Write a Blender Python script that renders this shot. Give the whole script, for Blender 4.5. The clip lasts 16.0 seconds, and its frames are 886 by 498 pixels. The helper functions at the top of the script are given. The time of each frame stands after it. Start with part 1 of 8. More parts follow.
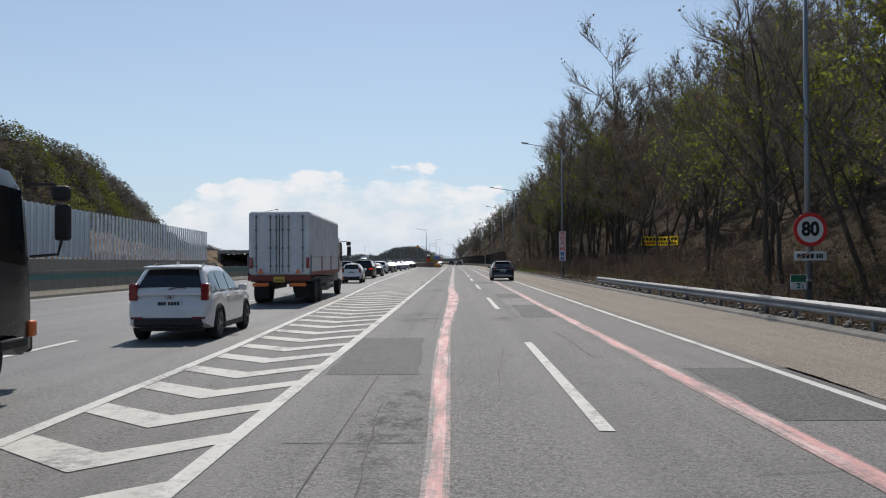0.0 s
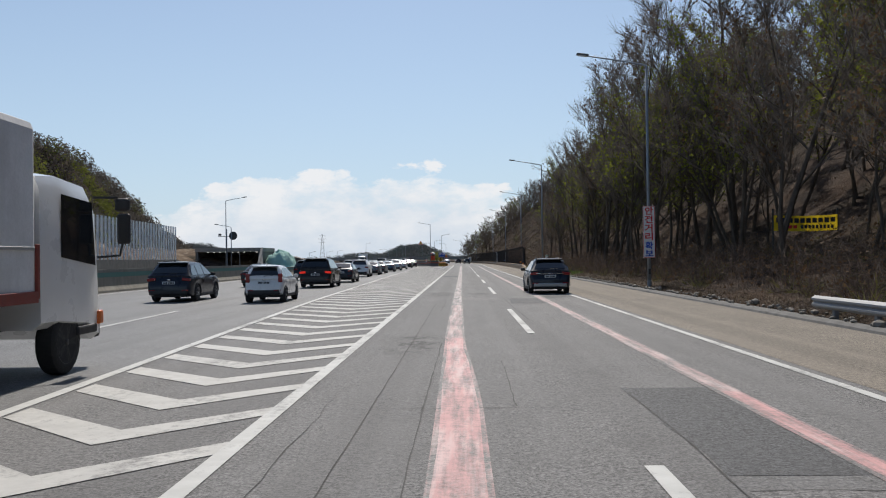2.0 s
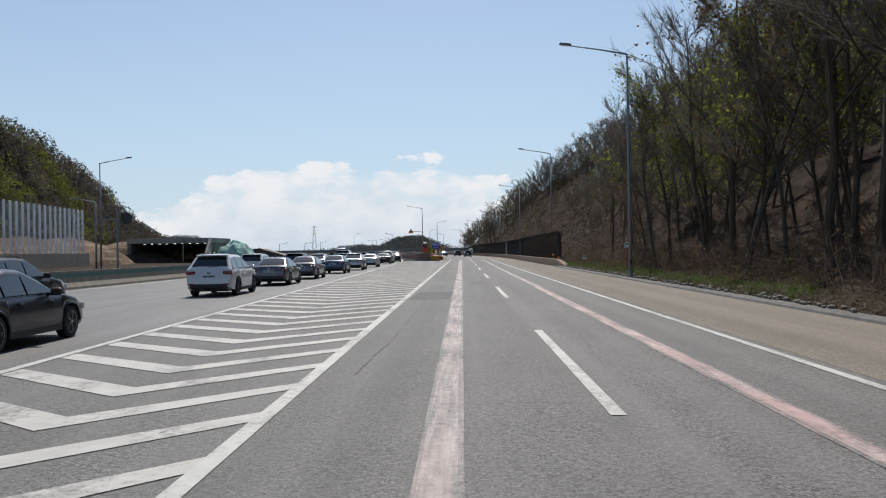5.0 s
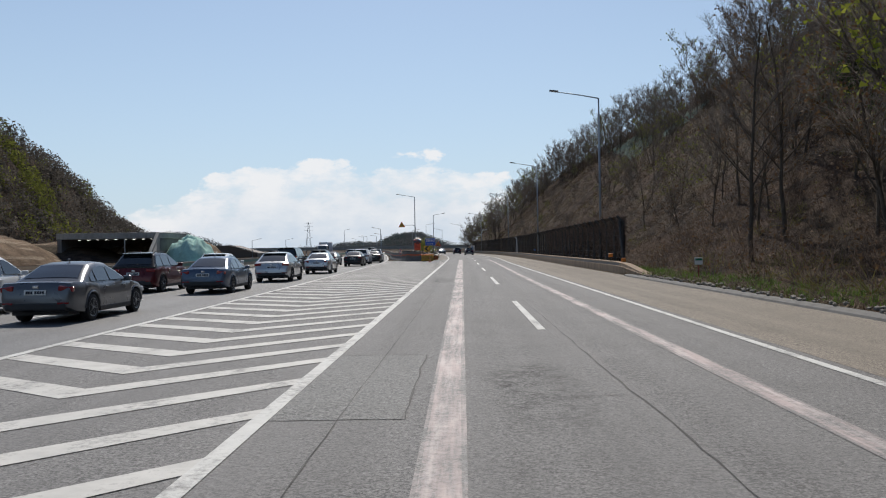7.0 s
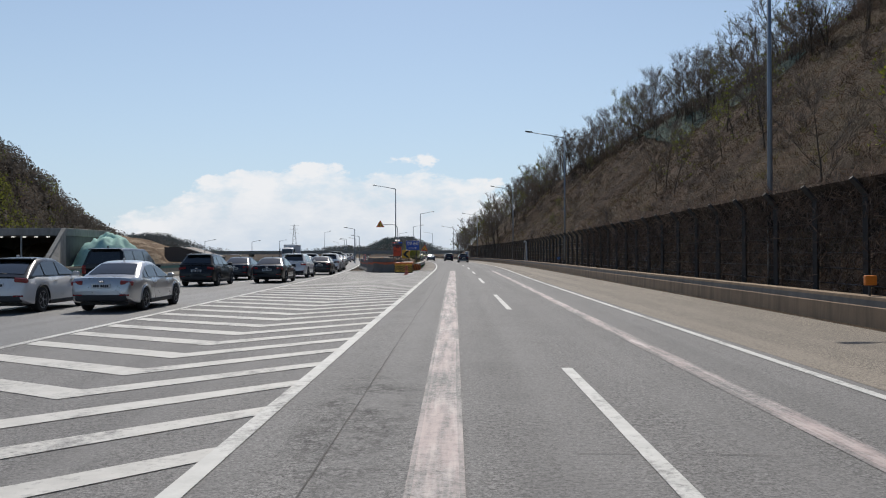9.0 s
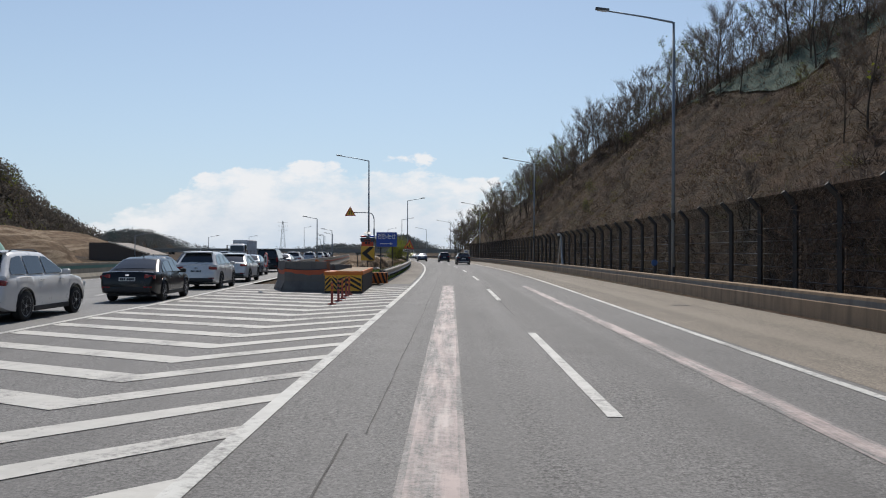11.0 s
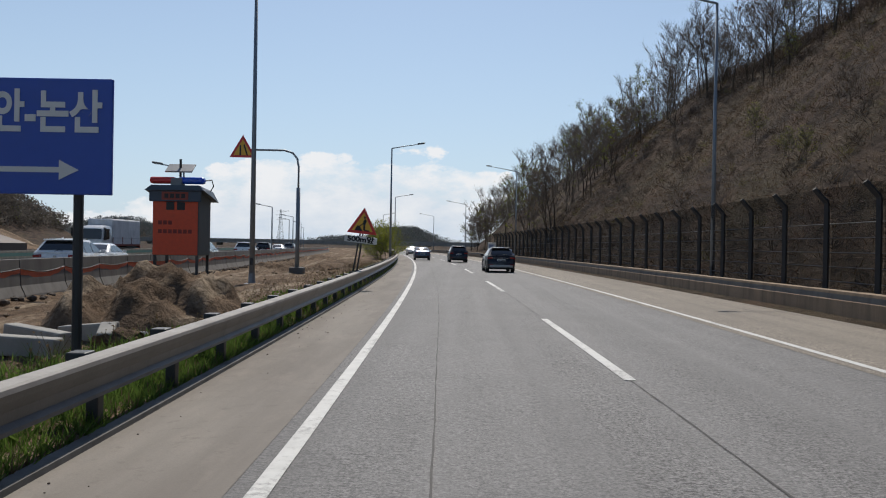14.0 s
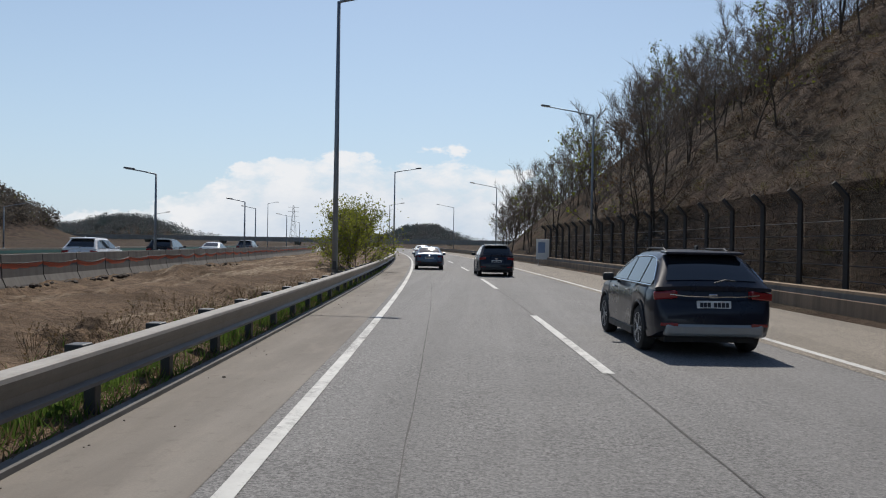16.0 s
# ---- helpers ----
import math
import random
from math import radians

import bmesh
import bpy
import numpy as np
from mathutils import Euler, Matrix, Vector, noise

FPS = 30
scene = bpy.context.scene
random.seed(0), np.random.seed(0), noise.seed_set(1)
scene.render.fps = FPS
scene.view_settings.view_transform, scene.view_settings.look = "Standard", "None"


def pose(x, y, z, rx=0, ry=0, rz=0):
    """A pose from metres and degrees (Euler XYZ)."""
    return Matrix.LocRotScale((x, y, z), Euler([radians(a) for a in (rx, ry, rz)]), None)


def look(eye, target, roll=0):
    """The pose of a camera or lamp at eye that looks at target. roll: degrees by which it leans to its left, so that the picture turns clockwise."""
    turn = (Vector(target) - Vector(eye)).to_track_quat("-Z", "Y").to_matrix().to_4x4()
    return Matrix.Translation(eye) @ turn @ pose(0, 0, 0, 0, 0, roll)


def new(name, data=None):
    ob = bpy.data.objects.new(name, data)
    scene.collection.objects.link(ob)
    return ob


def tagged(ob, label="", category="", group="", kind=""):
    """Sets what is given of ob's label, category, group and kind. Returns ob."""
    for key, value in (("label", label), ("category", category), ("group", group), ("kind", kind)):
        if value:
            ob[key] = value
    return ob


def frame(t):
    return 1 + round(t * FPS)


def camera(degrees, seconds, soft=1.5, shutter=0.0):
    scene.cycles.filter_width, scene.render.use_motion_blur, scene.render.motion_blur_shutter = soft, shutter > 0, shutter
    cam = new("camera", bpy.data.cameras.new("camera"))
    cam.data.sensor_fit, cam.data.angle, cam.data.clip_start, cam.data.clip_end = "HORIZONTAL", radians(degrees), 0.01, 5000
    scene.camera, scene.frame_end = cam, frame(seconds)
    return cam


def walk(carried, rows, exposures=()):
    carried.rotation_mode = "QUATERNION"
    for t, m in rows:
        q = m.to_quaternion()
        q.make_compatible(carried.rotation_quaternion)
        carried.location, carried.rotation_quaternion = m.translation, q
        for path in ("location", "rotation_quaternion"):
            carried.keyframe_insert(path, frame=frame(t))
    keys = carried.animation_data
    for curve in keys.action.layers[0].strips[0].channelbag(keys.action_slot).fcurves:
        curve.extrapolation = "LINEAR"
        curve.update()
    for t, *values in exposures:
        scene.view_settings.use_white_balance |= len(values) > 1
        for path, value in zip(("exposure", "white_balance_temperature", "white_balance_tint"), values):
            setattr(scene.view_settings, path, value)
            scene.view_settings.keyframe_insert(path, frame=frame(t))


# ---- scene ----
cam = camera(57.1, 16.0, 1.1, 0.0)
PATH = [
    (0.0, pose(0.018, 0.000, 1.656, 90.847, 0.348, 0.831)),
    (0.5, pose(0.074, 7.846, 1.656, 90.704, 0.514, 1.030)),
    (1.0, pose(0.046, 15.503, 1.656, 90.616, 0.597, 1.104)),
    (1.5, pose(0.015, 22.854, 1.656, 90.779, 0.645, 1.185)),
    (2.0, pose(-0.010, 30.018, 1.656, 90.700, 0.693, 1.366)),
    (2.5, pose(-0.064, 37.888, 1.656, 90.606, 0.825, 1.357)),
    (3.0, pose(-0.092, 45.318, 1.656, 90.560, 1.028, 1.323)),
    (3.5, pose(-0.054, 52.881, 1.656, 90.350, 1.220, 1.249)),
    (4.0, pose(-0.065, 60.954, 1.656, 90.303, 1.139, 1.269)),
    (6.5, pose(0.008, 100.133, 1.656, 89.853, 0.853, 1.432)),
    (7.0, pose(-0.061, 108.525, 1.656, 89.927, 0.975, 1.374)),
    (7.5, pose(-0.063, 117.214, 1.656, 90.113, 0.369, 1.249)),
    (8.0, pose(-0.058, 125.913, 1.656, 90.214, 0.068, 1.056)),
    (8.5, pose(-0.097, 133.716, 1.656, 90.255, 0.269, 1.076)),
    (9.0, pose(-0.120, 141.559, 1.656, 90.315, 0.170, 0.833)),
    (11.5, pose(-0.221, 188.211, 1.656, 90.175, -0.206, 0.637)),
    (12.0, pose(-0.316, 197.647, 1.656, 90.081, -0.283, 0.690)),
    (12.5, pose(-0.383, 207.214, 1.656, 90.012, -0.457, 0.797)),
    (13.0, pose(-0.531, 216.853, 1.656, 89.958, -0.632, 0.992)),
    (13.5, pose(-0.801, 226.684, 1.656, 89.804, -0.858, 1.166)),
    (14.0, pose(-1.043, 236.502, 1.656, 89.779, -1.009, 1.355)),
    (14.5, pose(-1.288, 246.337, 1.656, 89.677, -1.205, 1.683)),
    (15.0, pose(-1.520, 256.080, 1.656, 89.647, -1.314, 2.089)),
    (15.5, pose(-1.698, 266.168, 1.656, 89.714, -1.093, 2.526)),
    (16.0, pose(-2.020, 276.119, 1.656, 89.644, -0.992, 2.904)),
]
walk(cam, PATH, exposures=[(0.0, 0.0), (16.0, 0.0)])

# ---------- sky and sun ----------
SUN_AZ = -0.04          # radians right of straight ahead
SUN_EL = radians(49)
world = bpy.data.worlds.new("sky")
scene.world = world
world.use_nodes = True
wn, wl = world.node_tree.nodes, world.node_tree.links
wn.clear()
sky = wn.new("ShaderNodeTexSky")
sky.sky_type = 'NISHITA'
sky.sun_disc = False
sky.sun_elevation = SUN_EL
sky.sun_rotation = SUN_AZ
sky.air_density, sky.dust_density, sky.ozone_density = 1.0, 0.5, 2.3
# cumulus bank low over the horizon
tc = wn.new("ShaderNodeTexCoord")
sep = wn.new("ShaderNodeSeparateXYZ")
wl.new(tc.outputs["Generated"], sep.inputs[0])
cmap = wn.new("ShaderNodeMapping")
cmap.inputs["Scale"].default_value = (1.0, 1.0, 1.9)
wl.new(tc.outputs["Generated"], cmap.inputs[0])
cn = wn.new("ShaderNodeTexNoise")
cn.inputs["Scale"].default_value, cn.inputs["Detail"].default_value, cn.inputs["Roughness"].default_value = 7.0, 9.0, 0.58
wl.new(cmap.outputs[0], cn.inputs["Vector"])


def wmath(op, a, b=None, clamp=False):
    n = wn.new("ShaderNodeMath")
    n.operation, n.use_clamp = op, clamp
    for i, v in enumerate((a, b)):
        if v is None:
            continue
        if isinstance(v, (int, float)):
            n.inputs[i].default_value = v
        else:
            wl.new(v, n.inputs[i])
    return n.outputs[0]


# cloud tops: highest left of straight ahead, thinning upwards
az = wmath('ARCTAN2', sep.outputs["X"], sep.outputs["Y"])
bump_az = wmath('MULTIPLY', wmath('ADD', az, 0.14), 4.3)
bell = wmath('POWER', 2.718, wmath('MULTIPLY', wmath('POWER', bump_az, 4.0), -1.0))
top = wmath('ADD', 0.022, wmath('MULTIPLY', bell, 0.086))
puff = wn.new("ShaderNodeTexNoise")
puff.inputs["Scale"].default_value, puff.inputs["Detail"].default_value, puff.inputs["Roughness"].default_value = 21.0, 7.0, 0.6
wl.new(cmap.outputs[0], puff.inputs["Vector"])
lump = wmath('ADD', wmath('MULTIPLY', wmath('SUBTRACT', cn.outputs["Fac"], 0.5), 0.10), wmath('MULTIPLY', wmath('SUBTRACT', puff.outputs["Fac"], 0.5), 0.060))
rise = wmath('ADD', wmath('SUBTRACT', top, sep.outputs["Z"]), lump)
mask = wmath('MULTIPLY', rise, 170.0, True)
thin = wmath('MULTIPLY', wmath('SUBTRACT', wmath('ADD', puff.outputs["Fac"], wmath('MULTIPLY', rise, 3.4)), 0.25), 2.6, True)
mask = wmath('MULTIPLY', wmath('MULTIPLY', mask, thin), 0.96)
shade = wmath('MULTIPLY', wmath('SUBTRACT', wmath('ADD', wmath('MULTIPLY', wmath('ADD', cn.outputs["Fac"], puff.outputs["Fac"]), 0.5), wmath('MULTIPLY', rise, -2.4)), 0.22), 4.0, True)
tone = wn.new("ShaderNodeMix")
tone.data_type = 'RGBA'
wl.new(shade, tone.inputs["Factor"])
tone.inputs["A"].default_value = (5.9, 6.8, 7.9, 1)
tone.inputs["B"].default_value = (8.7, 8.8, 9.0, 1)
mix = wn.new("ShaderNodeMix")
mix.data_type = 'RGBA'
wl.new(mask, mix.inputs["Factor"])
haze = wn.new("ShaderNodeMix")
haze.data_type = 'RGBA'
low = wmath('SUBTRACT', 1.0, wmath('MULTIPLY', wmath('ABSOLUTE', sep.outputs["Z"]), 2.2), True)
wl.new(wmath('MULTIPLY', low, 0.80), haze.inputs["Factor"])
wl.new(sky.outputs[0], haze.inputs["A"])
haze.inputs["B"].default_value = (5.1, 6.6, 8.25, 1)
wl.new(haze.outputs["Result"], mix.inputs["A"])
wl.new(tone.outputs["Result"], mix.inputs["B"])
bg = wn.new("ShaderNodeBackground")
bg.inputs["Strength"].default_value = 0.098
wl.new(mix.outputs["Result"], bg.inputs["Color"])
wo = wn.new("ShaderNodeOutputWorld")
wl.new(bg.outputs[0], wo.inputs["Surface"])

sun = new("sun", bpy.data.lights.new("sun", 'SUN'))
sun.data.energy, sun.data.angle, sun.data.color = 4.1, radians(0.53), (1.0, 0.935, 0.85)
sun.matrix_world = look((0, 0, 60), (-math.sin(SUN_AZ) * math.cos(SUN_EL) * 50, -math.cos(SUN_AZ) * math.cos(SUN_EL) * 50, 60 - math.sin(SUN_EL) * 50))


# ---------- materials ----------
class Nodes:
    """Small helper round one node material."""

    def __init__(self, name):
        self.m = bpy.data.materials.new(name)
        self.m.use_nodes = True
        self.t = self.m.node_tree
        self.b = self.t.nodes["Principled BSDF"]
        self.geo = self.t.nodes.new("ShaderNodeNewGeometry")
        self.oi = None

    def put(self, sock, v):
        if hasattr(v, "is_output"):
            self.t.links.new(v, sock)
        elif isinstance(v, (tuple, list)) and len(v) == 3 and sock.type == 'RGBA':
            sock.default_value = (*v, 1)
        else:
            sock.default_value = v

    def noise(self, scale, detail=4.0, rough=0.55, stretch=None, obj=False, out="Fac"):
        n = self.t.nodes.new("ShaderNodeTexNoise")
        n.inputs["Scale"].default_value, n.inputs["Detail"].default_value, n.inputs["Roughness"].default_value = scale, detail, rough
        if obj:
            src = self.t.nodes.new("ShaderNodeTexCoord").outputs["Object"]
        else:
            src = self.geo.outputs["Position"]
        if stretch:
            mp = self.t.nodes.new("ShaderNodeMapping")
            mp.inputs["Scale"].default_value = stretch
            self.t.links.new(src, mp.inputs[0])
            src = mp.outputs[0]
        self.t.links.new(src, n.inputs["Vector"])
        return n.outputs[out]

    def voronoi(self, scale, feature='DISTANCE_TO_EDGE', stretch=None):
        n = self.t.nodes.new("ShaderNodeTexVoronoi")
        n.feature = feature
        n.inputs["Scale"].default_value = scale
        src = self.geo.outputs["Position"]
        if stretch:
            mp = self.t.nodes.new("ShaderNodeMapping")
            mp.inputs["Scale"].default_value = stretch
            self.t.links.new(src, mp.inputs[0])
            src = mp.outputs[0]
        self.t.links.new(src, n.inputs["Vector"])
        return n.outputs["Distance"]

    def ramp(self, fac, lo, hi, a=0.0, b=1.0):
        n = self.t.nodes.new("ShaderNodeMapRange")
        n.clamp = True
        for k, v in (("From Min", lo), ("From Max", hi), ("To Min", a), ("To Max", b)):
            n.inputs[k].default_value = v
        self.t.links.new(fac, n.inputs["Value"])
        return n.outputs["Result"]

    def mix(self, fac, a, b, kind='MIX'):
        n = self.t.nodes.new("ShaderNodeMix")
        n.data_type, n.blend_type = 'RGBA', kind
        self.put(n.inputs["Factor"], fac)
        self.put(n.inputs["A"], a)
        self.put(n.inputs["B"], b)
        return n.outputs["Result"]

    def math(self, op, a, b=0.0):
        n = self.t.nodes.new("ShaderNodeMath")
        n.operation = op
        self.put(n.inputs[0], a)
        self.put(n.inputs[1], b)
        return n.outputs[0]

    def random(self):
        if self.oi is None:
            self.oi = self.t.nodes.new("ShaderNodeObjectInfo")
        return self.oi.outputs["Random"]

    def island(self):
        return self.geo.outputs["Random Per Island"]

    def bump(self, height, strength=0.4, distance=0.01):
        n = self.t.nodes.new("ShaderNodeBump")
        n.inputs["Strength"].default_value, n.inputs["Distance"].default_value = strength, distance
        self.t.links.new(height, n.inputs["Height"])
        self.t.links.new(n.outputs[0], self.b.inputs["Normal"])

    def done(self, color=None, rough=None, metal=None, **more):
        if color is not None:
            self.put(self.b.inputs["Base Color"], color)
        if rough is not None:
            self.put(self.b.inputs["Roughness"], rough)
        if metal is not None:
            self.put(self.b.inputs["Metallic"], metal)
        for k, v in more.items():
            self.put(self.b.inputs[k.replace("_", " ")], v)
        return self.m


def plain(name, color, rough=0.5, metal=0.0, grain=0.12, scale=9.0, obj=True, **more):
    n = Nodes(name)
    f = n.noise(scale, 5, 0.6, obj=obj)
    dark = tuple(c * (1 - grain) for c in color)
    lite = tuple(min(1, c * (1 + grain)) for c in color)
    n.bump(n.noise(scale * 12, 3, 0.6, obj=obj), 0.12, 0.004)
    return n.done(n.mix(f, dark, lite), n.ramp(f, 0.3, 0.7, rough * 0.85, min(1, rough * 1.15)), metal, **more)


def asphalt_color(n, base, streak=True):
    """Worn asphalt: aggregate speckle, blotches, long wheel-track streaks, fine cracks."""
    speck = n.math('ADD', n.math('MULTIPLY', n.noise(38, 3, 0.75), 0.6), n.math('MULTIPLY', n.noise(13, 4, 0.8), 0.4))
    blot = n.noise(0.35, 5, 0.6, (1, 0.35, 1))
    stain = n.noise(1.7, 5, 0.7, (1, 0.5, 1))
    long_ = n.noise(1.3, 3, 0.5, (1, 0.012, 1))
    c = n.mix(n.ramp(speck, 0.41, 0.60), tuple(b * 0.24 for b in base), tuple(min(1, b * 1.88) for b in base))
    crumb = n.noise(6.5, 5, 0.8)
    c = n.mix(n.ramp(crumb, 0.54, 0.70, 0.0, 0.30), c, tuple(b * 0.45 for b in base))
    pits = n.math('MULTIPLY', n.ramp(n.noise(21, 3, 0.6, (0.75, 1, 1)), 0.55, 0.60), n.ramp(n.noise(0.8, 4, 0.6), 0.40, 0.64, 0.14, 0.85))
    c = n.mix(pits, c, tuple(b * 0.22 for b in base))
    chips = n.ramp(n.noise(27, 2, 0.5, (0.8, 1, 1), obj=True), 0.61, 0.65, 0.0, 0.65)
    c = n.mix(chips, c, tuple(min(1, b * 2.1) for b in base))
    speck = n.math('SUBTRACT', speck, n.math('MULTIPLY', pits, 0.6))
    c = n.mix(n.ramp(blot, 0.35, 0.7, 0.0, 0.5), c, tuple(b * 0.72 for b in base))
    c = n.mix(n.ramp(stain, 0.5, 0.75, 0.0, 0.45), c, tuple(b * 0.55 for b in base))
    if streak:
        c = n.mix(n.ramp(long_, 0.42, 0.68, 0.0, 0.45), c, tuple(min(1, b * 1.32) for b in base))
        c = n.mix(n.ramp(n.noise(0.9, 2, 0.5, (1, 0.008, 1), obj=True), 0.5, 0.66, 0.0, 0.4), c, tuple(b * 0.66 for b in base))
    return c, speck


RAVEL = ((-1.0, 24.0, 0.75, 2.8), (1.35, 23.2, 0.4, 0.8), (-0.6, 8.6, 0.45, 3.2), (-1.05, 68.0, 0.75, 2.6), (0.7, 68.0, 0.6, 1.5), (-1.0, 46.0, 0.6, 2.4), (0.8, 118.0, 0.6, 2.2), (-1.1, 150.0, 0.6, 3.0))


def ravelled(n, c, base):
    """Broken-up places: a net of open cracks and lost aggregate."""
    wob = n.t.nodes.new("ShaderNodeVectorMath")
    wob.operation = 'MULTIPLY_ADD'
    n.t.links.new(n.noise(3.0, 4, 0.6, out="Color"), wob.inputs[0])
    wob.inputs[1].default_value = (0.35, 0.35, 0.0)
    n.t.links.new(n.geo.outputs["Position"], wob.inputs[2])
    vo = n.t.nodes.new("ShaderNodeTexVoronoi")
    vo.feature = 'DISTANCE_TO_EDGE'
    vo.inputs["Scale"].default_value = 6.5
    n.t.links.new(wob.outputs[0], vo.inputs["Vector"])
    net = n.ramp(vo.outputs["Distance"], 0.03, 0.14, 1.0, 0.0)
    lost = n.ramp(n.noise(7.0, 5, 0.75, (1, 0.6, 1)), 0.47, 0.58)
    sep_ = n.t.nodes.new("ShaderNodeSeparateXYZ")
    n.t.links.new(wob.outputs[0], sep_.inputs[0])
    area = None
    for x, y, rx_, ry_ in RAVEL:
        a = n.math('POWER', n.math('DIVIDE', n.math('SUBTRACT', sep_.outputs["X"], x + 0.17), rx_), 2.0)
        b = n.math('POWER', n.math('DIVIDE', n.math('SUBTRACT', sep_.outputs["Y"], y + 0.17), ry_), 2.0)
        d = n.ramp(n.math('ADD', a, b), 0.35, 1.25, 1.0, 0.0)
        area = d if area is None else n.math('MAXIMUM', area, d)
    gone = n.ramp(n.noise(1.6, 4, 0.7), 0.38, 0.6)
    hit = n.math('MULTIPLY', n.math('MULTIPLY', area, gone), n.math('MAXIMUM', n.math('MULTIPLY', net, 0.75), n.math('MULTIPLY', lost, 0.9)))
    return n.mix(hit, c, tuple(b * 0.13 for b in base)), hit


def mat_asphalt(name, base, rough=0.82, streak=True, broken=False):
    n = Nodes(name)
    c, speck = asphalt_color(n, base, streak)
    if broken:
        c, hit = ravelled(n, c, base)
        speck = n.math('SUBTRACT', speck, hit)
    n.bump(speck, 0.7, 0.009)
    return n.done(c, rough)


def mat_paint(name, color, under, wear=0.5, fine=9.0, pale=None):
    """Road paint worn down to the asphalt."""
    n = Nodes(name)
    a, speck = asphalt_color(n, under)
    w = n.math('ADD', n.math('MULTIPLY', n.noise(1.3, 4, 0.6, (1, 0.4, 1)), 0.5), n.math('MULTIPLY', n.noise(fine, 6, 0.8), 0.5))
    c = n.mix(n.ramp(n.noise(3.0, 4, 0.6), 0.3, 0.7), color, tuple(x * 0.8 for x in color))
    if pale:
        c = n.mix(n.ramp(n.noise(5.0, 4, 0.65, (1, 0.10, 1)), 0.48, 0.62, 0.0, 0.8), c, pale)
        w = n.math('ADD', n.math('MULTIPLY', w, 0.6), n.math('MULTIPLY', n.noise(7.0, 4, 0.7, (1, 0.06, 1)), 0.4))
    c = n.mix(n.ramp(w, wear - 0.05, wear + 0.09), c, a)
    n.bump(speck, 0.4, 0.006)
    return n.done(c, 0.7)


ASPH = (0.146, 0.143, 0.139)
M = {}
M["asphalt"] = mat_asphalt("asphalt", ASPH, broken=True)
M["asphalt_smooth"] = mat_asphalt("asphalt_pale", (0.128, 0.129, 0.129), 0.7)
M["asphalt_new"] = mat_asphalt("asphalt_dark_patch", (0.075, 0.076, 0.078), 0.8, False)
M["shoulder"] = mat_asphalt("dusty_shoulder", (0.205, 0.178, 0.143), 0.9)
n_ = Nodes("dusty_inner_strip")
c_ = n_.mix(n_.ramp(n_.noise(0.9, 5, 0.6, (1, 0.12, 1)), 0.36, 0.64), (0.150, 0.130, 0.108), (0.225, 0.202, 0.172))
c_ = n_.mix(n_.ramp(n_.noise(2.2, 5, 0.65, (1, 0.3, 1)), 0.50, 0.70, 0.0, 0.45), c_, (0.27, 0.238, 0.198))
c_ = n_.mix(n_.ramp(n_.noise(5.0, 5, 0.7), 0.56, 0.68, 0.0, 0.4), c_, (0.115, 0.095, 0.076))
g_ = n_.noise(55, 3, 0.7)
c_ = n_.mix(n_.ramp(g_, 0.35, 0.65, 0.0, 0.22), c_, (0.11, 0.10, 0.09))
n_.bump(g_, 0.35, 0.005)
M["shoulder_left"] = n_.done(c_, 0.9)
M["white_paint"] = mat_paint("white_paint", (0.56, 0.56, 0.53), ASPH, 0.55)
M["white_chev"] = mat_paint("white_chevron_paint", (0.52, 0.51, 0.475), ASPH, 0.56)
M["white_worn"] = mat_paint("white_paint_worn", (0.55, 0.55, 0.53), ASPH, 0.53)
M["pink_paint"] = mat_paint("pink_paint", (0.60, 0.32, 0.305), ASPH, 0.515, pale=(0.62, 0.46, 0.44))
M["pink_paint_ghost"] = mat_paint("pink_paint_ghost", (0.55, 0.30, 0.29), ASPH, 0.44, pale=(0.55, 0.45, 0.42))
M["pink_faded_ghost"] = mat_paint("pink_faded_ghost", (0.37, 0.31, 0.295), ASPH, 0.45, pale=(0.41, 0.365, 0.345))
M["pink_mid_ghost"] = mat_paint("pink_mid_ghost", (0.45, 0.31, 0.295), ASPH, 0.445, pale=(0.47, 0.40, 0.38))
M["pink_mid"] = mat_paint("pink_paint_mid", (0.51, 0.34, 0.32), ASPH, 0.50, pale=(0.54, 0.44, 0.42))
M["pink_faded"] = mat_paint("pink_paint_faded", (0.44, 0.355, 0.335), ASPH, 0.485, pale=(0.49, 0.435, 0.415))


def mat_ground():
    n = Nodes("soil_and_dead_grass")
    big = n.noise(0.06, 5, 0.6)
    mid = n.noise(0.55, 7, 0.7, (1, 0.6, 1.5))
    fine = n.noise(4, 6, 0.8)
    c = n.mix(n.ramp(mid, 0.42, 0.60), (0.016, 0.013, 0.012), (0.094, 0.067, 0.051))
    c = n.mix(n.ramp(big, 0.45, 0.62, 0, 0.6), c, (0.080, 0.066, 0.036))
    c = n.mix(n.ramp(n.noise(0.25, 4, 0.6), 0.5, 0.62, 0, 0.6), c, (0.095, 0.058, 0.038))
    c = n.mix(n.ramp(fine, 0.42, 0.62, 0.0, 0.75), c, (0.040, 0.027, 0.019))
    n.bump(n.math('ADD', mid, fine), 0.8, 0.15)
    return n.done(c, 0.95, Specular_IOR_Level=0.08)


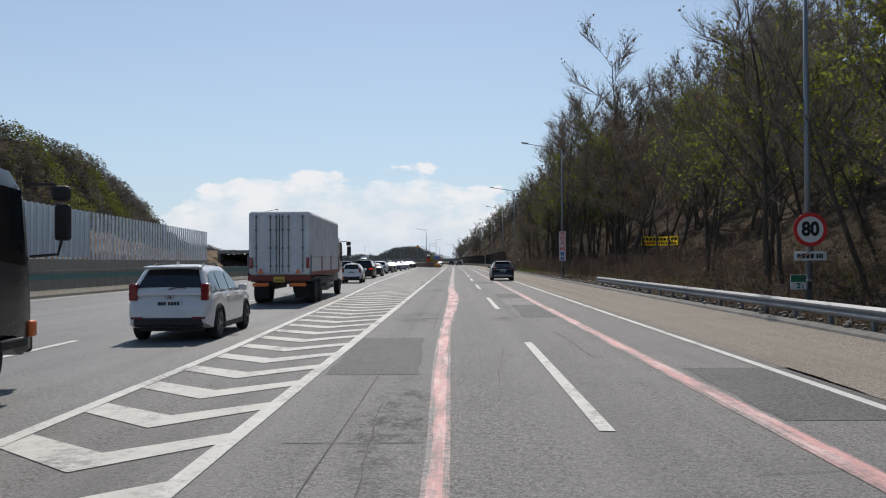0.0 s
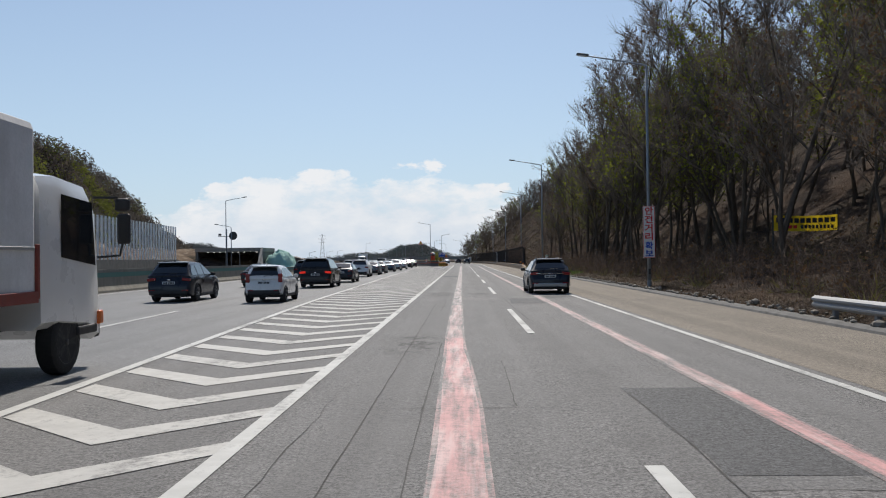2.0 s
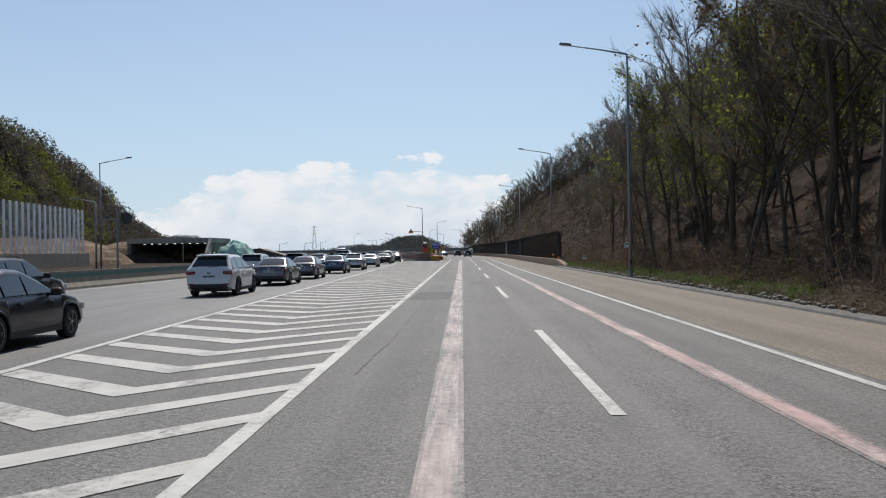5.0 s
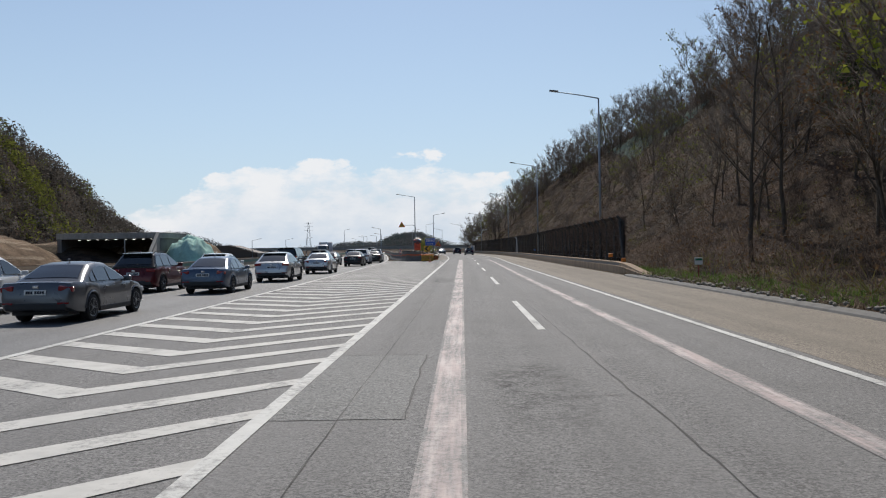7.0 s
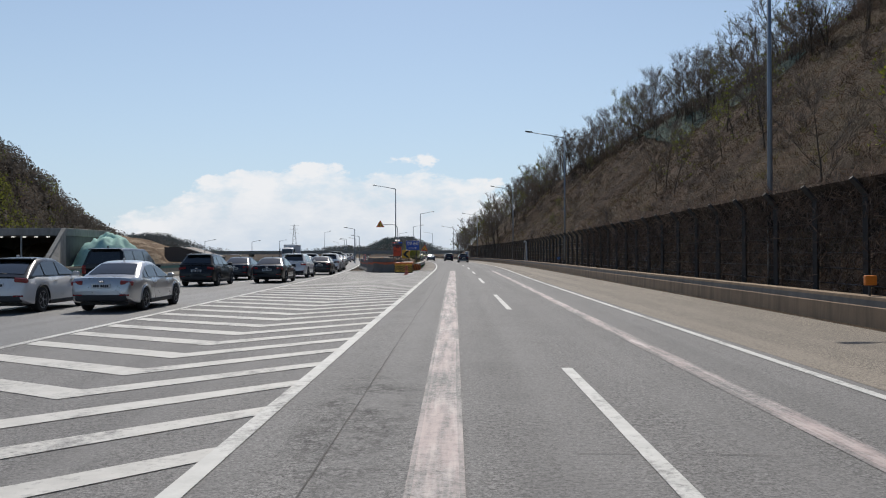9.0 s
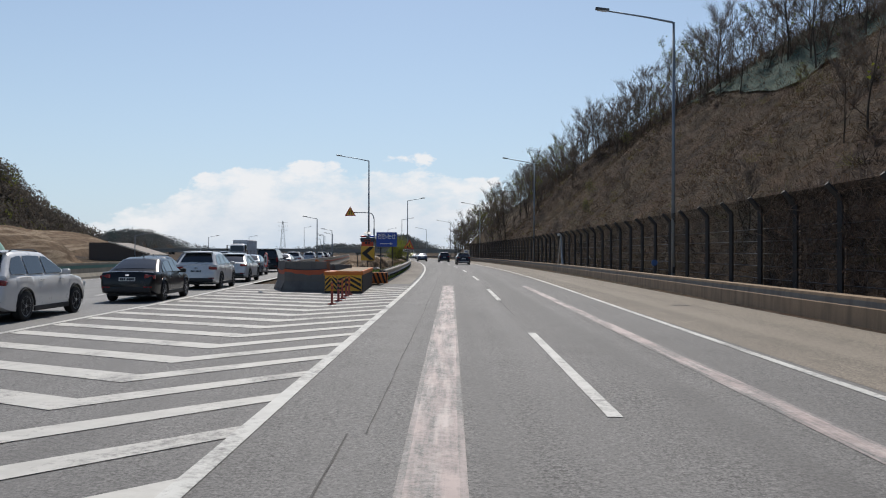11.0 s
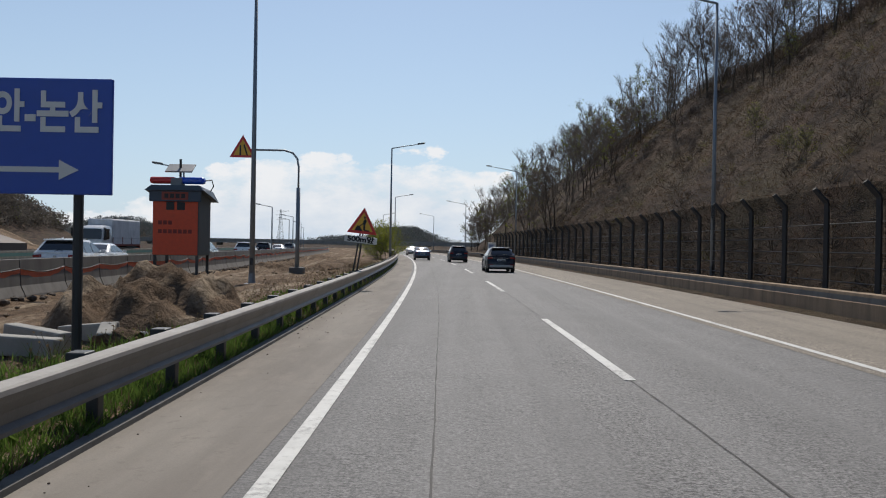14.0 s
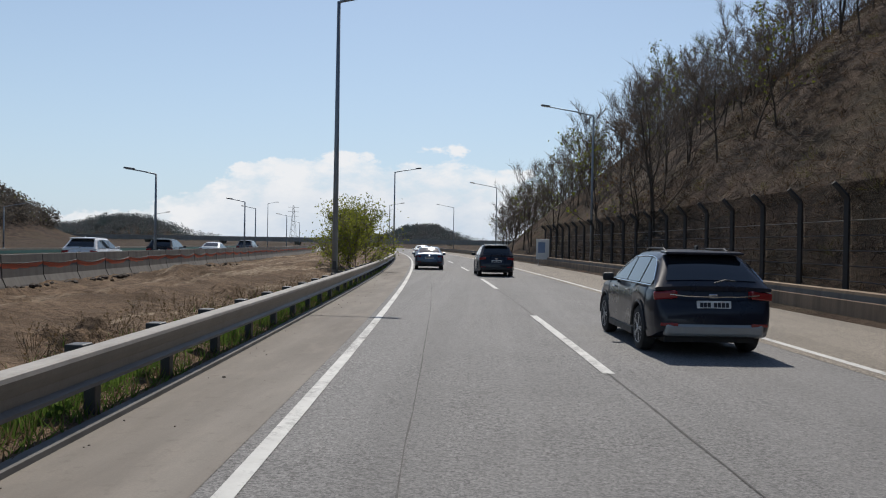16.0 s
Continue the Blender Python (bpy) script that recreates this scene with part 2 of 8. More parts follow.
def mat_dirt():
    n = Nodes("bare_yellow_dirt")
    mid = n.noise(0.35, 6, 0.65)
    fine = n.noise(6, 5, 0.7)
    c = n.mix(n.ramp(mid, 0.35, 0.65), (0.105, 0.073, 0.048), (0.245, 0.172, 0.114))
    c = n.mix(n.ramp(n.noise(0.6, 4, 0.6, (1.5, 0.07, 1)), 0.535, 0.60, 0.0, 0.75), c, (0.37, 0.295, 0.21))
    c = n.mix(n.ramp(fine, 0.44, 0.64, 0.0, 0.75), c, (0.070, 0.050, 0.034))
    n.bump(n.math('ADD', mid, fine), 1.0, 0.14)
    return n.done(c, 0.95, Specular_IOR_Level=0.08)


M["ground"] = mat_ground()
M["dirt"] = mat_dirt()


def mat_concrete(name, base, stain=0.5):
    n = Nodes(name)
    a = n.noise(1.2, 6, 0.6)
    run = n.noise(2.2, 4, 0.6, (1, 1, 0.12))
    f = n.noise(22, 4, 0.7)
    c = n.mix(n.ramp(a, 0.3, 0.7), tuple(b * 0.75 for b in base), base)
    c = n.mix(n.ramp(run, 0.45, 0.75, 0, stain), c, tuple(b * 0.35 for b in base))
    c = n.mix(n.ramp(f, 0.4, 0.7, 0, 0.25), c, tuple(b * 0.5 for b in base))
    n.bump(f, 0.4, 0.006)
    return n.done(c, 0.88)


M["concrete"] = mat_concrete("weathered_concrete", (0.36, 0.345, 0.31))
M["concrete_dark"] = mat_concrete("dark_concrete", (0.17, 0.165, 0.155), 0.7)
M["galv"] = plain("galvanised_steel", (0.42, 0.43, 0.44), 0.48, 0.75, 0.2)
M["galv_dull"] = plain("dull_grey_rail", (0.20, 0.21, 0.22), 0.55, 0.4, 0.25)
M["pole"] = plain("grey_lamp_pole", (0.22, 0.25, 0.28), 0.5, 0.4, 0.15)
M["dark_steel"] = plain("dark_steel", (0.045, 0.047, 0.05), 0.5, 0.3, 0.2)


# sign lettering in the built-in font, as meshes
GLYPHS = {}
for text, size, bold in (("80", 0.56, 0.022), ("2", 0.22, 0.008), ("80", 0.36, 0.014), ("천안-논산", 0.46, 0.014), ("500m앞", 0.26, 0.012), ("안", 0.42, 0.012), ("전", 0.42, 0.012), ("거", 0.42, 0.012), ("리", 0.42, 0.012), ("확", 0.40, 0.012), ("보", 0.40, 0.012)):
    cu = bpy.data.curves.new("lettering", 'FONT')
    cu.body, cu.size, cu.align_x, cu.align_y, cu.extrude, cu.offset = text, size, 'CENTER', 'CENTER', 0.003, bold
    ob = new("lettering", cu)
    GLYPHS[text, size] = bpy.data.meshes.new_from_object(ob.evaluated_get(bpy.context.evaluated_depsgraph_get()))
    bpy.data.objects.remove(ob)

# ---------- plan ----------
def cx(y):
    """Sideways shift of the road, which bends to the left far ahead."""
    return -(max(y - 214.0, 0.0) * 0.0187) ** 2


def yaw_at(y):
    return math.atan(2 * 0.0187 * 0.0187 * max(y - 214.0, 0.0))


def at(u, y, z=0.0):
    return Vector((cx(y) + u, y, z))


def on_road(u, y, z=0.0, turn=0.0):
    """Pose of a thing that faces along the road."""
    return Matrix.Translation(at(u, y, z)) @ Matrix.Rotation(yaw_at(y) + radians(turn), 4, 'Z')


def lerp(table, y):
    ys, vs = zip(*table)
    return float(np.interp(y, ys, vs))


def step(a, b, v):
    s = min(1.0, max(0.0, (v - a) / (b - a)))
    return s * s * (3 - 2 * s)


GORE_L = ((-60, -3.2), (7, -4.16), (15, -4.25), (39, -5.11), (63, -6.13), (113, -7.31), (148, -7.96), (205, -9.5), (236, -11.6), (258, -13.2), (300, -15.4), (340, -16.6), (700, -18))
LEFT_W = ((-60, -19.6), (140, -20.2), (220, -22.0), (300, -26.0), (500, -29.0), (700, -31.0))
GORE_A = ((-60, -2.9), (8, -3.06), (39, -3.42), (60, -3.75), (100, -4.4), (113, -4.65), (134, -4.88), (147, -4.72), (156, -4.6), (200, -4.25), (230, -4.2))


RIDGE = ((0, 20), (200, 50), (330, 66), (430, 71), (520, 66), (580, 49), (630, 27), (680, 10), (720, 0))
FAR_HILLS = ((-308, 963, 42, 70, 15), (-62, 1080, 36, 60, 13.5), (-138, 1200, 36, 60, 5), (-520, 1250, 110, 120, 14))


def terrain(u, y):
    """Height of the land beside the road."""
    z = -0.09
    w = noise.noise(Vector((u * 0.05, y * 0.05, 0)))
    w2 = noise.noise(Vector((u * 0.25, y * 0.25, 7)))
    if u > 8.6:
        k = 0.66 + 0.25 * step(140, 168, y)
        crest = 46 - 8 * step(140, 170, y)
        foot = 10.2 + 1.2 * step(140, 165, y)
        away = max(0.0, 0.0227 * (y - 276) - 2.5 - cx(min(y, 560)) - 11.4) if y > 370 else 0.0
        foot, crest = foot + away, crest + away
        z += 0.35 * step(8.6, 10.0, u) + 0.05 * w2 * step(8.7, 9.5, u)
        d = max(0.0, min(u, crest) - foot)
        shelf = 1 - step(135, 160, y)
        d2 = max(0.0, min(u, crest) - 19.0)
        z += (1 - shelf) * k * d + shelf * (0.13 * max(0.0, min(u, 19.0) - foot) + 0.86 * d2) + max(0.0, u - crest) * 0.12 + w * 2.2 * step(12, 22, u) + w2 * 0.5 * step(11, 15, u)
        z *= 1 - 0.45 * step(300, 520, y) * step(10, 30, u)
    elif u < -19.0:
        z += w2 * 0.12 * step(19.5, 24, -u)
        ridge = lerp(RIDGE, y) * (1 + 0.10 * w)
        across = math.exp(-((u + 240 - 4 * w) / 27) ** 2)
        z += ridge * across
        # earth bank behind the portal
        z += 3.6 * step(-58, -78, u) * step(252, 262, y) * (1 - step(300, 370, y)) * (1 - step(85, 150, -u))
    # far hills
    for hx, hy, hw, hd, hh in FAR_HILLS:
        z += hh * math.exp(-(((u - hx) / hw) ** 2 + ((y - hy) / hd) ** 2) ** 1.3) * (1 + 0.2 * w)
    return z


# ---------- building blocks ----------
def thing(name, m=None, label="", category="", group="", kind=""):
    ob = new(name)
    ob.empty_display_size = 0.2
    if m is not None:
        ob.matrix_world = m
    return tagged(ob, label, category, group, kind)


def to_mesh(name, bm, smooth=False):
    me = bpy.data.meshes.new(name)
    bm.to_mesh(me)
    bm.free()
    if smooth:
        me.polygons.foreach_set("use_smooth", [True] * len(me.polygons))
    return me


def part(name, bm, material, parent=None, label="", smooth=False, kind=""):
    """One mesh object of its own, under a thing or a part."""
    me = bm if isinstance(bm, bpy.types.Mesh) else to_mesh(name, bm, smooth)
    if material is not None and not me.materials:
        me.materials.append(material)
    ob = new(name, me)
    if parent is not None:
        ob.parent = parent
    return tagged(ob, label, "", "", kind)


def box(bm, c, s, rot=None, bevel=0.0):
    m = Matrix.Translation(c) @ (rot.to_4x4() if rot is not None else Matrix.Identity(4)) @ Matrix.Diagonal((*s, 1))
    r = bmesh.ops.create_cube(bm, size=1.0, matrix=m)
    if bevel:
        edges = list({e for v in r["verts"] for e in v.link_edges})
        bmesh.ops.bevel(bm, geom=edges, offset=bevel, segments=2, affect='EDGES', profile=0.5)
    return bm


def tube(bm, a, b, r0, r1=None, n=10, caps=True):
    a, b = Vector(a), Vector(b)
    r1 = r0 if r1 is None else r1
    d = b - a
    m = Matrix.Translation((a + b) / 2) @ d.to_track_quat('Z', 'Y').to_matrix().to_4x4()
    bmesh.ops.create_cone(bm, cap_ends=caps, segments=n, radius1=r0, radius2=r1, depth=d.length, matrix=m)
    return bm


def pipe(bm, pts, radii, n=8):
    """A bent tube through points."""
    rings = []
    pts = [Vector(p) for p in pts]
    for i, p in enumerate(pts):
        d = (pts[min(i + 1, len(pts) - 1)] - pts[max(i - 1, 0)]).normalized()
        q = d.to_track_quat('Z', 'Y')
        r = radii[i] if isinstance(radii, (list, tuple)) else radii
        rings.append([bm.verts.new(p + q @ Vector((r * math.cos(2 * math.pi * k / n), r * math.sin(2 * math.pi * k / n), 0))) for k in range(n)])
    for a, b in zip(rings, rings[1:]):
        for k in range(n):
            bm.faces.new((a[k], a[(k + 1) % n], b[(k + 1) % n], b[k]))
    bm.faces.new(rings[0][::-1])
    bm.faces.new(rings[-1])
    return bm


def sweep(bm, profile, ys, closed=True, top=None):
    """A profile of (u, z) points carried along the road at the stations ys."""
    rings = [[bm.verts.new(at(u, y, z)) for u, z in profile] for y in ys]
    n = len(profile)
    for a, b in zip(rings, rings[1:]):
        for k in range(n if closed else n - 1):
            bm.faces.new((a[k], a[(k + 1) % n], b[(k + 1) % n], b[k]))
    if closed:
        bm.faces.new(rings[0])
        bm.faces.new(rings[-1][::-1])
    bmesh.ops.recalc_face_normals(bm, faces=bm.faces)
    return bm


def ribbon(bm, left, right, ys, z):
    """A flat band along the road between two sideways offsets (numbers or functions of y)."""
    f = lambda e, y: e(y) if callable(e) else e
    rows = [(bm.verts.new(at(f(left, y), y, z)), bm.verts.new(at(f(right, y), y, z))) for y in ys]
    for a, b in zip(rows, rows[1:]):
        bm.faces.new((a[0], a[1], b[1], b[0]))
    return bm


def span(a, b, d):
    n = max(1, int(round((b - a) / d)))
    return [a + (b - a) * i / n for i in range(n + 1)]


# ---------- land ----------
def graded(stops):
    out = []
    for a, b, d in stops:
        out += span(a, b, d)[:-1]
    return out + [stops[-1][1]]


def land_x(u, y):
    """World x of a place on the land; only the strip by the road follows its bend."""
    return u + cx(min(y, 560)) * (1 if abs(u) < 60 else max(0, 1 - (abs(u) - 60) / 120)) * (1 - step(600, 800, y))


us = graded(((-900, -320, 40), (-320, -160, 6), (-160, -40, 4), (-40, -19, 1.5), (-19, 8.6, 9.2), (8.6, 16, 0.6), (16, 60, 2.0), (60, 140, 10), (140, 900, 60)))
vs = graded(((-120, -20, 10), (-20, 360, 2.5), (360, 700, 10), (700, 1700, 25), (1700, 4000, 230)))
verts, faces = [], []
for y in vs:
    for u in us:
        verts.append((land_x(u, y), y, terrain(u, y)))
nu = len(us)
for j in range(len(vs) - 1):
    for i in range(nu - 1):
        faces.append((j * nu + i, j * nu + i + 1, (j + 1) * nu + i + 1, (j + 1) * nu + i))
me = bpy.data.meshes.new("ground")
me.from_pydata(verts, [], faces)
me.polygons.foreach_set("use_smooth", [True] * len(me.polygons))
me.materials.append(M["ground"])
tagged(new("ground", me), "brown soil and dead grass beside the motorway", "ground", kind="structure")

# ---------- carriageway ----------
YS = span(-60, 560, 4)
tagged(part("road", ribbon(bmesh.new(), lambda y: max(lerp(GORE_L, y), -3.8 if y > 222 else -99.0), 8.7, YS, 0.0), M["asphalt"]), "grey worn asphalt carriageway", "road", kind="structure")
tagged(part("road_left", ribbon(bmesh.new(), lambda y: lerp(LEFT_W, y) - 0.4, lambda y: lerp(GORE_L, y), YS, 0.0), M["asphalt_smooth"]), "pale smooth asphalt of the queueing lanes", "road", kind="structure")
tagged(part("pavement", ribbon(bmesh.new(), 5.0, 8.75, YS, 0.004), M["shoulder"]), "dusty sand-covered hard shoulder", "shoulder", kind="structure")
tagged(part("pavement", ribbon(bmesh.new(), -3.75, -2.3, span(221, 560, 4), 0.004), M["shoulder_left"]), "dusty strip between edge line and guard rail", "shoulder", kind="structure")


def marking(name, bm, mat, label):
    return tagged(part(name, bm, mat), label, "road marking", kind="structure")


marking("edge_line", ribbon(bmesh.new(), -2.16, lambda y: -1.98 - 0.03 * step(190, 230, y), span(-60, 520, 4), 0.008), M["white_paint"], "white solid edge line on asphalt")
marking("edge_line", ribbon(bmesh.new(), lambda y: 4.68 + 0.55 * step(180, 250, y), lambda y: 4.83 + 0.55 * step(180, 250, y), span(-60, 520, 4), 0.008), M["white_paint"], "white solid shoulder line on asphalt")
marking("gore_line", ribbon(bmesh.new(), lambda y: lerp(GORE_L, y) - 0.10, lambda y: lerp(GORE_L, y) + 0.08, span(-60, 520, 4), 0.008), M["white_paint"], "white line along the chevron area")
for i in range(-3, 24):
    y0 = 7.9 + 20 * i - (3.2 if 4 <= i < 8 else 2.4 if i == 8 else 1.1 if i > 8 else 0)
    marking("lane_dash", ribbon(bmesh.new(), 1.40, 1.56, span(y0, y0 + 8.6, 2.15), 0.008), M["white_paint"], "white lane dash on asphalt")
for i in range(-2, 22):
    y0 = 9.0 + 20 * i
    f = lambda y, s: lerp(GORE_L, y) - 3.75 + s
    marking("lane_dash", ribbon(bmesh.new(), lambda y: f(y, -0.08), lambda y: f(y, 0.08), span(y0, y0 + 8.3, 2.1), 0.008), M["white_paint"], "white lane dash on asphalt")

def guide_line(left, right, ys, mat, label):
    """Worn band: a ragged ghost of the old paint under a narrower core."""
    f = lambda e, y: e(y) if callable(e) else e
    marking("pink_guide_line", ribbon(bmesh.new(), left, right, ys, 0.006), M[mat + "_ghost"], label)
    marking("pink_guide_line", ribbon(bmesh.new(), lambda y: f(left, y) + 0.05 + 0.015 * math.sin(y * 2.1), lambda y: f(right, y) - 0.05 - 0.015 * math.sin(y * 1.7), ys, 0.0075), M[mat], label)


guide_line(lambda y: lerp(((-60, -0.2), (7, -0.24), (14, -0.36), (36, -0.3), (55, -0.44), (80, -0.46)), y), lambda y: lerp(((-60, -0.02), (7, -0.03), (20, -0.1), (34, 0.2), (40, 0.2), (46, 0.02), (60, -0.03)), y), span(-60, 47, 2), "pink_paint", "worn pink guide line on asphalt")
CORE = lambda y: lerp(((46, -0.40), (140, -0.46), (190, -0.58), (220, -0.6)), y)
guide_line(CORE, lambda y: lerp(((47, 0.02), (60, -0.03), (80, -0.05)), y), span(47, 59, 2), "pink_mid", "half-worn pink guide line on asphalt")
guide_line(CORE, lambda y: lerp(((59, -0.03), (80, -0.05)), y), span(59, 219, 3), "pink_faded", "faded pale guide line on asphalt")
guide_line(3.04, 3.34, span(-60, 40, 3), "pink_paint", "worn pink guide line on asphalt")
guide_line(3.04, 3.36, span(40, 112, 3), "pink_mid", "half-worn pink guide line on asphalt")
guide_line(lambda y: 3.1 + 0.16 * step(150, 200, y), lambda y: 3.42 + 0.16 * step(150, 200, y), span(112, 219, 3), "pink_faded", "faded pale guide line on asphalt")

# chevrons of the diverging area
gore = thing("chevron_area", None, "white chevron stripes painted on asphalt", "road marking", kind="structure")
CHEV = ((-8, -7.4), (0, 6.4), (22, 44.22), (57, 108.07), (62, 118.0), (76, 143.6), (79, 149.16), (105, 196.07), (109, 202.99), (118, 218.5))
for i in range(-8, 117):
    y = lerp(CHEV, i)
    a, l = lerp(GORE_A, y), lerp(GORE_L, y) + 0.08
    y -= 1.06 * max(0.0, lerp(((60, -3.75), (110, -4.42), (146, -4.52), (200, -4.25)), y) - a)
    bm = bmesh.new()
    pts = []
    sl = lerp(((0, 0.84), (60, 0.86), (110, 0.70), (145, 0.61), (200, 0.5)), y)
    for uu, dy, w in ((l, (a - l) * sl, 0.58), (a, 0.0, 0.66), (-2.16, (-2.16 - a) * 1.08, 0.50)):
        pts.append((bm.verts.new(at(uu, y + dy, 0.008)), bm.verts.new(at(uu, y + dy + w, 0.008))))
    if y < 213:
        bm.faces.new((pts[0][0], pts[1][0], pts[1][1], pts[0][1]))
    bm.faces.new((pts[1][0], pts[2][0], pts[2][1], pts[1][1]))
    part("chevron_stripe", bm, M["white_chev"], gore)

# dark repair patches in the asphalt
for u0, u1, y0, y1, sk in ((2.0, 3.0, 23.7, 30.6, 0.1), (3.44, 4.6, 63.9, 65.7, 0.05), (3.38, 5.0, 8.4, 12.5, 0.1), (1.75, 3.2, 59.7, 63.4, 0.1), (-1.9, -0.52, 11.9, 17.6, -0.15), (-1.95, -0.55, 104.5, 109.3, 0.2)):
    bm = bmesh.new()
    rows = []
    for k in range(9):
        y = y0 + (y1 - y0) * k / 8
        rows.append((bm.verts.new(at(u0 + sk * k / 8 + random.uniform(-0.03, 0.03), y, 0.004)), bm.verts.new(at(u1 + sk * k / 8 + random.uniform(-0.03, 0.03), y, 0.004))))
    for p, q in zip(rows, rows[1:]):
        bm.faces.new((p[0], p[1], q[1], q[0]))
    tagged(part("road_patch", bm, M["asphalt_new"]), "dark rectangular asphalt repair patch", "road patch", kind="structure")

# paler, smoother repairs
M["asphalt_mid"] = mat_asphalt("asphalt_mid_patch", (0.120, 0.121, 0.117), 0.75, False)
M["asphalt_light"] = mat_asphalt("asphalt_light_patch", (0.175, 0.168, 0.163), 0.8, False)
for u0, u1, y0, y1, mat in ((2.0, 3.0, 30.62, 35.8, "asphalt_light"), (1.98, 3.05, 36.2, 40.35, "asphalt_new"), (-2.1, -0.66, 116.4, 121.2, "asphalt_mid"), (-0.5, 1.46, 62.6, 64.6, "asphalt_light")):
    bm = bmesh.new()
    ys_ = span(y0, y1, 0.6)
    ribbon(bm, lambda y: u0 + 0.03 * math.sin(y * 3.1), lambda y: u1 + 0.03 * math.sin(y * 2.3), ys_, 0.0035)
    tagged(part("road_patch", bm, M[mat]), "pale rectangular asphalt repair patch", "road patch", kind="structure")

# tar-dark longitudinal joints and cracks
M["joint"] = plain("tar_joint", (0.05, 0.048, 0.045), 0.8, 0, 0.3)
def crack(pts, width, seed, wander=0.028):
    rnd = random.Random(seed)
    bm = bmesh.new()
    last = None
    (u0, y0), (u1, y1) = pts
    n = max(6, int(math.hypot(u1 - u0, y1 - y0) / 0.35))
    drift = 0.0
    for k in range(n + 1):
        drift += rnd.uniform(-wander, wander)
        drift *= 0.92
        u, y = u0 + (u1 - u0) * k / n + drift, y0 + (y1 - y0) * k / n
        w = width * rnd.uniform(0.3, 1.2)
        if abs(u1 - u0) > abs(y1 - y0):
            pair = (bm.verts.new(at(u, y + drift - w, 0.0065)), bm.verts.new(at(u, y + drift + w, 0.0065)))
        else:
            pair = (bm.verts.new(at(u - w, y, 0.0065)), bm.verts.new(at(u + w, y, 0.0065)))
        if last:
            bm.faces.new((last[0], last[1], pair[1], pair[0]))
        last = pair
    return tagged(part("road_crack", bm, M["joint"]), "thin dark crack in the asphalt", "road crack", kind="structure")

marking("edge_line", ribbon(bmesh.new(), lambda y: lerp(LEFT_W, y) + 0.95, lambda y: lerp(LEFT_W, y) + 1.1, span(-60, 520, 4), 0.008), M["white_paint"], "white edge line beside the median wall")
crack(((-0.5, 62.6), (1.5, 62.5)), 0.012, 90)
crack(((-0.5, 64.7), (1.55, 64.5)), 0.012, 91)
crack(((-0.5, 62.6), (-0.5, 64.7)), 0.01, 92)
crack(((-0.72, 110.5), (-0.67, 109.13)), 0.014, 93)
crack(((-2.01, 109.21), (-0.67, 109.13)), 0.018, 94)
crack(((-0.88, 107.91), (-0.52, 107.77)), 0.012, 95)
crack(((-0.52, 107.77), (-0.48, 105.65)), 0.016, 96)
crack(((-2.1, 116.4), (-0.66, 116.4)), 0.008, 97)
crack(((-2.1, 121.2), (-0.68, 121.2)), 0.010, 98)
crack(((-0.64, 116.4), (-0.68, 121.2)), 0.014, 99)
crack(((2.0, 35.8), (3.05, 35.8)), 0.008, 100)
crack(((1.78, 23.5), (2.0, 40.0)), 0.010, 101, 0.012)
crack(((1.75, 52.0), (1.62, 66.0)), 0.014, 102, 0.012)
crack(((1.9, 106.0), (1.75, 134.0)), 0.010, 103, 0.02)
crack(((-0.52, 20.0), (-0.42, 46.0)), 0.012, 104, 0.012)
crack(((1.48, 200), (1.48, 420)), 0.012, 1, 0.006)
crack(((-0.95, 186), (-1.0, 420)), 0.009, 2, 0.006)
crack(((-1.15, -10), (-1.0, 60)), 0.008, 3, 0.006)
crack(((-1.35, 95), (-1.1, 186)), 0.008, 4, 0.006)
rr = random.Random(5)
for k in range(46):
    y = rr.uniform(2, 150)
    if rr.random() < 0.45:
        u = rr.choice((-1.5, -0.7, 0.6, 0.9, 1.9, 2.4, 4.0))
        crack(((u, y), (u + rr.uniform(-0.4, 0.4), y + rr.uniform(2, 9))), rr.uniform(0.004, 0.009), k + 10)
    else:
        u = rr.uniform(-2, 2.6)
        crack(((u, y), (u + rr.uniform(0.8, 2.4), y + rr.uniform(-0.3, 0.3))), rr.uniform(0.004, 0.010), k + 10)

# bare earth between guard rail and concrete barrier
JERSEY = ((205, -7.0), (213, -7.3), (236, -10.7), (258, -12.4), (270, -13.0), (290, -13.7), (305, -14.5), (320, -15.1), (340, -15.7), (700, -17.2))
EY = span(219, 330, 0.3) + span(330.8, 560, 1.6)
rows = []
bm = bmesh.new()
for y in EY:
    j = lerp(JERSEY, y) - 0.3
    row = []
    n = 34
    for k in range(n + 1):
        u = -3.79 + (j + 3.79) * k / n
        h = 0.0
        if 0 < k < n:
            h = 0.07 * noise.noise(Vector((u * 3.1, y * 2.3, 1))) + 0.05 * noise.noise(Vector((u * 7.0, y * 6.0, 4))) + 0.13 * max(0.0, noise.noise(Vector((u * 1.3, y * 0.9, 12)))) + 0.10 * noise.noise(Vector((u * 0.9, y * 0.5, 3))) + 0.14 * noise.noise(Vector((u * 0.3, y * 0.12, 9))) + 0.04
            h += 0.32 * step(283, 293, y) * (1 - step(330, 350, y)) * math.exp(-((u + 8.6) / 2.2) ** 2)
            h -= 0.12 * step(226, 234, y) * math.exp(-((u - j - 1.4) / 0.9) ** 2)
        row.append(bm.verts.new(at(u, y, h + (0.02 if k else 0.045))))
    rows.append(row)
for p, q in zip(rows, rows[1:]):
    for k in range(n):
        bm.faces.new((p[k], q[k], q[k + 1], p[k + 1]))
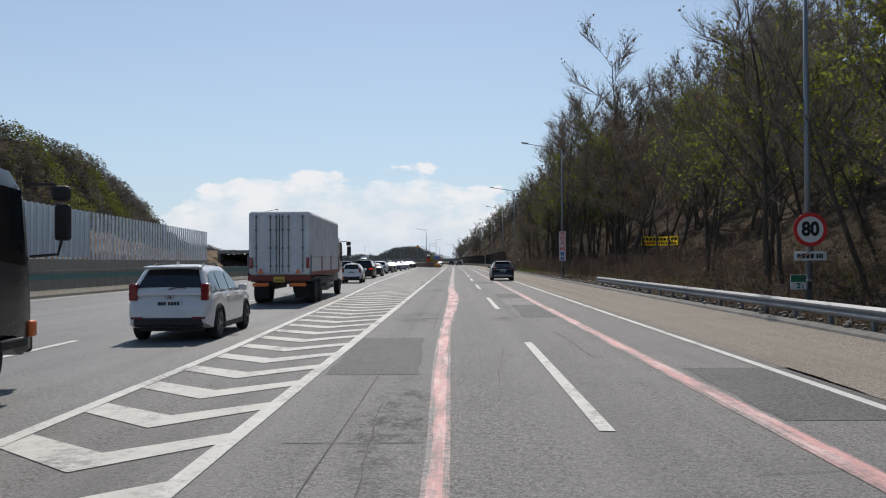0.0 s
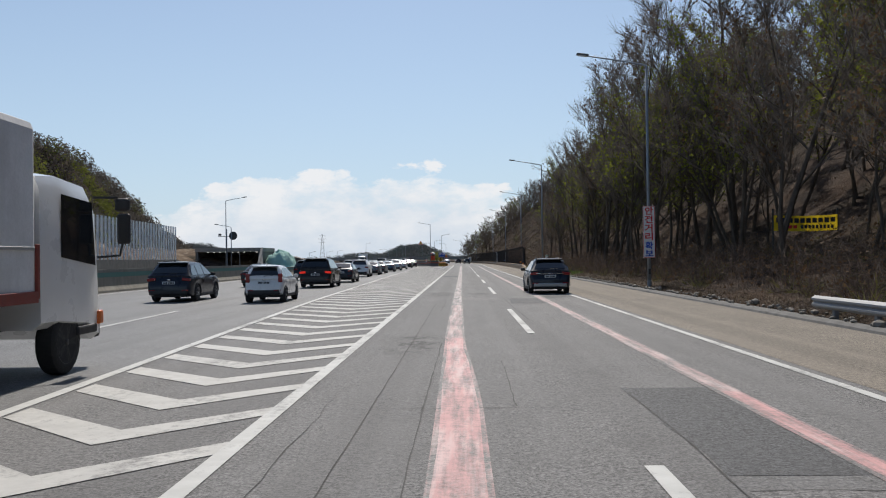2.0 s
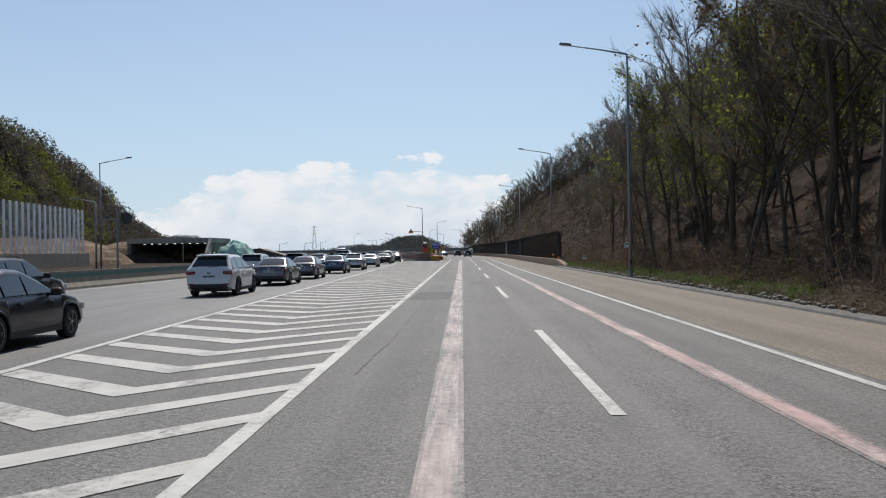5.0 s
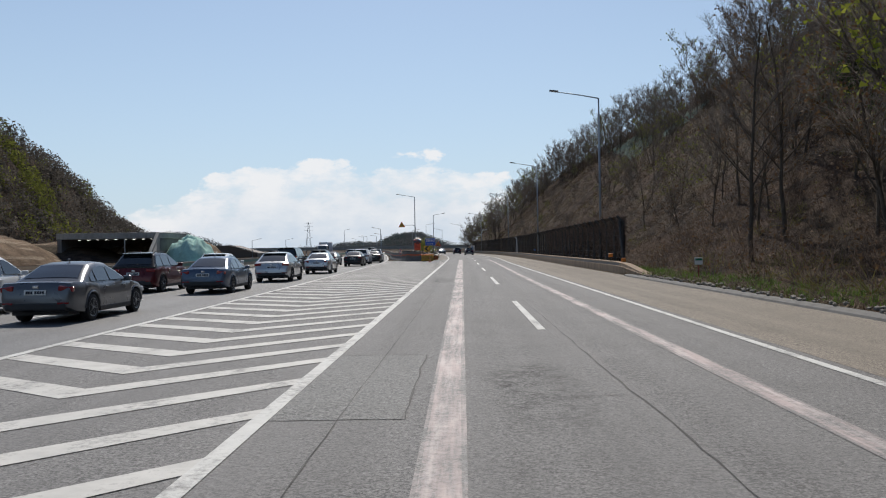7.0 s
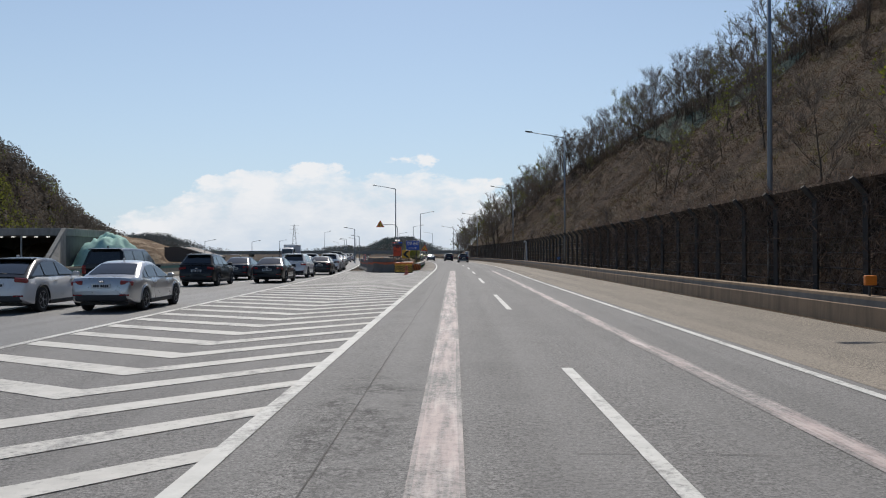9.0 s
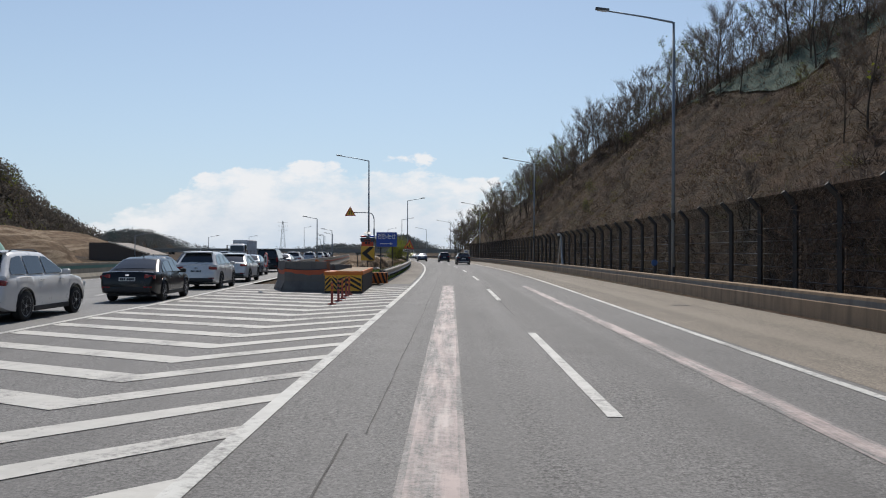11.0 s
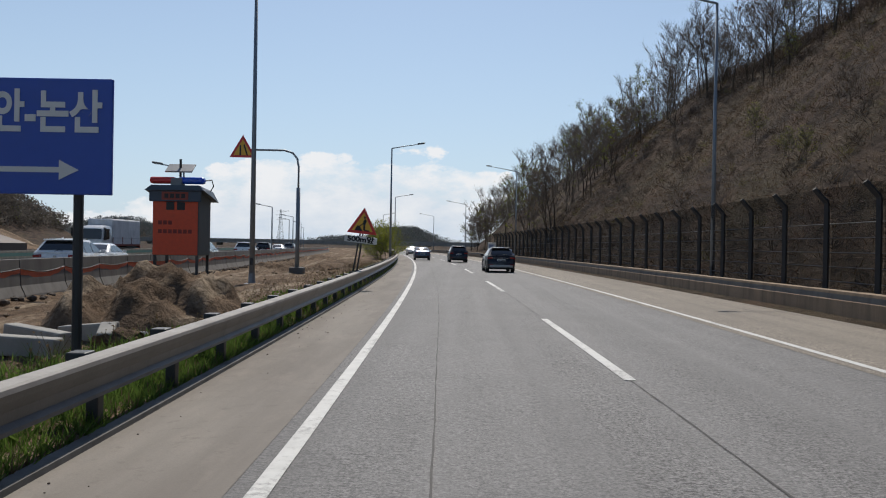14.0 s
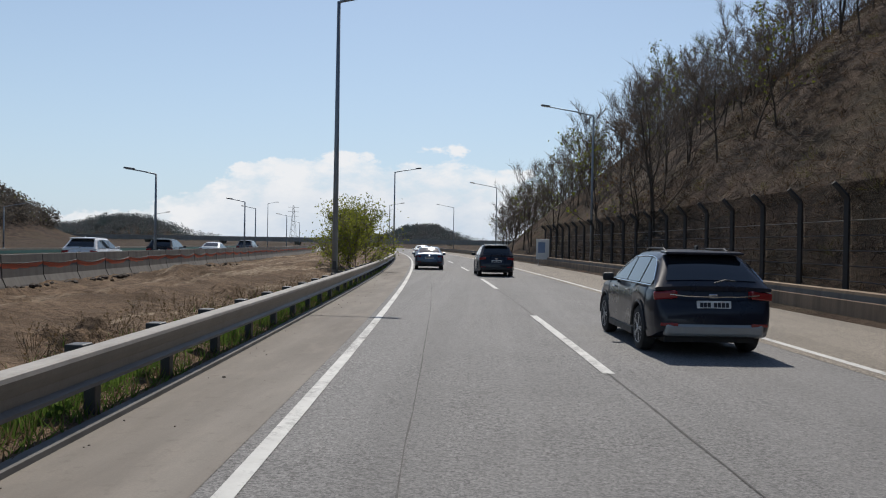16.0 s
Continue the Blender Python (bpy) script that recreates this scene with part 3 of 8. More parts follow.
tagged(part("verge", bm, M["dirt"], smooth=True), "bare yellowish earth of the closed median strip", "ground", kind="structure")

# ---------- left side: wall, noise screen, portal ----------
M["wall_conc"] = mat_concrete("median_wall_concrete", (0.33, 0.30, 0.24), 0.45)
M["teal"] = plain("teal_band_paint", (0.10, 0.22, 0.18), 0.7, 0, 0.25)
M["white_slat"] = plain("white_screen_slat", (0.80, 0.81, 0.80), 0.5, 0, 0.1)
M["grey_panel"] = plain("grey_translucent_panel", (0.50, 0.53, 0.54), 0.35, 0, 0.12)
n_ = Nodes("screen_glass")
M["screen_glass"] = n_.done((0.75, 0.8, 0.82), 0.05, 0.0, Alpha=0.10)


def wall_left(a, b, h, label):
    u = lambda y: lerp(LEFT_W, y)
    prof = lambda o: ((o - 0.30, -0.06), (o + 0.30, -0.06), (o + 0.27, 0.12), (o + 0.12, 0.35), (o + 0.09, h), (o - 0.09, h), (o - 0.12, 0.35), (o - 0.27, 0.12))
    bm = bmesh.new()
    ys = span(a, b, 6)
    rings = [[bm.verts.new(at(uu, y, z)) for uu, z in prof(u(y))] for y in ys]
    for p, q in zip(rings, rings[1:]):
        for k in range(8):
            bm.faces.new((p[k], p[(k + 1) % 8], q[(k + 1) % 8], q[k]))
    bm.faces.new(rings[0]), bm.faces.new(rings[-1][::-1])
    bmesh.ops.recalc_face_normals(bm, faces=bm.faces)
    w = tagged(part("barrier_wall", bm, M["wall_conc"]), label, "barrier wall", kind="structure")
    bm = bmesh.new()
    for y0, y1 in zip(ys, ys[1:]):
        pts = [at(u(yy) + 0.125 + o, yy, z) for yy, z, o in ((y0, h * 0.66, 0), (y1, h * 0.66, 0), (y1, h * 0.86, 0), (y0, h * 0.86, 0))]
        bm.faces.new([bm.verts.new(p) for p in pts])
    part("painted_band", bm, M["teal"], w, "faded teal band")
    return w


wall_left(-60, 106, 1.30, "stained concrete median wall with teal band")
wall_left(106, 420, 0.95, "low stained concrete median wall with teal band")

# stands on the far side of the opposite carriageway
SCREEN_X = lambda y: -58.5 - 0.0975 * (y - 129.5)
SCREEN_TOP = 9.92
screen = thing("noise_screen", None, "tall noise screen of white posts and clear panels", "noise barrier")
bm = bmesh.new()
box(bm, (0, 0, (SCREEN_TOP + 2.0) / 2), (0.26, 0.30, SCREEN_TOP - 2.0), bevel=0.012)
me_slat = to_mesh("post", bm)
me_slat.materials.append(M["white_slat"])
for y in span(61.5, 219.5, 2.0):
    p = part("post", me_slat, None, screen)
    p.location = (SCREEN_X(y), y, 0)
for y in span(61.5, 219.5, 2.0)[:-1]:
    solid = y < 129.0
    bm = bmesh.new()
    box(bm, (SCREEN_X(y + 1) - (0.0 if solid else 0.05), y + 1, (SCREEN_TOP + 2.6) / 2 - 0.05), (0.06, 1.66, SCREEN_TOP - 2.7), Matrix.Rotation(0.0972, 3, 'Z'))
    g_ = part("panel", bm, M["grey_panel"] if solid else M["screen_glass"], screen, "grey translucent panel" if solid else "clear panel")
    if not solid:
        g_.visible_shadow = False
for y0, y1 in zip(span(58, 222, 8), span(58, 222, 8)[1:]):
    bm = bmesh.new()
    box(bm, (SCREEN_X((y0 + y1) / 2), (y0 + y1) / 2, 1.1), (0.45, y1 - y0 - 0.02, 2.3), Matrix.Rotation(0.0972, 3, 'Z'))
    part("base_block", bm, M["wall_conc"], screen, "sandy concrete base wall")

# construction bank and earth behind the screen
M["net"] = plain("green_slope_net", (0.30, 0.50, 0.43), 0.85, 0, 0.35, 2.5)
M["soil"] = mat_dirt()


def portal():
    t = thing("underpass_portal", Matrix.Translation((-66, 258, 0)), "unfinished concrete underpass portal with dark inside", "portal")
    bm = bmesh.new()
    box(bm, (0, 8, 4.95), (19.0, 16, 1.1), bevel=0.05)
    part("roof_slab", bm, M["concrete"], t)
    for x in (-8.9, 8.9):
        bm = bmesh.new()
        box(bm, (x, 8, 2.2), (0.8, 16, 4.5))
        part("side_wall", bm, M["concrete_dark"], t)
    bm = bmesh.new()
    box(bm, (0, 15.6, 2.2), (17, 0.5, 4.5))
    part("back_wall", bm, M["concrete_dark"], t)
    bm = bmesh.new()
    a = [bm.verts.new(p) for p in ((9.3, 0, -0.3), (9.9, 0, -0.3), (9.9, 0, 5.5), (9.3, 0, 5.5))]
    b = [bm.verts.new(p) for p in ((11.6, -6, -0.3), (12.2, -6, -0.3), (10.4, -6, 1.2), (9.8, -6, 1.2))]
    for k in range(4):
        bm.faces.new((a[k], a[(k + 1) % 4], b[(k + 1) % 4], b[k]))
    bm.faces.new(a[::-1]), bm.faces.new(b)
    bmesh.ops.recalc_face_normals(bm, faces=bm.faces)
    part("wing_wall", bm, M["concrete"], t)
    m_ = Nodes("tunnel_lamp").done((1, 1, 1), 0.5, 0, Emission_Color=(1, 0.97, 0.9), Emission_Strength=2.0)
    for k in range(9):
        part("lamp", box(bmesh.new(), (-7 + k * 1.75, 4, 4.3), (0.5, 0.12, 0.07), bevel=0.01), m_, t, "small lit lamp")
    bm = bmesh.new()
    tube(bm, (3.2, 0.4, 0), (3.2, 0.4, 4.4), 0.12)
    part("prop", bm, M["galv"], t)


portal()


def heap(name, label, category, c, size, mat, seed, bumps=0.25, kind=""):
    """A lumpy mound of earth or covered earth."""
    bm = bmesh.new()
    n, mrows = 40, 36
    rows = []
    for j in range(mrows + 1):
        row = []
        for i in range(n + 1):
            x, y = -1 + 2 * i / n, -1 + 2 * j / mrows
            r = max(0.0, 1 - (x * x) ** 1.2 - (y * y) ** 1.2)
            h = r ** 0.7 * (1 + bumps * noise.noise(Vector((x * 3 + seed, y * 3, seed))) * 2) + bumps * r ** 0.5 * (0.45 * noise.noise(Vector((x * 8 + seed, y * 8, 4))) + 0.3 * noise.noise(Vector((x * 19 + seed, y * 19, 4))))
            row.append(bm.verts.new((x * size[0], y * size[1], h * size[2] - 0.05)))
        rows.append(row)
    for p, q in zip(rows, rows[1:]):
        for i in range(n):
            bm.faces.new((p[i], p[i + 1], q[i + 1], q[i]))
    ob = part(name, bm, mat, smooth=True)
    ob.location = c
    return tagged(ob, label, category, kind=kind)


heap("earth_bank", "brown earth bank beside the portal", "earth bank", (-66, 288, 0), (11, 21, 5.4), M["soil"], 1, 0.12, "structure")
heap("covered_mound", "earth mound covered with green netting", "covered mound", (-52.6, 264.5, 0), (4.5, 6.0, 4.3), M["net"], 2, 0.18)
heap("earth_bank", "long yellow-brown earth bank with dry grass", "earth bank", (-101, 350, 0), (29, 46, 6.6), M["soil"], 3, 0.12, "structure")
heap("earth_bank", "sandy cut slope behind the noise screen", "earth bank", (-84, 172, 0), (15, 48, 8.0), M["soil"], 4, 0.15, "structure")
heap("earth_bank", "sandy cut slope behind the noise screen", "earth bank", (-84, 232, 0), (14, 34, 5.2), M["soil"], 5, 0.15, "structure")
M["tent"] = plain("dark_brown_roof_sheet", (0.10, 0.075, 0.06), 0.7, 0, 0.2)


def shed():
    t = thing("long_shed", Matrix.Translation((-61, 327, 0)) @ Matrix.Diagonal((0.62, 1, 1, 1)), "low long shed with brown roof sheets", "shed")
    bm = bmesh.new()
    vs_ = [bm.verts.new(p) for p in ((-9, 0, 0), (9, 0, 0), (9, 0, 1.1), (-3, 0, 3.3), (-9, 0, 3.3))]
    f = bm.faces.new(vs_)
    r = bmesh.ops.extrude_face_region(bm, geom=[f])
    bmesh.ops.translate(bm, verts=[v for v in r["geom"] if isinstance(v, bmesh.types.BMVert)], vec=(0, 10, 0))
    bmesh.ops.recalc_face_normals(bm, faces=bm.faces)
    part("body", bm, M["tent"], t)
    bm = bmesh.new()
    box(bm, (3, -0.1, 2.35), (12.6, 0.3, 0.18), Matrix.Rotation(radians(10.4), 3, 'Y'))
    part("eave", bm, M["concrete"], t)


shed()

# far flyover across the valley
fly = thing("flyover", Matrix.Translation((-120, 700, 0)), "long grey concrete flyover far across the valley", "flyover")
bm = bmesh.new()
box(bm, (0, 0, 2.2), (560, 11, 1.6))
part("deck", bm, M["concrete"], fly)
bm = bmesh.new()
box(bm, (0, -5.4, 3.4), (560, 0.3, 0.8))
part("parapet", bm, M["concrete"], fly)
for k in range(14):
    bm = bmesh.new()
    box(bm, (-260 + k * 40, 0, 0.7), (2.4, 5, 1.6), bevel=0.2)
    part("pier", bm, M["concrete"], fly)


# ---------- lamps ----------
M["lamp_head"] = plain("lamp_head_grey", (0.13, 0.14, 0.15), 0.5, 0.2, 0.1)
M["lens"] = Nodes("lamp_glass").done((0.7, 0.72, 0.72), 0.15)


def street_lamp(u, y, h, arm, turn=0.0, z=0.0, r=0.10, label="tall grey street lamp with one slanted arm"):
    """arm: reach along +u (negative: to the left)."""
    t = thing("street_lamp", on_road(u, y, z, turn), label, "street lamp", "street lamps along the road")
    bm = bmesh.new()
    tube(bm, (0, 0, 0), (0, 0, h), r, r * 0.55, 12)
    part("pole", bm, M["pole"], t, smooth=True)
    bm = bmesh.new()
    box(bm, (0, 0, 0.02), (r * 4.6, r * 4.6, 0.04), bevel=0.008)
    tube(bm, (0, 0, 0.04), (0, 0, 0.45), r * 1.25, r * 1.1, 12)
    part("base", bm, M["pole"], t)
    s = 1 if arm > 0 else -1
    bm = bmesh.new()
    pipe(bm, [(0, 0, h - 0.12), (s * 0.05, 0, h), (arm * 0.4, 0, h + abs(arm) * 0.075), (arm, 0, h + abs(arm) * 0.17)], [r * 0.5, r * 0.5, r * 0.4, r * 0.33], 8)
    part("arm", bm, M["pole"], t, smooth=True)
    bm = bmesh.new()
    box(bm, (arm - s * 0.12, 0, h + abs(arm) * 0.17 + 0.02), (0.62, 0.24, 0.11), Matrix.Rotation(-s * 0.12, 3, 'Y'), 0.035)
    hd = part("lamp_head", bm, M["lamp_head"], t)
    bm = bmesh.new()
    box(bm, (arm - s * 0.12, 0, h + abs(arm) * 0.17 - 0.045), (0.42, 0.18, 0.03), Matrix.Rotation(-s * 0.12, 3, 'Y'), 0.01)
    part("lens", bm, M["lens"], hd)
    bm = bmesh.new()
    box(bm, (0, -r * 0.9, 0.9), (0.12, 0.03, 0.28), bevel=0.008)
    part("hatch", bm, M["dark_steel"], t)
    return t


for u, y, h in ((10.5, 24.3, 11.6), (9.47, 71.6, 11.4), (8.8, 119.7, 11.85), (9.95, 167.7, 12.3), (9.85, 215.5, 12.1), (10.1, 269.5, 11.6), (9.9, 331.0, 10.4), (9.6, 384.0, 9.2), (9.6, 440.0, 9.0)):
    street_lamp(u, y, h, -3.35, z=0.0)
street_lamp(-8.3, 268.5, 11.75, -3.4, r=0.115)
street_lamp(-4.15, 302.5, 9.5, 2.5)
street_lamp(-3.9, 357.9, 8.8, 2.5)
street_lamp(-3.9, 425.0, 8.6, 2.5)
for u, y, h in ((-39.0, 163.6, 11.7), (-35.8, 155.4, 7.0), (-50.5, 317, 4.4), (-48, 365, 5.0), (-45, 415, 6.0), (-30, 456, 10.0)):
    street_lamp(u, y, h, 2.2 if y > 220 else 3.3 if h > 8 else -2.4, label="slim grey street lamp beyond the queueing lanes")
for u, y, h in ((-16.0, 284.8, 6.0), (-17.3, 323.4, 5.5), (-19.2, 358, 5.6), (-22.3, 382, 5.9), (-23, 425, 6.4), (-24, 480, 6.4)):
    street_lamp(u, y, h, -1.7, label="slim grey street lamp behind the concrete barrier")

# camera mast beside the queueing lanes
t = thing("camera_mast", Matrix.Translation((-42.5, 176, 0)), "thin grey mast with round dish and cameras", "camera mast")
bm = bmesh.new()
tube(bm, (0, 0, 0), (0, 0, 7.5), 0.12, 0.08)
tube(bm, (-1.6, 0, 6.2), (1.4, 0, 6.2), 0.06)
part("mast", bm, M["pole"], t)
bm = bmesh.new()
tube(bm, (1.2, -0.1, 6.3), (1.2, 0.25, 6.3), 0.75, 0.6, 20)
part("dish", bm, M["dark_steel"], t)
bm = bmesh.new()
box(bm, (-1.2, -0.1, 6.5), (0.4, 0.6, 0.35), bevel=0.05)
part("camera_box", bm, M["dark_steel"], t)

# ---------- guard rails ----------
WBEAM = ((0.0, 0.16), (0.035, 0.135), (0.085, 0.095), (0.085, 0.05), (0.02, 0.0), (0.085, -0.05), (0.085, -0.095), (0.035, -0.135), (0.0, -0.16))


# deep dusty beam of the median rail: overhanging top, hollow face, thin lower lip
DEEP_BEAM = ((0.0, 0.16), (0.10, 0.155), (0.115, 0.12), (0.095, 0.06), (0.05, -0.02), (0.04, -0.10), (0.085, -0.135), (0.09, -0.165), (0.0, -0.17))


def guard_rail(u, a, b, top, side, mat, label, name="guard_rail", gap=2.0, beam=WBEAM):
    """side: +1 faces to the right, -1 to the left."""
    t = thing(name, None, label, "guard rail")
    uu = u if callable(u) else (lambda y: u)
    for y0, y1 in zip(span(a, b, 16), span(a, b, 16)[1:]):
        bm = bmesh.new()
        ys = span(y0, y1, 4)
        prof = [(side * x, z) for x, z in beam] + [(side * (x - 0.006), z) for x, z in beam[::-1]]
        rings = [[bm.verts.new(at(uu(y) + x, y, top - 0.16 + z)) for x, z in prof] for y in ys]
        for p, q in zip(rings, rings[1:]):
            for k in range(len(prof)):
                bm.faces.new((p[k], p[(k + 1) % len(prof)], q[(k + 1) % len(prof)], q[k]))
        bm.faces.new(rings[0]), bm.faces.new(rings[-1][::-1])
        bmesh.ops.recalc_face_normals(bm, faces=bm.faces)
        part("beam", bm, mat, t)
    bm = bmesh.new()
    box(bm, (0, 0, (top - 0.02) / 2 - 0.1), (0.11, 0.12, top + 0.12), bevel=0.01)
    box(bm, (side * 0.07, 0, top - 0.16), (0.06, 0.10, 0.22))
    if side > 0:
        box(bm, (-0.13, 0, top - 0.14), (0.18, 0.20, 0.30), bevel=0.015)
    me = to_mesh("post", bm)
    me.materials.append(M["dark_steel"] if side > 0 else M["galv_dull"])
    for y in span(a + 1, b - 1, gap):
        p = part("post", me, None, t)
        p.location = at(uu(y) - side * 0.07, y)
    return t


# beam colour lowered to paint the shade on its road-side face
M["rail_L"] = mat_concrete("dusty_shade_dark_rail", (0.125, 0.122, 0.118), 0.6)
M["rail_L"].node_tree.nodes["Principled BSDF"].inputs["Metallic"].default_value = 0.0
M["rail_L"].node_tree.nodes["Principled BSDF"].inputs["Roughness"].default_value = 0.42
M["rail_R"] = plain("weathered_zinc_rail", (0.27, 0.275, 0.28), 0.6, 0.25, 0.2)
guard_rail(8.95, -40, 51, 0.62, -1, M["rail_R"], "galvanised steel guard rail on the shoulder")
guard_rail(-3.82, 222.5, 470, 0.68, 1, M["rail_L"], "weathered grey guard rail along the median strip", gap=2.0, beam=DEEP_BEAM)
# flat grey cap along the median rail's top, coloured paler for dust and sunlight
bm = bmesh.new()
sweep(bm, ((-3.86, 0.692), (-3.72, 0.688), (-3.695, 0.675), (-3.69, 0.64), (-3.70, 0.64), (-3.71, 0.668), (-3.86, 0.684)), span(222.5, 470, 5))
tagged(part("rail_cap", bm, mat_concrete("dusty_sunlit_rail_top", (0.40, 0.38, 0.35), 0.4)), "dusty grey flange along the guard rail, coloured paler for sunlight", "guard rail", kind="structure")
bm = bmesh.new()
sweep(bm, ((-3.80, -0.05), (-3.66, -0.05), (-3.67, 0.05), (-3.69, 0.06), (-3.79, 0.06)), span(219, 470, 5))
tagged(part("kerb", bm, M["concrete_dark"]), "low dark concrete kerb under the guard rail", "kerb", kind="structure")

# low stone-strewn kerb along the shoulder
bm = bmesh.new()
sweep(bm, ((8.45, -0.05), (8.95, -0.05), (8.92, 0.10), (8.60, 0.11), (8.5, 0.06)), span(-60, 152, 4))
tagged(part("kerb", bm, M["concrete_dark"]), "low soil-covered kerb beside the shoulder", "kerb", kind="structure")

# ---------- right wall and net fence ----------
WALL_R = lambda y: 9.15 + 0.25 * step(180, 260, y)
bm = bmesh.new()
rings = []
ys = span(149, 470, 3)
for y in ys:
    h = 0.62 * step(148, 157, y) + 0.05
    o = WALL_R(y) + (1 - step(148, 157, y)) * 0.2
    rings.append([bm.verts.new(at(o + x, y, z)) for x, z in ((-0.16, -0.05), (0.35, -0.05), (0.33, h), (-0.10, h), (-0.12, h * 0.72), (-0.15, h * 0.66))])
for p, q in zip(rings, rings[1:]):
    for k in range(6):
        bm.faces.new((p[k], p[(k + 1) % 6], q[(k + 1) % 6], q[k]))
bm.faces.new(rings[0]), bm.faces.new(rings[-1][::-1])
bmesh.ops.recalc_face_normals(bm, faces=bm.faces)
tagged(part("retaining_wall", bm, mat_concrete("sandy_wall_concrete", (0.30, 0.212, 0.135), 0.85)), "low dusty concrete wall under the net fence", "low wall", kind="structure")
# dark strip that paints the shadow line below the wall's upper edge
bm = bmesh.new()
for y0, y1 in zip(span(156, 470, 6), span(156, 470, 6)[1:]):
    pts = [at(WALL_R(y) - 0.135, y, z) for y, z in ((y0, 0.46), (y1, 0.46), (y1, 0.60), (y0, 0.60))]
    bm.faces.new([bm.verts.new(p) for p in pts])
tagged(part("wall_coping", bm, M["concrete_dark"]), "dark band painted as the shadow line under the wall's edge", "low wall", kind="structure")

fence = thing("rockfall_fence", None, "dark rockfall net fence with bent steel posts", "fence")
M["fence_post"] = plain("rusty_dark_post", (0.034, 0.034, 0.034), 0.75, 0.0, 0.3)
bm2 = bmesh.new()
pipe(bm2, [(0, 0, 0.3), (0, 0, 2.86), (-0.02, 0, 2.93), (-0.36, 0, 3.3)], [0.085, 0.085, 0.085, 0.075], 4)
me_post = to_mesh("post", bm2)
me_post.materials.append(M["fence_post"])
FY = span(158.5, 350, 2.72)
FU = lambda y: 9.75 + 0.2 * step(180, 260, y)
for y in FY:
    p = part("post", me_post, None, fence)
    p.location = at(FU(y), y, 0.15)
n_ = Nodes("fence_net")
wv = n_.t.nodes.new("ShaderNodeTexVoronoi")
wv.feature = 'DISTANCE_TO_EDGE'
wv.inputs["Scale"].default_value = 14.0
n_.t.links.new(n_.geo.outputs["Position"], wv.inputs["Vector"])
knot = n_.math('LESS_THAN', wv.outputs["Distance"], 0.10)
grime = n_.ramp(n_.noise(0.8, 4, 0.6), 0.35, 0.65)
M["fence_net"] = n_.done((0.012, 0.013, 0.013), 0.8, 0.0, Alpha=n_.math('ADD', n_.math('MULTIPLY', grime, 0.25), n_.math('ADD', n_.math('MULTIPLY', knot, 0.40), 0.26)), Specular_IOR_Level=0.1)
n_ = Nodes("fence_net_overgrown")
grime = n_.ramp(n_.noise(1.2, 5, 0.65), 0.3, 0.6)
M["fence_net_dense"] = n_.done((0.020, 0.017, 0.015), 0.85, 0.0, Alpha=n_.math('ADD', n_.math('MULTIPLY', grime, 0.35), 0.55), Specular_IOR_Level=0.1)
for y0, y1 in zip(FY, FY[1:]):
    bm = bmesh.new()
    rows = []
    for dz, dx in ((0.55, 0.10), (1.4, 0.13), (2.2, 0.13), (2.9, 0.10), (3.2, -0.02), (3.42, -0.25)):
        rows.append((bm.verts.new(at(FU(y0) + dx, y0 + 0.02, dz)), bm.verts.new(at(FU(y1) + dx, y1 - 0.02, dz))))
    for p, q in zip(rows, rows[1:]):
        bm.faces.new((p[0], p[1], q[1], q[0]))
    part("net_panel", bm, M["fence_net_dense"] if y0 < 203 else M["fence_net"], fence, "dark overgrown wire net" if y0 < 203 else "dark wire net")
for z in (0.85, 1.25, 1.65, 2.05, 2.45):
    bm = bmesh.new()
    pipe(bm, [at(FU(y) + 0.11, y, z + 0.012 * math.sin(y * 1.3)) for y in FY[::2]], 0.014, 4)
    part("cable", bm, M["dark_steel"], fence, "steel cable")
# slanted stays at the ends
for y, d in ((158.5, -1.1), (249.2, 1.5), (249.2, -0.9)):
    bm = bmesh.new()
    tube(bm, at(FU(y) - 0.2, y + d, 0.5), at(FU(y) - 0.2, y, 3.15), 0.085)
    part("stay", bm, M["galv"] if y > 200 else M["fence_post"], fence, "pale slanted steel stay" if y > 200 else "dark slanted steel stay")

bm = bmesh.new()
box(bm, at(FU(249.2) - 0.25, 249.2, 3.22), (0.45, 0.7, 0.22), bevel=0.03)
part("stay_head", bm, M["galv"], fence, "pale steel head of the stays")
# orange delineator boxes by the end of the fence
for x_, y_, z_ in ((9.26, 160.09, 1.02), (9.40, 156.69, 0.78)):
    t = thing("delineator", Matrix.Translation((x_, y_, 0)), "small orange delineator box on a short dark stake", "delineator")
    part("box", box(bmesh.new(), (0, 0, z_), (0.26, 0.12, 0.22), bevel=0.02), plain("orange_delineator", (0.70, 0.20, 0.02), 0.5, 0, 0.2), t)
    part("stake", tube(bmesh.new(), (0, 0.03, 0), (0, 0.03, z_), 0.025), M["dark_steel"], t)
# small blue plate on the net fence
t = thing("round_plate", on_road(9.62, 218.0, 1.19), "small round blue plate on the net fence", "sign plate")
bm = bmesh.new()
tube(bm, (0, -0.03, 0), (0, 0.0, 0), 0.15, n=20)
part("disc", bm, plain("blue_plate", (0.05, 0.12, 0.30), 0.4, 0, 0.1), t)
bm = bmesh.new()
tube(bm, (0, 0.0, 0), (0.25, 0.02, 0), 0.015, n=6)
part("bracket", bm, M["dark_steel"], t)

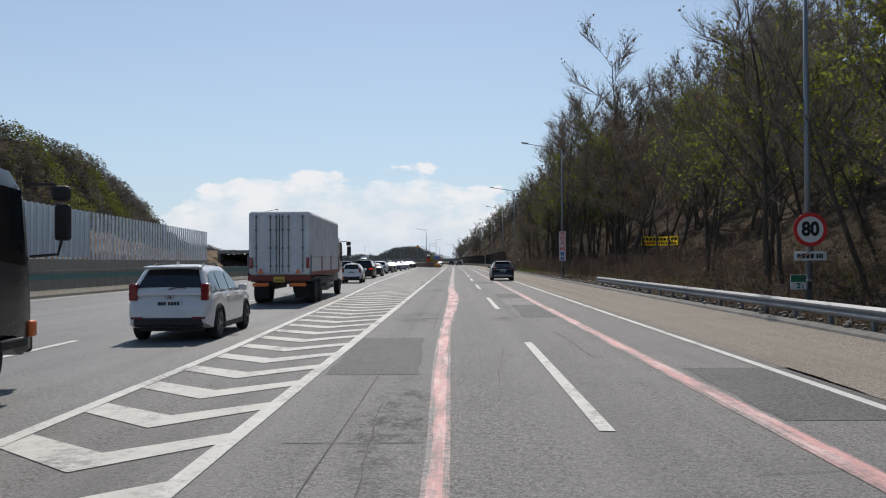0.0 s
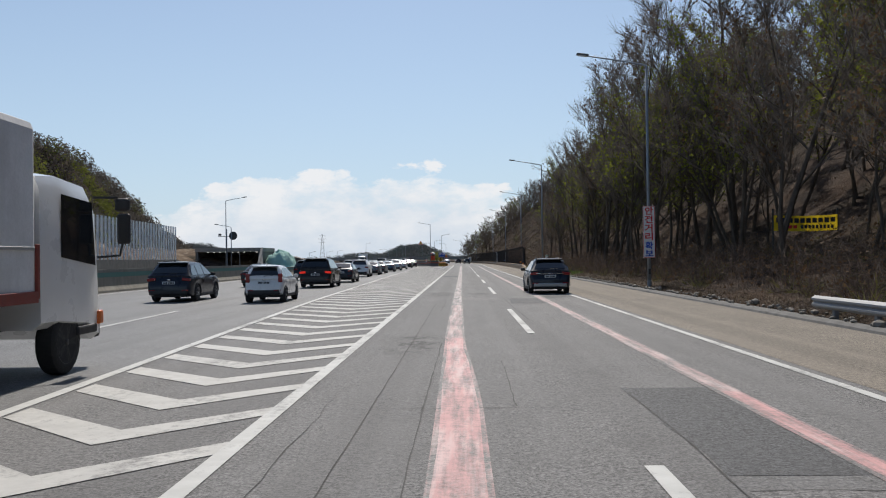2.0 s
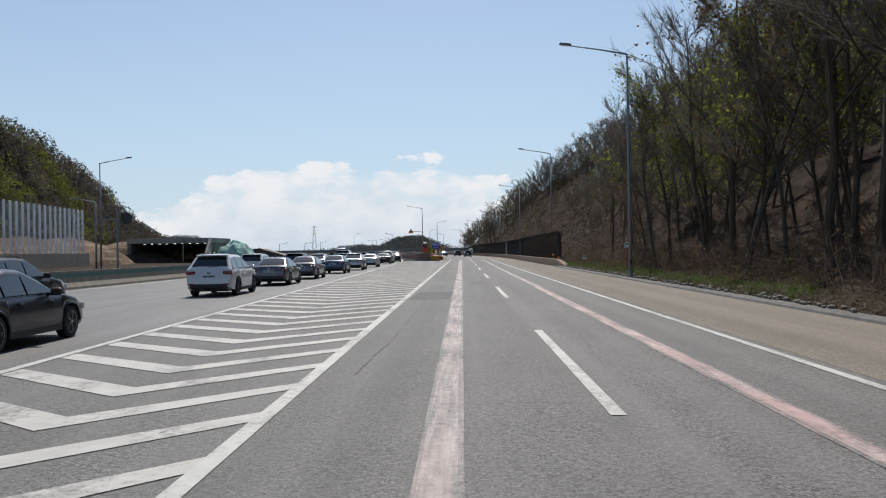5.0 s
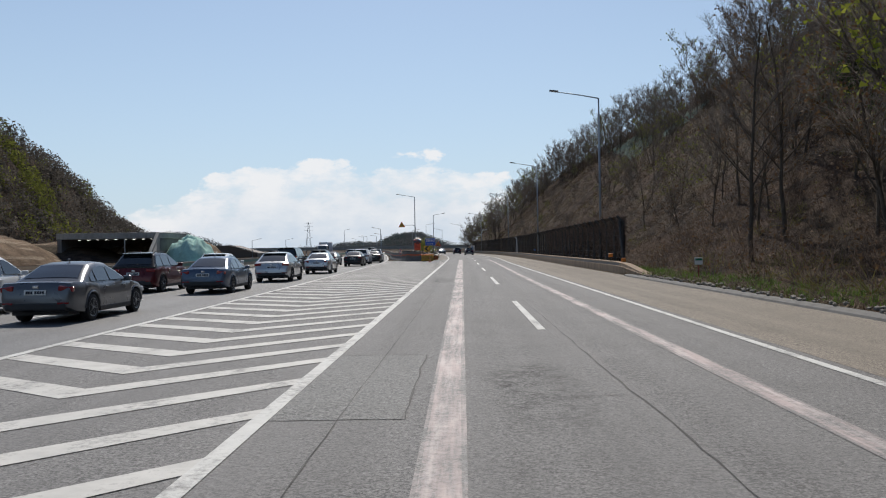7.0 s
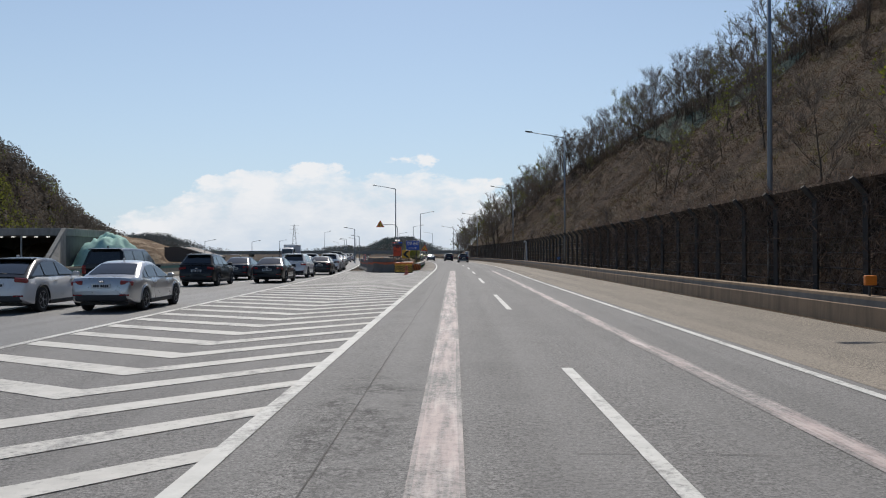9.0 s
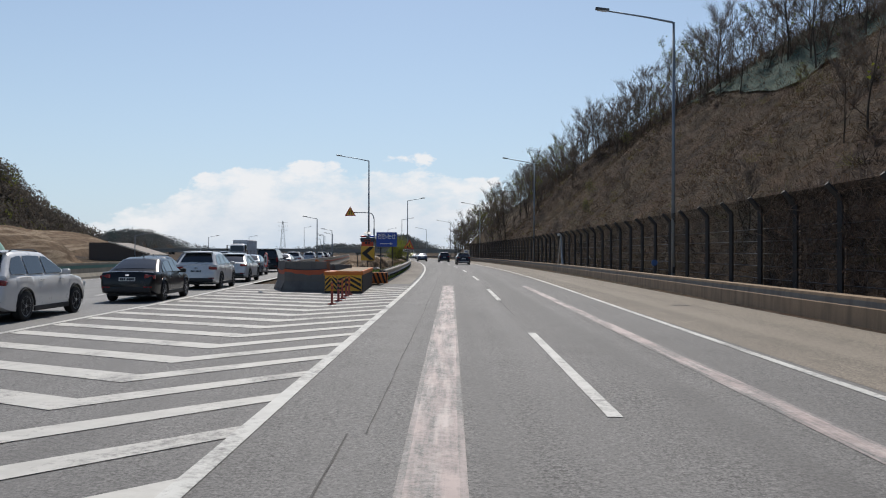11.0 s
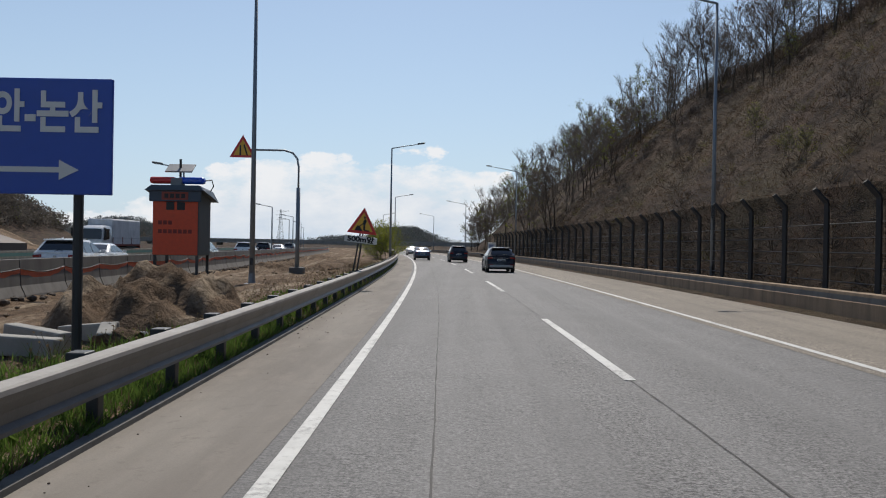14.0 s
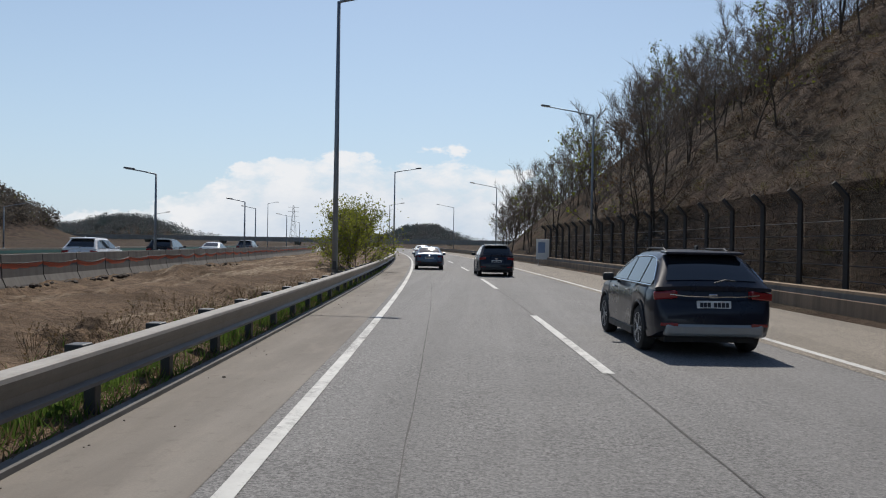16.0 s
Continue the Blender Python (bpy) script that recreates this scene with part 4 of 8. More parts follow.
# faded green erosion net pinned on the slope
n_ = Nodes("faded_erosion_net")
c_ = n_.mix(n_.ramp(n_.noise(0.5, 5, 0.65), 0.35, 0.65), (0.030, 0.062, 0.052), (0.055, 0.095, 0.082))
c_ = n_.mix(n_.ramp(n_.noise(3.0, 5, 0.7), 0.5, 0.62, 0, 0.7), c_, (0.06, 0.05, 0.03))
n_.bump(n_.noise(4.0, 5, 0.7), 0.8, 0.1)
M["slope_net"] = n_.done(c_, 0.9, Specular_IOR_Level=0.1)
bm = bmesh.new()
rows = []
for y in span(222, 296, 1.5):
    a_ = 30.8 + 1.6 * noise.noise(Vector((y * 0.12, 0, 2))) + 3.0 * step(255, 296, y)
    rows.append([bm.verts.new(at(u, y, terrain(u, y) + 0.22 + 0.12 * noise.noise(Vector((u, y, 8))))) for u in (a_ + (37.6 - a_) * k / 9 for k in range(10))])
for p, q in zip(rows, rows[1:]):
    for k in range(min(len(p), len(q)) - 1):
        bm.faces.new((p[k], q[k], q[k + 1], p[k + 1]))
tagged(part("slope_net", bm, M["slope_net"], smooth=True), "faded green erosion net pinned on the slope", "erosion net", kind="structure")

# ---------- vehicles ----------
def mat_carpaint(name, color, metal=0.35):
    n = Nodes(name)
    f = n.noise(2.0, 4, 0.6, obj=True)
    dust = n.ramp(f, 0.45, 0.75, 0.0, 0.10 if max(color) > 0.2 else 0.012)
    c = n.mix(dust, color, (0.35, 0.31, 0.26))
    return n.done(c, n.ramp(f, 0.3, 0.7, 0.24, 0.36), metal, Coat_Weight=0.7 if max(color) > 0.2 else 0.4, Coat_Roughness=0.09, Specular_IOR_Level=0.5 if max(color) > 0.2 else 0.2)


P = {
    "white": mat_carpaint("white_car_paint", (0.72, 0.72, 0.71), 0.0), "silver": mat_carpaint("silver_car_paint", (0.46, 0.47, 0.48), 0.6),
    "black": mat_carpaint("black_car_paint", (0.010, 0.011, 0.013), 0.1), "navy": mat_carpaint("navy_black_car_paint", (0.008, 0.011, 0.021), 0.0),
    "grey": mat_carpaint("grey_car_paint", (0.12, 0.125, 0.135), 0.5), "brown": mat_carpaint("brown_black_car_paint", (0.022, 0.017, 0.015), 0.3),
    "red": mat_carpaint("dark_red_car_paint", (0.10, 0.012, 0.014), 0.2), "blue": mat_carpaint("steel_blue_car_paint", (0.07, 0.10, 0.15), 0.4)}
n_ = Nodes("tinted_car_glass")
M["glass"] = n_.done((0.012, 0.015, 0.018), 0.04, 0.0, Coat_Weight=0.5, Coat_Roughness=0.02)
M["tyre"] = plain("black_tyre_rubber", (0.018, 0.018, 0.018), 0.85, 0, 0.2)
M["rim"] = plain("alloy_rim", (0.50, 0.51, 0.52), 0.38, 0.7, 0.1)
M["plastic"] = plain("black_plastic_trim", (0.02, 0.02, 0.021), 0.6, 0, 0.2)
M["chrome"] = Nodes("chrome_trim").done((0.65, 0.66, 0.67), 0.15, 1.0)
M["taillight"] = Nodes("red_tail_light").done((0.22, 0.010, 0.012), 0.12, 0.0, Coat_Weight=0.8)
M["taillight_lit"] = Nodes("lit_red_tail_light").done((0.35, 0.01, 0.01), 0.2, 0.0, Emission_Color=(1.0, 0.04, 0.02), Emission_Strength=0.45)
M["headlight"] = Nodes("head_light_glass").done((0.6, 0.62, 0.63), 0.08, 0.2)
M["plate"] = plain("number_plate_white", (0.62, 0.63, 0.62), 0.4, 0, 0.05)
M["ink"] = plain("dark_lettering", (0.02, 0.022, 0.03), 0.6, 0, 0.1)
M["skid"] = plain("silver_skid_plate", (0.32, 0.33, 0.33), 0.4, 0.6, 0.15)


def sharp(me, deg=32):
    me.polygons.foreach_set("use_smooth", [True] * len(me.polygons))
    me.set_sharp_from_angle(angle=radians(deg))
    return me


def loft(rings):
    """A closed skin over rings that run left to right over the top."""
    bm = bmesh.new()
    vr = [[bm.verts.new(p) for p in r] for r in rings]
    n = len(rings[0])
    for a, b in zip(vr, vr[1:]):
        for k in range(n):
            bm.faces.new((a[k], a[(k + 1) % n], b[(k + 1) % n], b[k]))
    bm.faces.new(vr[0]), bm.faces.new(vr[-1][::-1])
    bmesh.ops.recalc_face_normals(bm, faces=bm.faces)
    return bm


def lathe(profile, n=28):
    """Turned about the x axis; profile of (x, r)."""
    bm = bmesh.new()
    rings = [[bm.verts.new((x, r * math.cos(2 * math.pi * k / n), r * math.sin(2 * math.pi * k / n))) for k in range(n)] for x, r in profile]
    for a, b in zip(rings, rings[1:]):
        for k in range(n):
            bm.faces.new((a[k], b[k], b[(k + 1) % n], a[(k + 1) % n]))
    bm.faces.new(rings[0]), bm.faces.new(rings[-1][::-1])
    bmesh.ops.recalc_face_normals(bm, faces=bm.faces)
    return bm


me_tyre = sharp(to_mesh("tyre", lathe(((-0.10, 0.66), (-0.105, 0.90), (-0.085, 0.98), (-0.04, 1.0), (0.04, 1.0), (0.085, 0.98), (0.105, 0.90), (0.10, 0.66)))))
me_tyre.materials.append(M["tyre"])
bm = lathe(((0.035, 0.02), (0.06, 0.55), (0.095, 0.62), (0.103, 0.68), (0.07, 0.68), (0.03, 0.62)))
for k in range(5):
    for d in (-0.12, 0.12):
        a = k * 2 * math.pi / 5 + d
        box(bm, (0.085, 0.33 * math.cos(a), 0.33 * math.sin(a)), (0.03, 0.60, 0.085), Matrix.Rotation(a, 3, 'X'))
box(bm, (0.085, 0, 0), (0.05, 0.2, 0.2), bevel=0.02)
me_rim = sharp(to_mesh("rim", bm))
me_rim.materials.append(M["rim"])
bm = lathe(((0.02, 0.02), (0.02, 0.62), (0.05, 0.64), (0.05, 0.02)), 20)
me_well = to_mesh("brake_disc", bm)
me_well.materials.append(M["plastic"])


# lorry rims coloured dark to stand in for the shadow under the load
me_rim_dark = me_rim.copy()
me_rim_dark.materials.clear()
me_rim_dark.materials.append(plain("shade_dark_steel_rim", (0.06, 0.055, 0.05), 0.7, 0.2, 0.3))


def wheel(parent, x, y, r, side, width=1.0, steel=False):
    w = part("wheel", me_tyre, None, parent)
    w.matrix_local = Matrix.Translation((x, y, r)) @ Matrix.Rotation(0 if side > 0 else math.pi, 4, 'Z') @ Matrix.Diagonal((width, r, r, 1))
    part("rim", me_rim_dark if steel else me_rim, None, w, "steel rim coloured dark for the shade under the lorry" if steel else "spoked alloy rim")
    part("hub", me_well, None, w)
    return w


def mirrored(name, bm_fn, mat, parent, label=""):
    for s in (-1, 1):
        bm = bmesh.new()
        bm_fn(bm, s)
        part(name, bm, mat, parent, label)


SPECS = {
    #        wheelbase rear  front width height belt  tail  hood  wheel rear-glass-base rear-glass-top roof-front screen-base
    "suv": (2.72, 0.98, 0.95, 1.88, 1.67, 1.08, 1.06, 1.00, 0.355, -0.84, -0.32, 1.35, 2.30),
    "lowsuv": (2.70, 0.95, 0.93, 1.88, 1.62, 1.06, 1.05, 0.99, 0.36, -0.86, -0.24, 1.25, 2.28),
    "bigsuv": (3.05, 1.05, 0.95, 1.98, 1.80, 1.14, 1.12, 1.10, 0.385, -1.00, -0.60, 1.60, 2.55),
    "crossover": (2.75, 0.95, 0.92, 1.88, 1.57, 1.02, 1.02, 0.94, 0.36, -0.82, 0.15, 1.35, 2.35),
    "smallsuv": (2.60, 0.80, 0.80, 1.80, 1.60, 1.02, 1.00, 1.00, 0.335, -0.72, -0.32, 1.25, 2.10),
    "hatch": (2.40, 0.55, 0.68, 1.60, 1.49, 0.98, 0.96, 0.93, 0.29, -0.48, -0.18, 1.15, 2.00),
    "sedan": (2.80, 1.08, 0.92, 1.84, 1.46, 0.94, 1.00, 0.86, 0.335, -0.42, 0.42, 1.35, 2.35),
    "van": (3.00, 1.05, 0.90, 1.92, 1.92, 1.10, 1.08, 1.05, 0.345, -0.98, -0.75, 2.05, 2.95)}


bm = bmesh.new()
box(bm, (0, 0, 0), (0.048, 0.006, 0.07), Matrix.Rotation(-0.12, 3, 'X'))
me_bar = to_mesh("bar", bm)
me_bar.materials.append(M["ink"])


def car(label, kind_, colour, u, y, turn=0.0, lit=False, rails=None, extra="", paint2=None, category=None):
    wb, ro, fo, W, H, belt, tail, hood, rw, yb, yt, yf, yw = SPECS[kind_]
    t = thing("car", on_road(u, y, 0, turn), label, category or ("van" if kind_ == "van" else "car"), "vehicles on the motorway")
    paint = P[colour]
    h = W / 2
    y0, y1 = -ro, wb + fo
    box_tail = kind_ not in ("sedan",)
    if box_tail:
        top = ((y0, 0.62), (y0 + 0.03, 0.74), (y0 + 0.08, 0.84), (y0 + 0.12, tail - 0.05), (y0 + 0.20, belt), (yw, belt), (yw + 0.10, belt - 0.005), (y1 - 0.45, hood - 0.04), (y1 - 0.14, hood - 0.16), (y1 - 0.03, 0.66), (y1, 0.58))
    else:
        top = ((y0, 0.64), (y0 + 0.04, 0.82), (y0 + 0.10, tail - 0.02), (y0 + 0.22, tail), (yb, tail), (yb + 0.6, belt), (yw, belt), (yw + 0.10, belt - 0.005), (y1 - 0.45, hood - 0.06), (y1 - 0.14, hood - 0.18), (y1 - 0.03, 0.62), (y1, 0.55))
    wid = ((y0, 0.80), (y0 + 0.05, 0.885), (y0 + 0.12, 0.935), (y0 + 0.3, 0.98), (y0 + 0.8, 1.0), (yw, 1.0), (y1 - 0.6, 0.97), (y1 - 0.2, 0.90), (y1 - 0.05, 0.80), (y1, 0.72))
    low = ((y0, 0.40), (y0 + 0.25, 0.29), (y0 + 0.5, 0.24), (y1 - 0.5, 0.22), (y1 - 0.15, 0.24), (y1, 0.32))
    ar = rw + 0.055
    ys = {y0, y0 + 0.03, y0 + 0.05, y0 + 0.08, y0 + 0.12, y0 + 0.16, y0 + 0.20, y0 + 0.3, y1, y1 - 0.03, y1 - 0.08, y1 - 0.14, y1 - 0.3, y1 - 0.45, yw, yw + 0.1, (yw + y1) / 2, wb * 0.35, wb * 0.5, wb * 0.65}
    for c in (0.0, wb):
        for k in range(-5, 6):
            ys.add(c + ar * math.sin(k * math.pi / 10.0) * 1.0)
        ys.update((c - ar * 1.02, c + ar * 1.02))
    rings = []
    for yy in sorted(v for v in ys if y0 <= v <= y1):
        zt, w, zb = lerp(top, yy), lerp(wid, yy) * h, lerp(low, yy)
        for c in (0.0, wb):
            d = abs(yy - c)
            if d < ar:
                zb = max(zb, rw + math.sqrt(ar * ar - d * d) * 0.98)
        zb = min(zb, zt - 0.12)
        g = zt - zb
        flare = 1.0
        half = [(w * 0.80, zb), (w * 0.955, zb + 0.015), (w * 0.99 * flare, zb + 0.22 * g), (w, zb + 0.50 * g), (w * 0.992, zb + 0.68 * g), (w * 0.97, zt - 0.10 * min(1, g)), (w * 0.925, zt - 0.012), (w * 0.5, zt + 0.012)]
        ring = [(-x, yy, z) for x, z in half] + [(0, yy, zt + 0.016)] + [(x, yy, z) for x, z in half[::-1]]
        rings.append(ring)
    body = part("body", sharp(to_mesh("body", loft(rings)), 38), paint, t)
    bm = bmesh.new()
    box(bm, (0, (y0 + y1) / 2, 0.34), (W * 0.74, y1 - y0 - 0.5, 0.26))
    part("underbody", bm, M["plastic"], t)
    # cabin
    base_r = belt if box_tail else tail
    roof = ((yb - 0.02, base_r - 0.01), (yb + (yt - yb) * 0.5, base_r + (H - 0.06 - base_r) * 0.53), (yt, H - 0.055), (yt + 0.30, H - 0.012), ((yt + yf) / 2, H), (yf, H - 0.03), (yf + (yw - yf) * 0.5, belt + (H - belt) * 0.55), (yw + 0.02, belt - 0.01))
    wB, tum = h * 0.935, (0.30 if kind_ == "lowsuv" else 0.25) * h / (H - belt)
    hw = lambda z: wB - (z - belt) * tum
    rings = []
    for yy in sorted(set(span(yb, yw, 0.12)) | {yt, yf, yt + 0.3}):
        zr = max(lerp(roof, yy), belt + 0.0)
        zl = belt - 0.05
        g = zr - zl
        a = hw(zr) - 0.0
        half = [(wB, zl), (hw(zl + 0.5 * g), zl + 0.5 * g), (hw(max(zl, zr - 0.10 * min(1, g / 0.3))), max(zl + 0.01, zr - 0.10 * min(1, g / 0.3))), (a - 0.035, zr - 0.03 * min(1, g / 0.3)), (a - 0.12, zr - 0.002), (a * 0.45, zr + 0.014)]
        rings.append([(-x, yy, z) for x, z in half] + [(0, yy, zr + 0.018)] + [(x, yy, z) for x, z in half[::-1]])
    part("cabin", sharp(to_mesh("cabin", loft(rings)), 40), paint2 or paint, t)

    def screen(name, a, b, inset, lab):
        bm = bmesh.new()
        rows = []
        for k in range(8):
            yy = a + (b - a) * k / 7
            z = lerp(roof, yy)
            d = (lerp(roof, yy + 0.02) - lerp(roof, yy - 0.02)) / 0.04
            nrm = Vector((0, -d, 1)).normalized()
            e = hw(z) - inset
            row = []
            for i in range(9):
                x = e * (i / 4 - 1)
                row.append(bm.verts.new(Vector((x, yy, z + 0.018 * (1 - (i / 4 - 1) ** 2))) + nrm * 0.012))
            rows.append(row)
        for p, q in zip(rows, rows[1:]):
            for i in range(8):
                bm.faces.new((p[i], p[i + 1], q[i + 1], q[i]))
        part(name, bm, M["glass"], t, lab, smooth=True)

    lo = yb + (0.10 if box_tail else 0.05)
    screen("rear_window", yb + (yt - yb) * 0.16, yt - (yt - yb) * 0.10, 0.13, "dark tinted rear window")
    screen("windscreen", yf + 0.06, yw - 0.08, 0.09, "dark windscreen")
    ya, yz = yb + (0.22 if box_tail else 0.42), yw - 0.30
    cuts = (0.0, 0.30, 0.64, 1.0) if box_tail else (0.0, 0.16, 0.55, 1.0)
    for s in (-1, 1):
        for c0, c1 in zip(cuts, cuts[1:]):
            bm = bmesh.new()
            rows = []
            pa, pb = ya + (yz - ya) * c0 + 0.035, ya + (yz - ya) * c1 - 0.035
            for k in range(9):
                yy = pa + (pb - pa) * k / 8
                zu, zl = lerp(roof, yy) - 0.115, belt + 0.035
                if zu < zl + 0.01:
                    zu = zl + 0.01
                zm = (zl + zu) / 2
                rows.append([bm.verts.new((s * (hw(z) + 0.014), yy, z)) for z in (zl, zm, zu)])
            for p, q in zip(rows, rows[1:]):
                for i in range(2):
                    bm.faces.new((p[i], p[i + 1], q[i + 1], q[i]))
            bmesh.ops.recalc_face_normals(bm, faces=bm.faces)
            part("side_window", bm, M["glass"], t)
        for yy in (0.0, wb):
            wheel(t, s * (h - 0.115), yy, rw, s, 1.05)
    # rear end
    zl = 0.84 if not box_tail else (0.94 if kind_ != "hatch" else 0.88)
    mat_l = M["taillight_lit"] if lit else M["taillight"]
    tall = kind_ in ("hatch", "van", "smallsuv")

    def lamp(bm, s):
        if tall:
            box(bm, (s * (h - 0.155), y0 + 0.17, zl + 0.10), (0.17, 0.24, 0.36), bevel=0.035)
        else:
            box(bm, (s * (h - 0.225), y0 + 0.145, zl), (0.36, 0.19, 0.13), Matrix.Rotation(s * 0.10, 3, 'Y') @ Matrix.Rotation(s * 0.22, 3, 'Z'), bevel=0.03)
    mirrored("tail_light", lamp, mat_l, t, "red tail light")
    mirrored("reflector", lambda bm, s: box(bm, (s * (h - 0.26), y0 + 0.015, 0.50), (0.26, 0.05, 0.05), Matrix.Rotation(s * 0.12, 3, 'Z'), 0.01), M["taillight"], t)
    bm = bmesh.new()
    box(bm, (0, y0 + 0.10, 0.42), (W * 0.80, 0.24, 0.20), bevel=0.05)
    part("bumper_lower", bm, M["skid"] if extra == "skid" else M["plastic"], t, "silver skid plate" if extra == "skid" else "black lower bumper")
    zp = 0.80 if box_tail else 0.76
    yp = y0 + (0.062 if box_tail else 0.02)
    bm = bmesh.new()
    box(bm, (0, yp - 0.012, zp), (0.52, 0.03, 0.125), Matrix.Rotation(-0.12, 3, 'X'), 0.006)
    pl = part("number_plate", bm, M["plate"], t, "white number plate")
    for x in (-0.19, -0.135, -0.075, 0.02, 0.08, 0.14, 0.20):
        part("bar", me_bar, None, pl).location = (x, yp - 0.030, zp)
    bm = bmesh.new()
    box(bm, (0, y0 + (0.085 if box_tail else 0.04), zp + 0.13), (0.14, 0.03, 0.07), bevel=0.012)
    part("badge", bm, M["chrome"], t, "small chrome badge")
    mirrored("door_mirror", lambda bm, s: (box(bm, (s * (h + 0.10), yw - 0.42, belt + 0.05), (0.20, 0.12, 0.15), bevel=0.04), box(bm, (s * (h - 0.02), yw - 0.40, belt), (0.12, 0.06, 0.05))), M["plastic"] if colour in ("navy", "black") else paint, t)
    mirrored("headlight", lambda bm, s: box(bm, (s * (h * 0.66), y1 - 0.14, hood - 0.24), (0.40, 0.22, 0.15), Matrix.Rotation(-s * 0.35, 3, 'Z'), 0.04), M["headlight"], t)
    bm = bmesh.new()
    box(bm, (0, y1 - 0.03, 0.52), (W * 0.5, 0.06, 0.26), bevel=0.03)
    part("grille", bm, M["plastic"], t)
    for s in (-1, 1):
        for yy in (wb * 0.30, wb * 0.68):
            bm = bmesh.new()
            box(bm, (s * (h - 0.005), yy, belt - 0.12), (0.03, 0.20, 0.03), bevel=0.01)
            part("door_handle", bm, M["chrome"] if extra else paint, t)
        # sill and arch cladding
        bm = bmesh.new()
        box(bm, (s * (h - 0.03), wb / 2, 0.27), (0.05, wb - 2 * ar - 0.04, 0.12), bevel=0.015)
        part("sill", bm, M["plastic"], t)
        for c in (0.0, wb):
            bm = bmesh.new()
            pts = [(s * (h * lerp(wid, c) - 0.012), c + (ar + 0.015) * math.cos(a), rw + (ar + 0.015) * math.sin(a)) for a in [math.pi * k / 12 for k in range(13)]]
            pipe(bm, pts, 0.028, 6)
            part("wheel_arch", bm, M["plastic"] if kind_ != "sedan" else paint, t)
        if rails if rails is not None else kind_ in ("suv", "bigsuv", "smallsuv"):
            bm = bmesh.new()
            e = hw(H) - 0.10
            pipe(bm, [(s * e, yt + 0.25, H - 0.02), (s * e, yt + 0.4, H + 0.028), (s * e, yf - 0.25, H + 0.028), (s * e, yf - 0.05, H - 0.02)], 0.02, 6)
            part("roof_rail", bm, M["plastic"], t)
        if extra == "skid":
            bm = bmesh.new()
            pts = [(s * (hw(belt + 0.02) + 0.02), ya + (yz - ya) * k / 12 + 0.0, belt + 0.015) for k in range(13)]
            pipe(bm, pts, 0.012, 5)
            pipe(bm, [(s * (hw(lerp(roof, yy) - 0.09) + 0.018), yy, max(belt + 0.02, lerp(roof, yy) - 0.095)) for yy in span(ya, yz, 0.15)], 0.011, 5)
            part("window_trim", bm, M["chrome"], t, "chrome window surround")
    bm = bmesh.new()
    if box_tail:
        box(bm, (0, yt - 0.05, H - 0.035), (W * 0.66, 0.30, 0.04), Matrix.Rotation(0.06, 3, 'X'), 0.015)
        part("spoiler", bm, paint2 or paint, t)
        bm = bmesh.new()
        pipe(bm, [(0.0, y0 + 0.06, belt + 0.07), (0.18, y0 + 0.09, belt + 0.12), (0.34, y0 + 0.10, belt + 0.10)], 0.012, 5)
        part("rear_wiper", bm, M["plastic"], t)
        bm = bmesh.new()
    box(bm, (0, yt + 0.25, H + 0.045), (0.035, 0.14, 0.07), bevel=0.012)
    part("antenna_fin", bm, paint, t)
    if extra == "skid":
        bm = bmesh.new()
        pipe(bm, [(-W * 0.36, y0 + 0.02, 0.955), (-W * 0.22, y0 - 0.005, 0.93), (0, y0 - 0.01, 0.925), (W * 0.22, y0 - 0.005, 0.93), (W * 0.36, y0 + 0.02, 0.955)], 0.012, 5)
        part("tailgate_trim", bm, M["chrome"], t, "thin chrome strip")
    return t


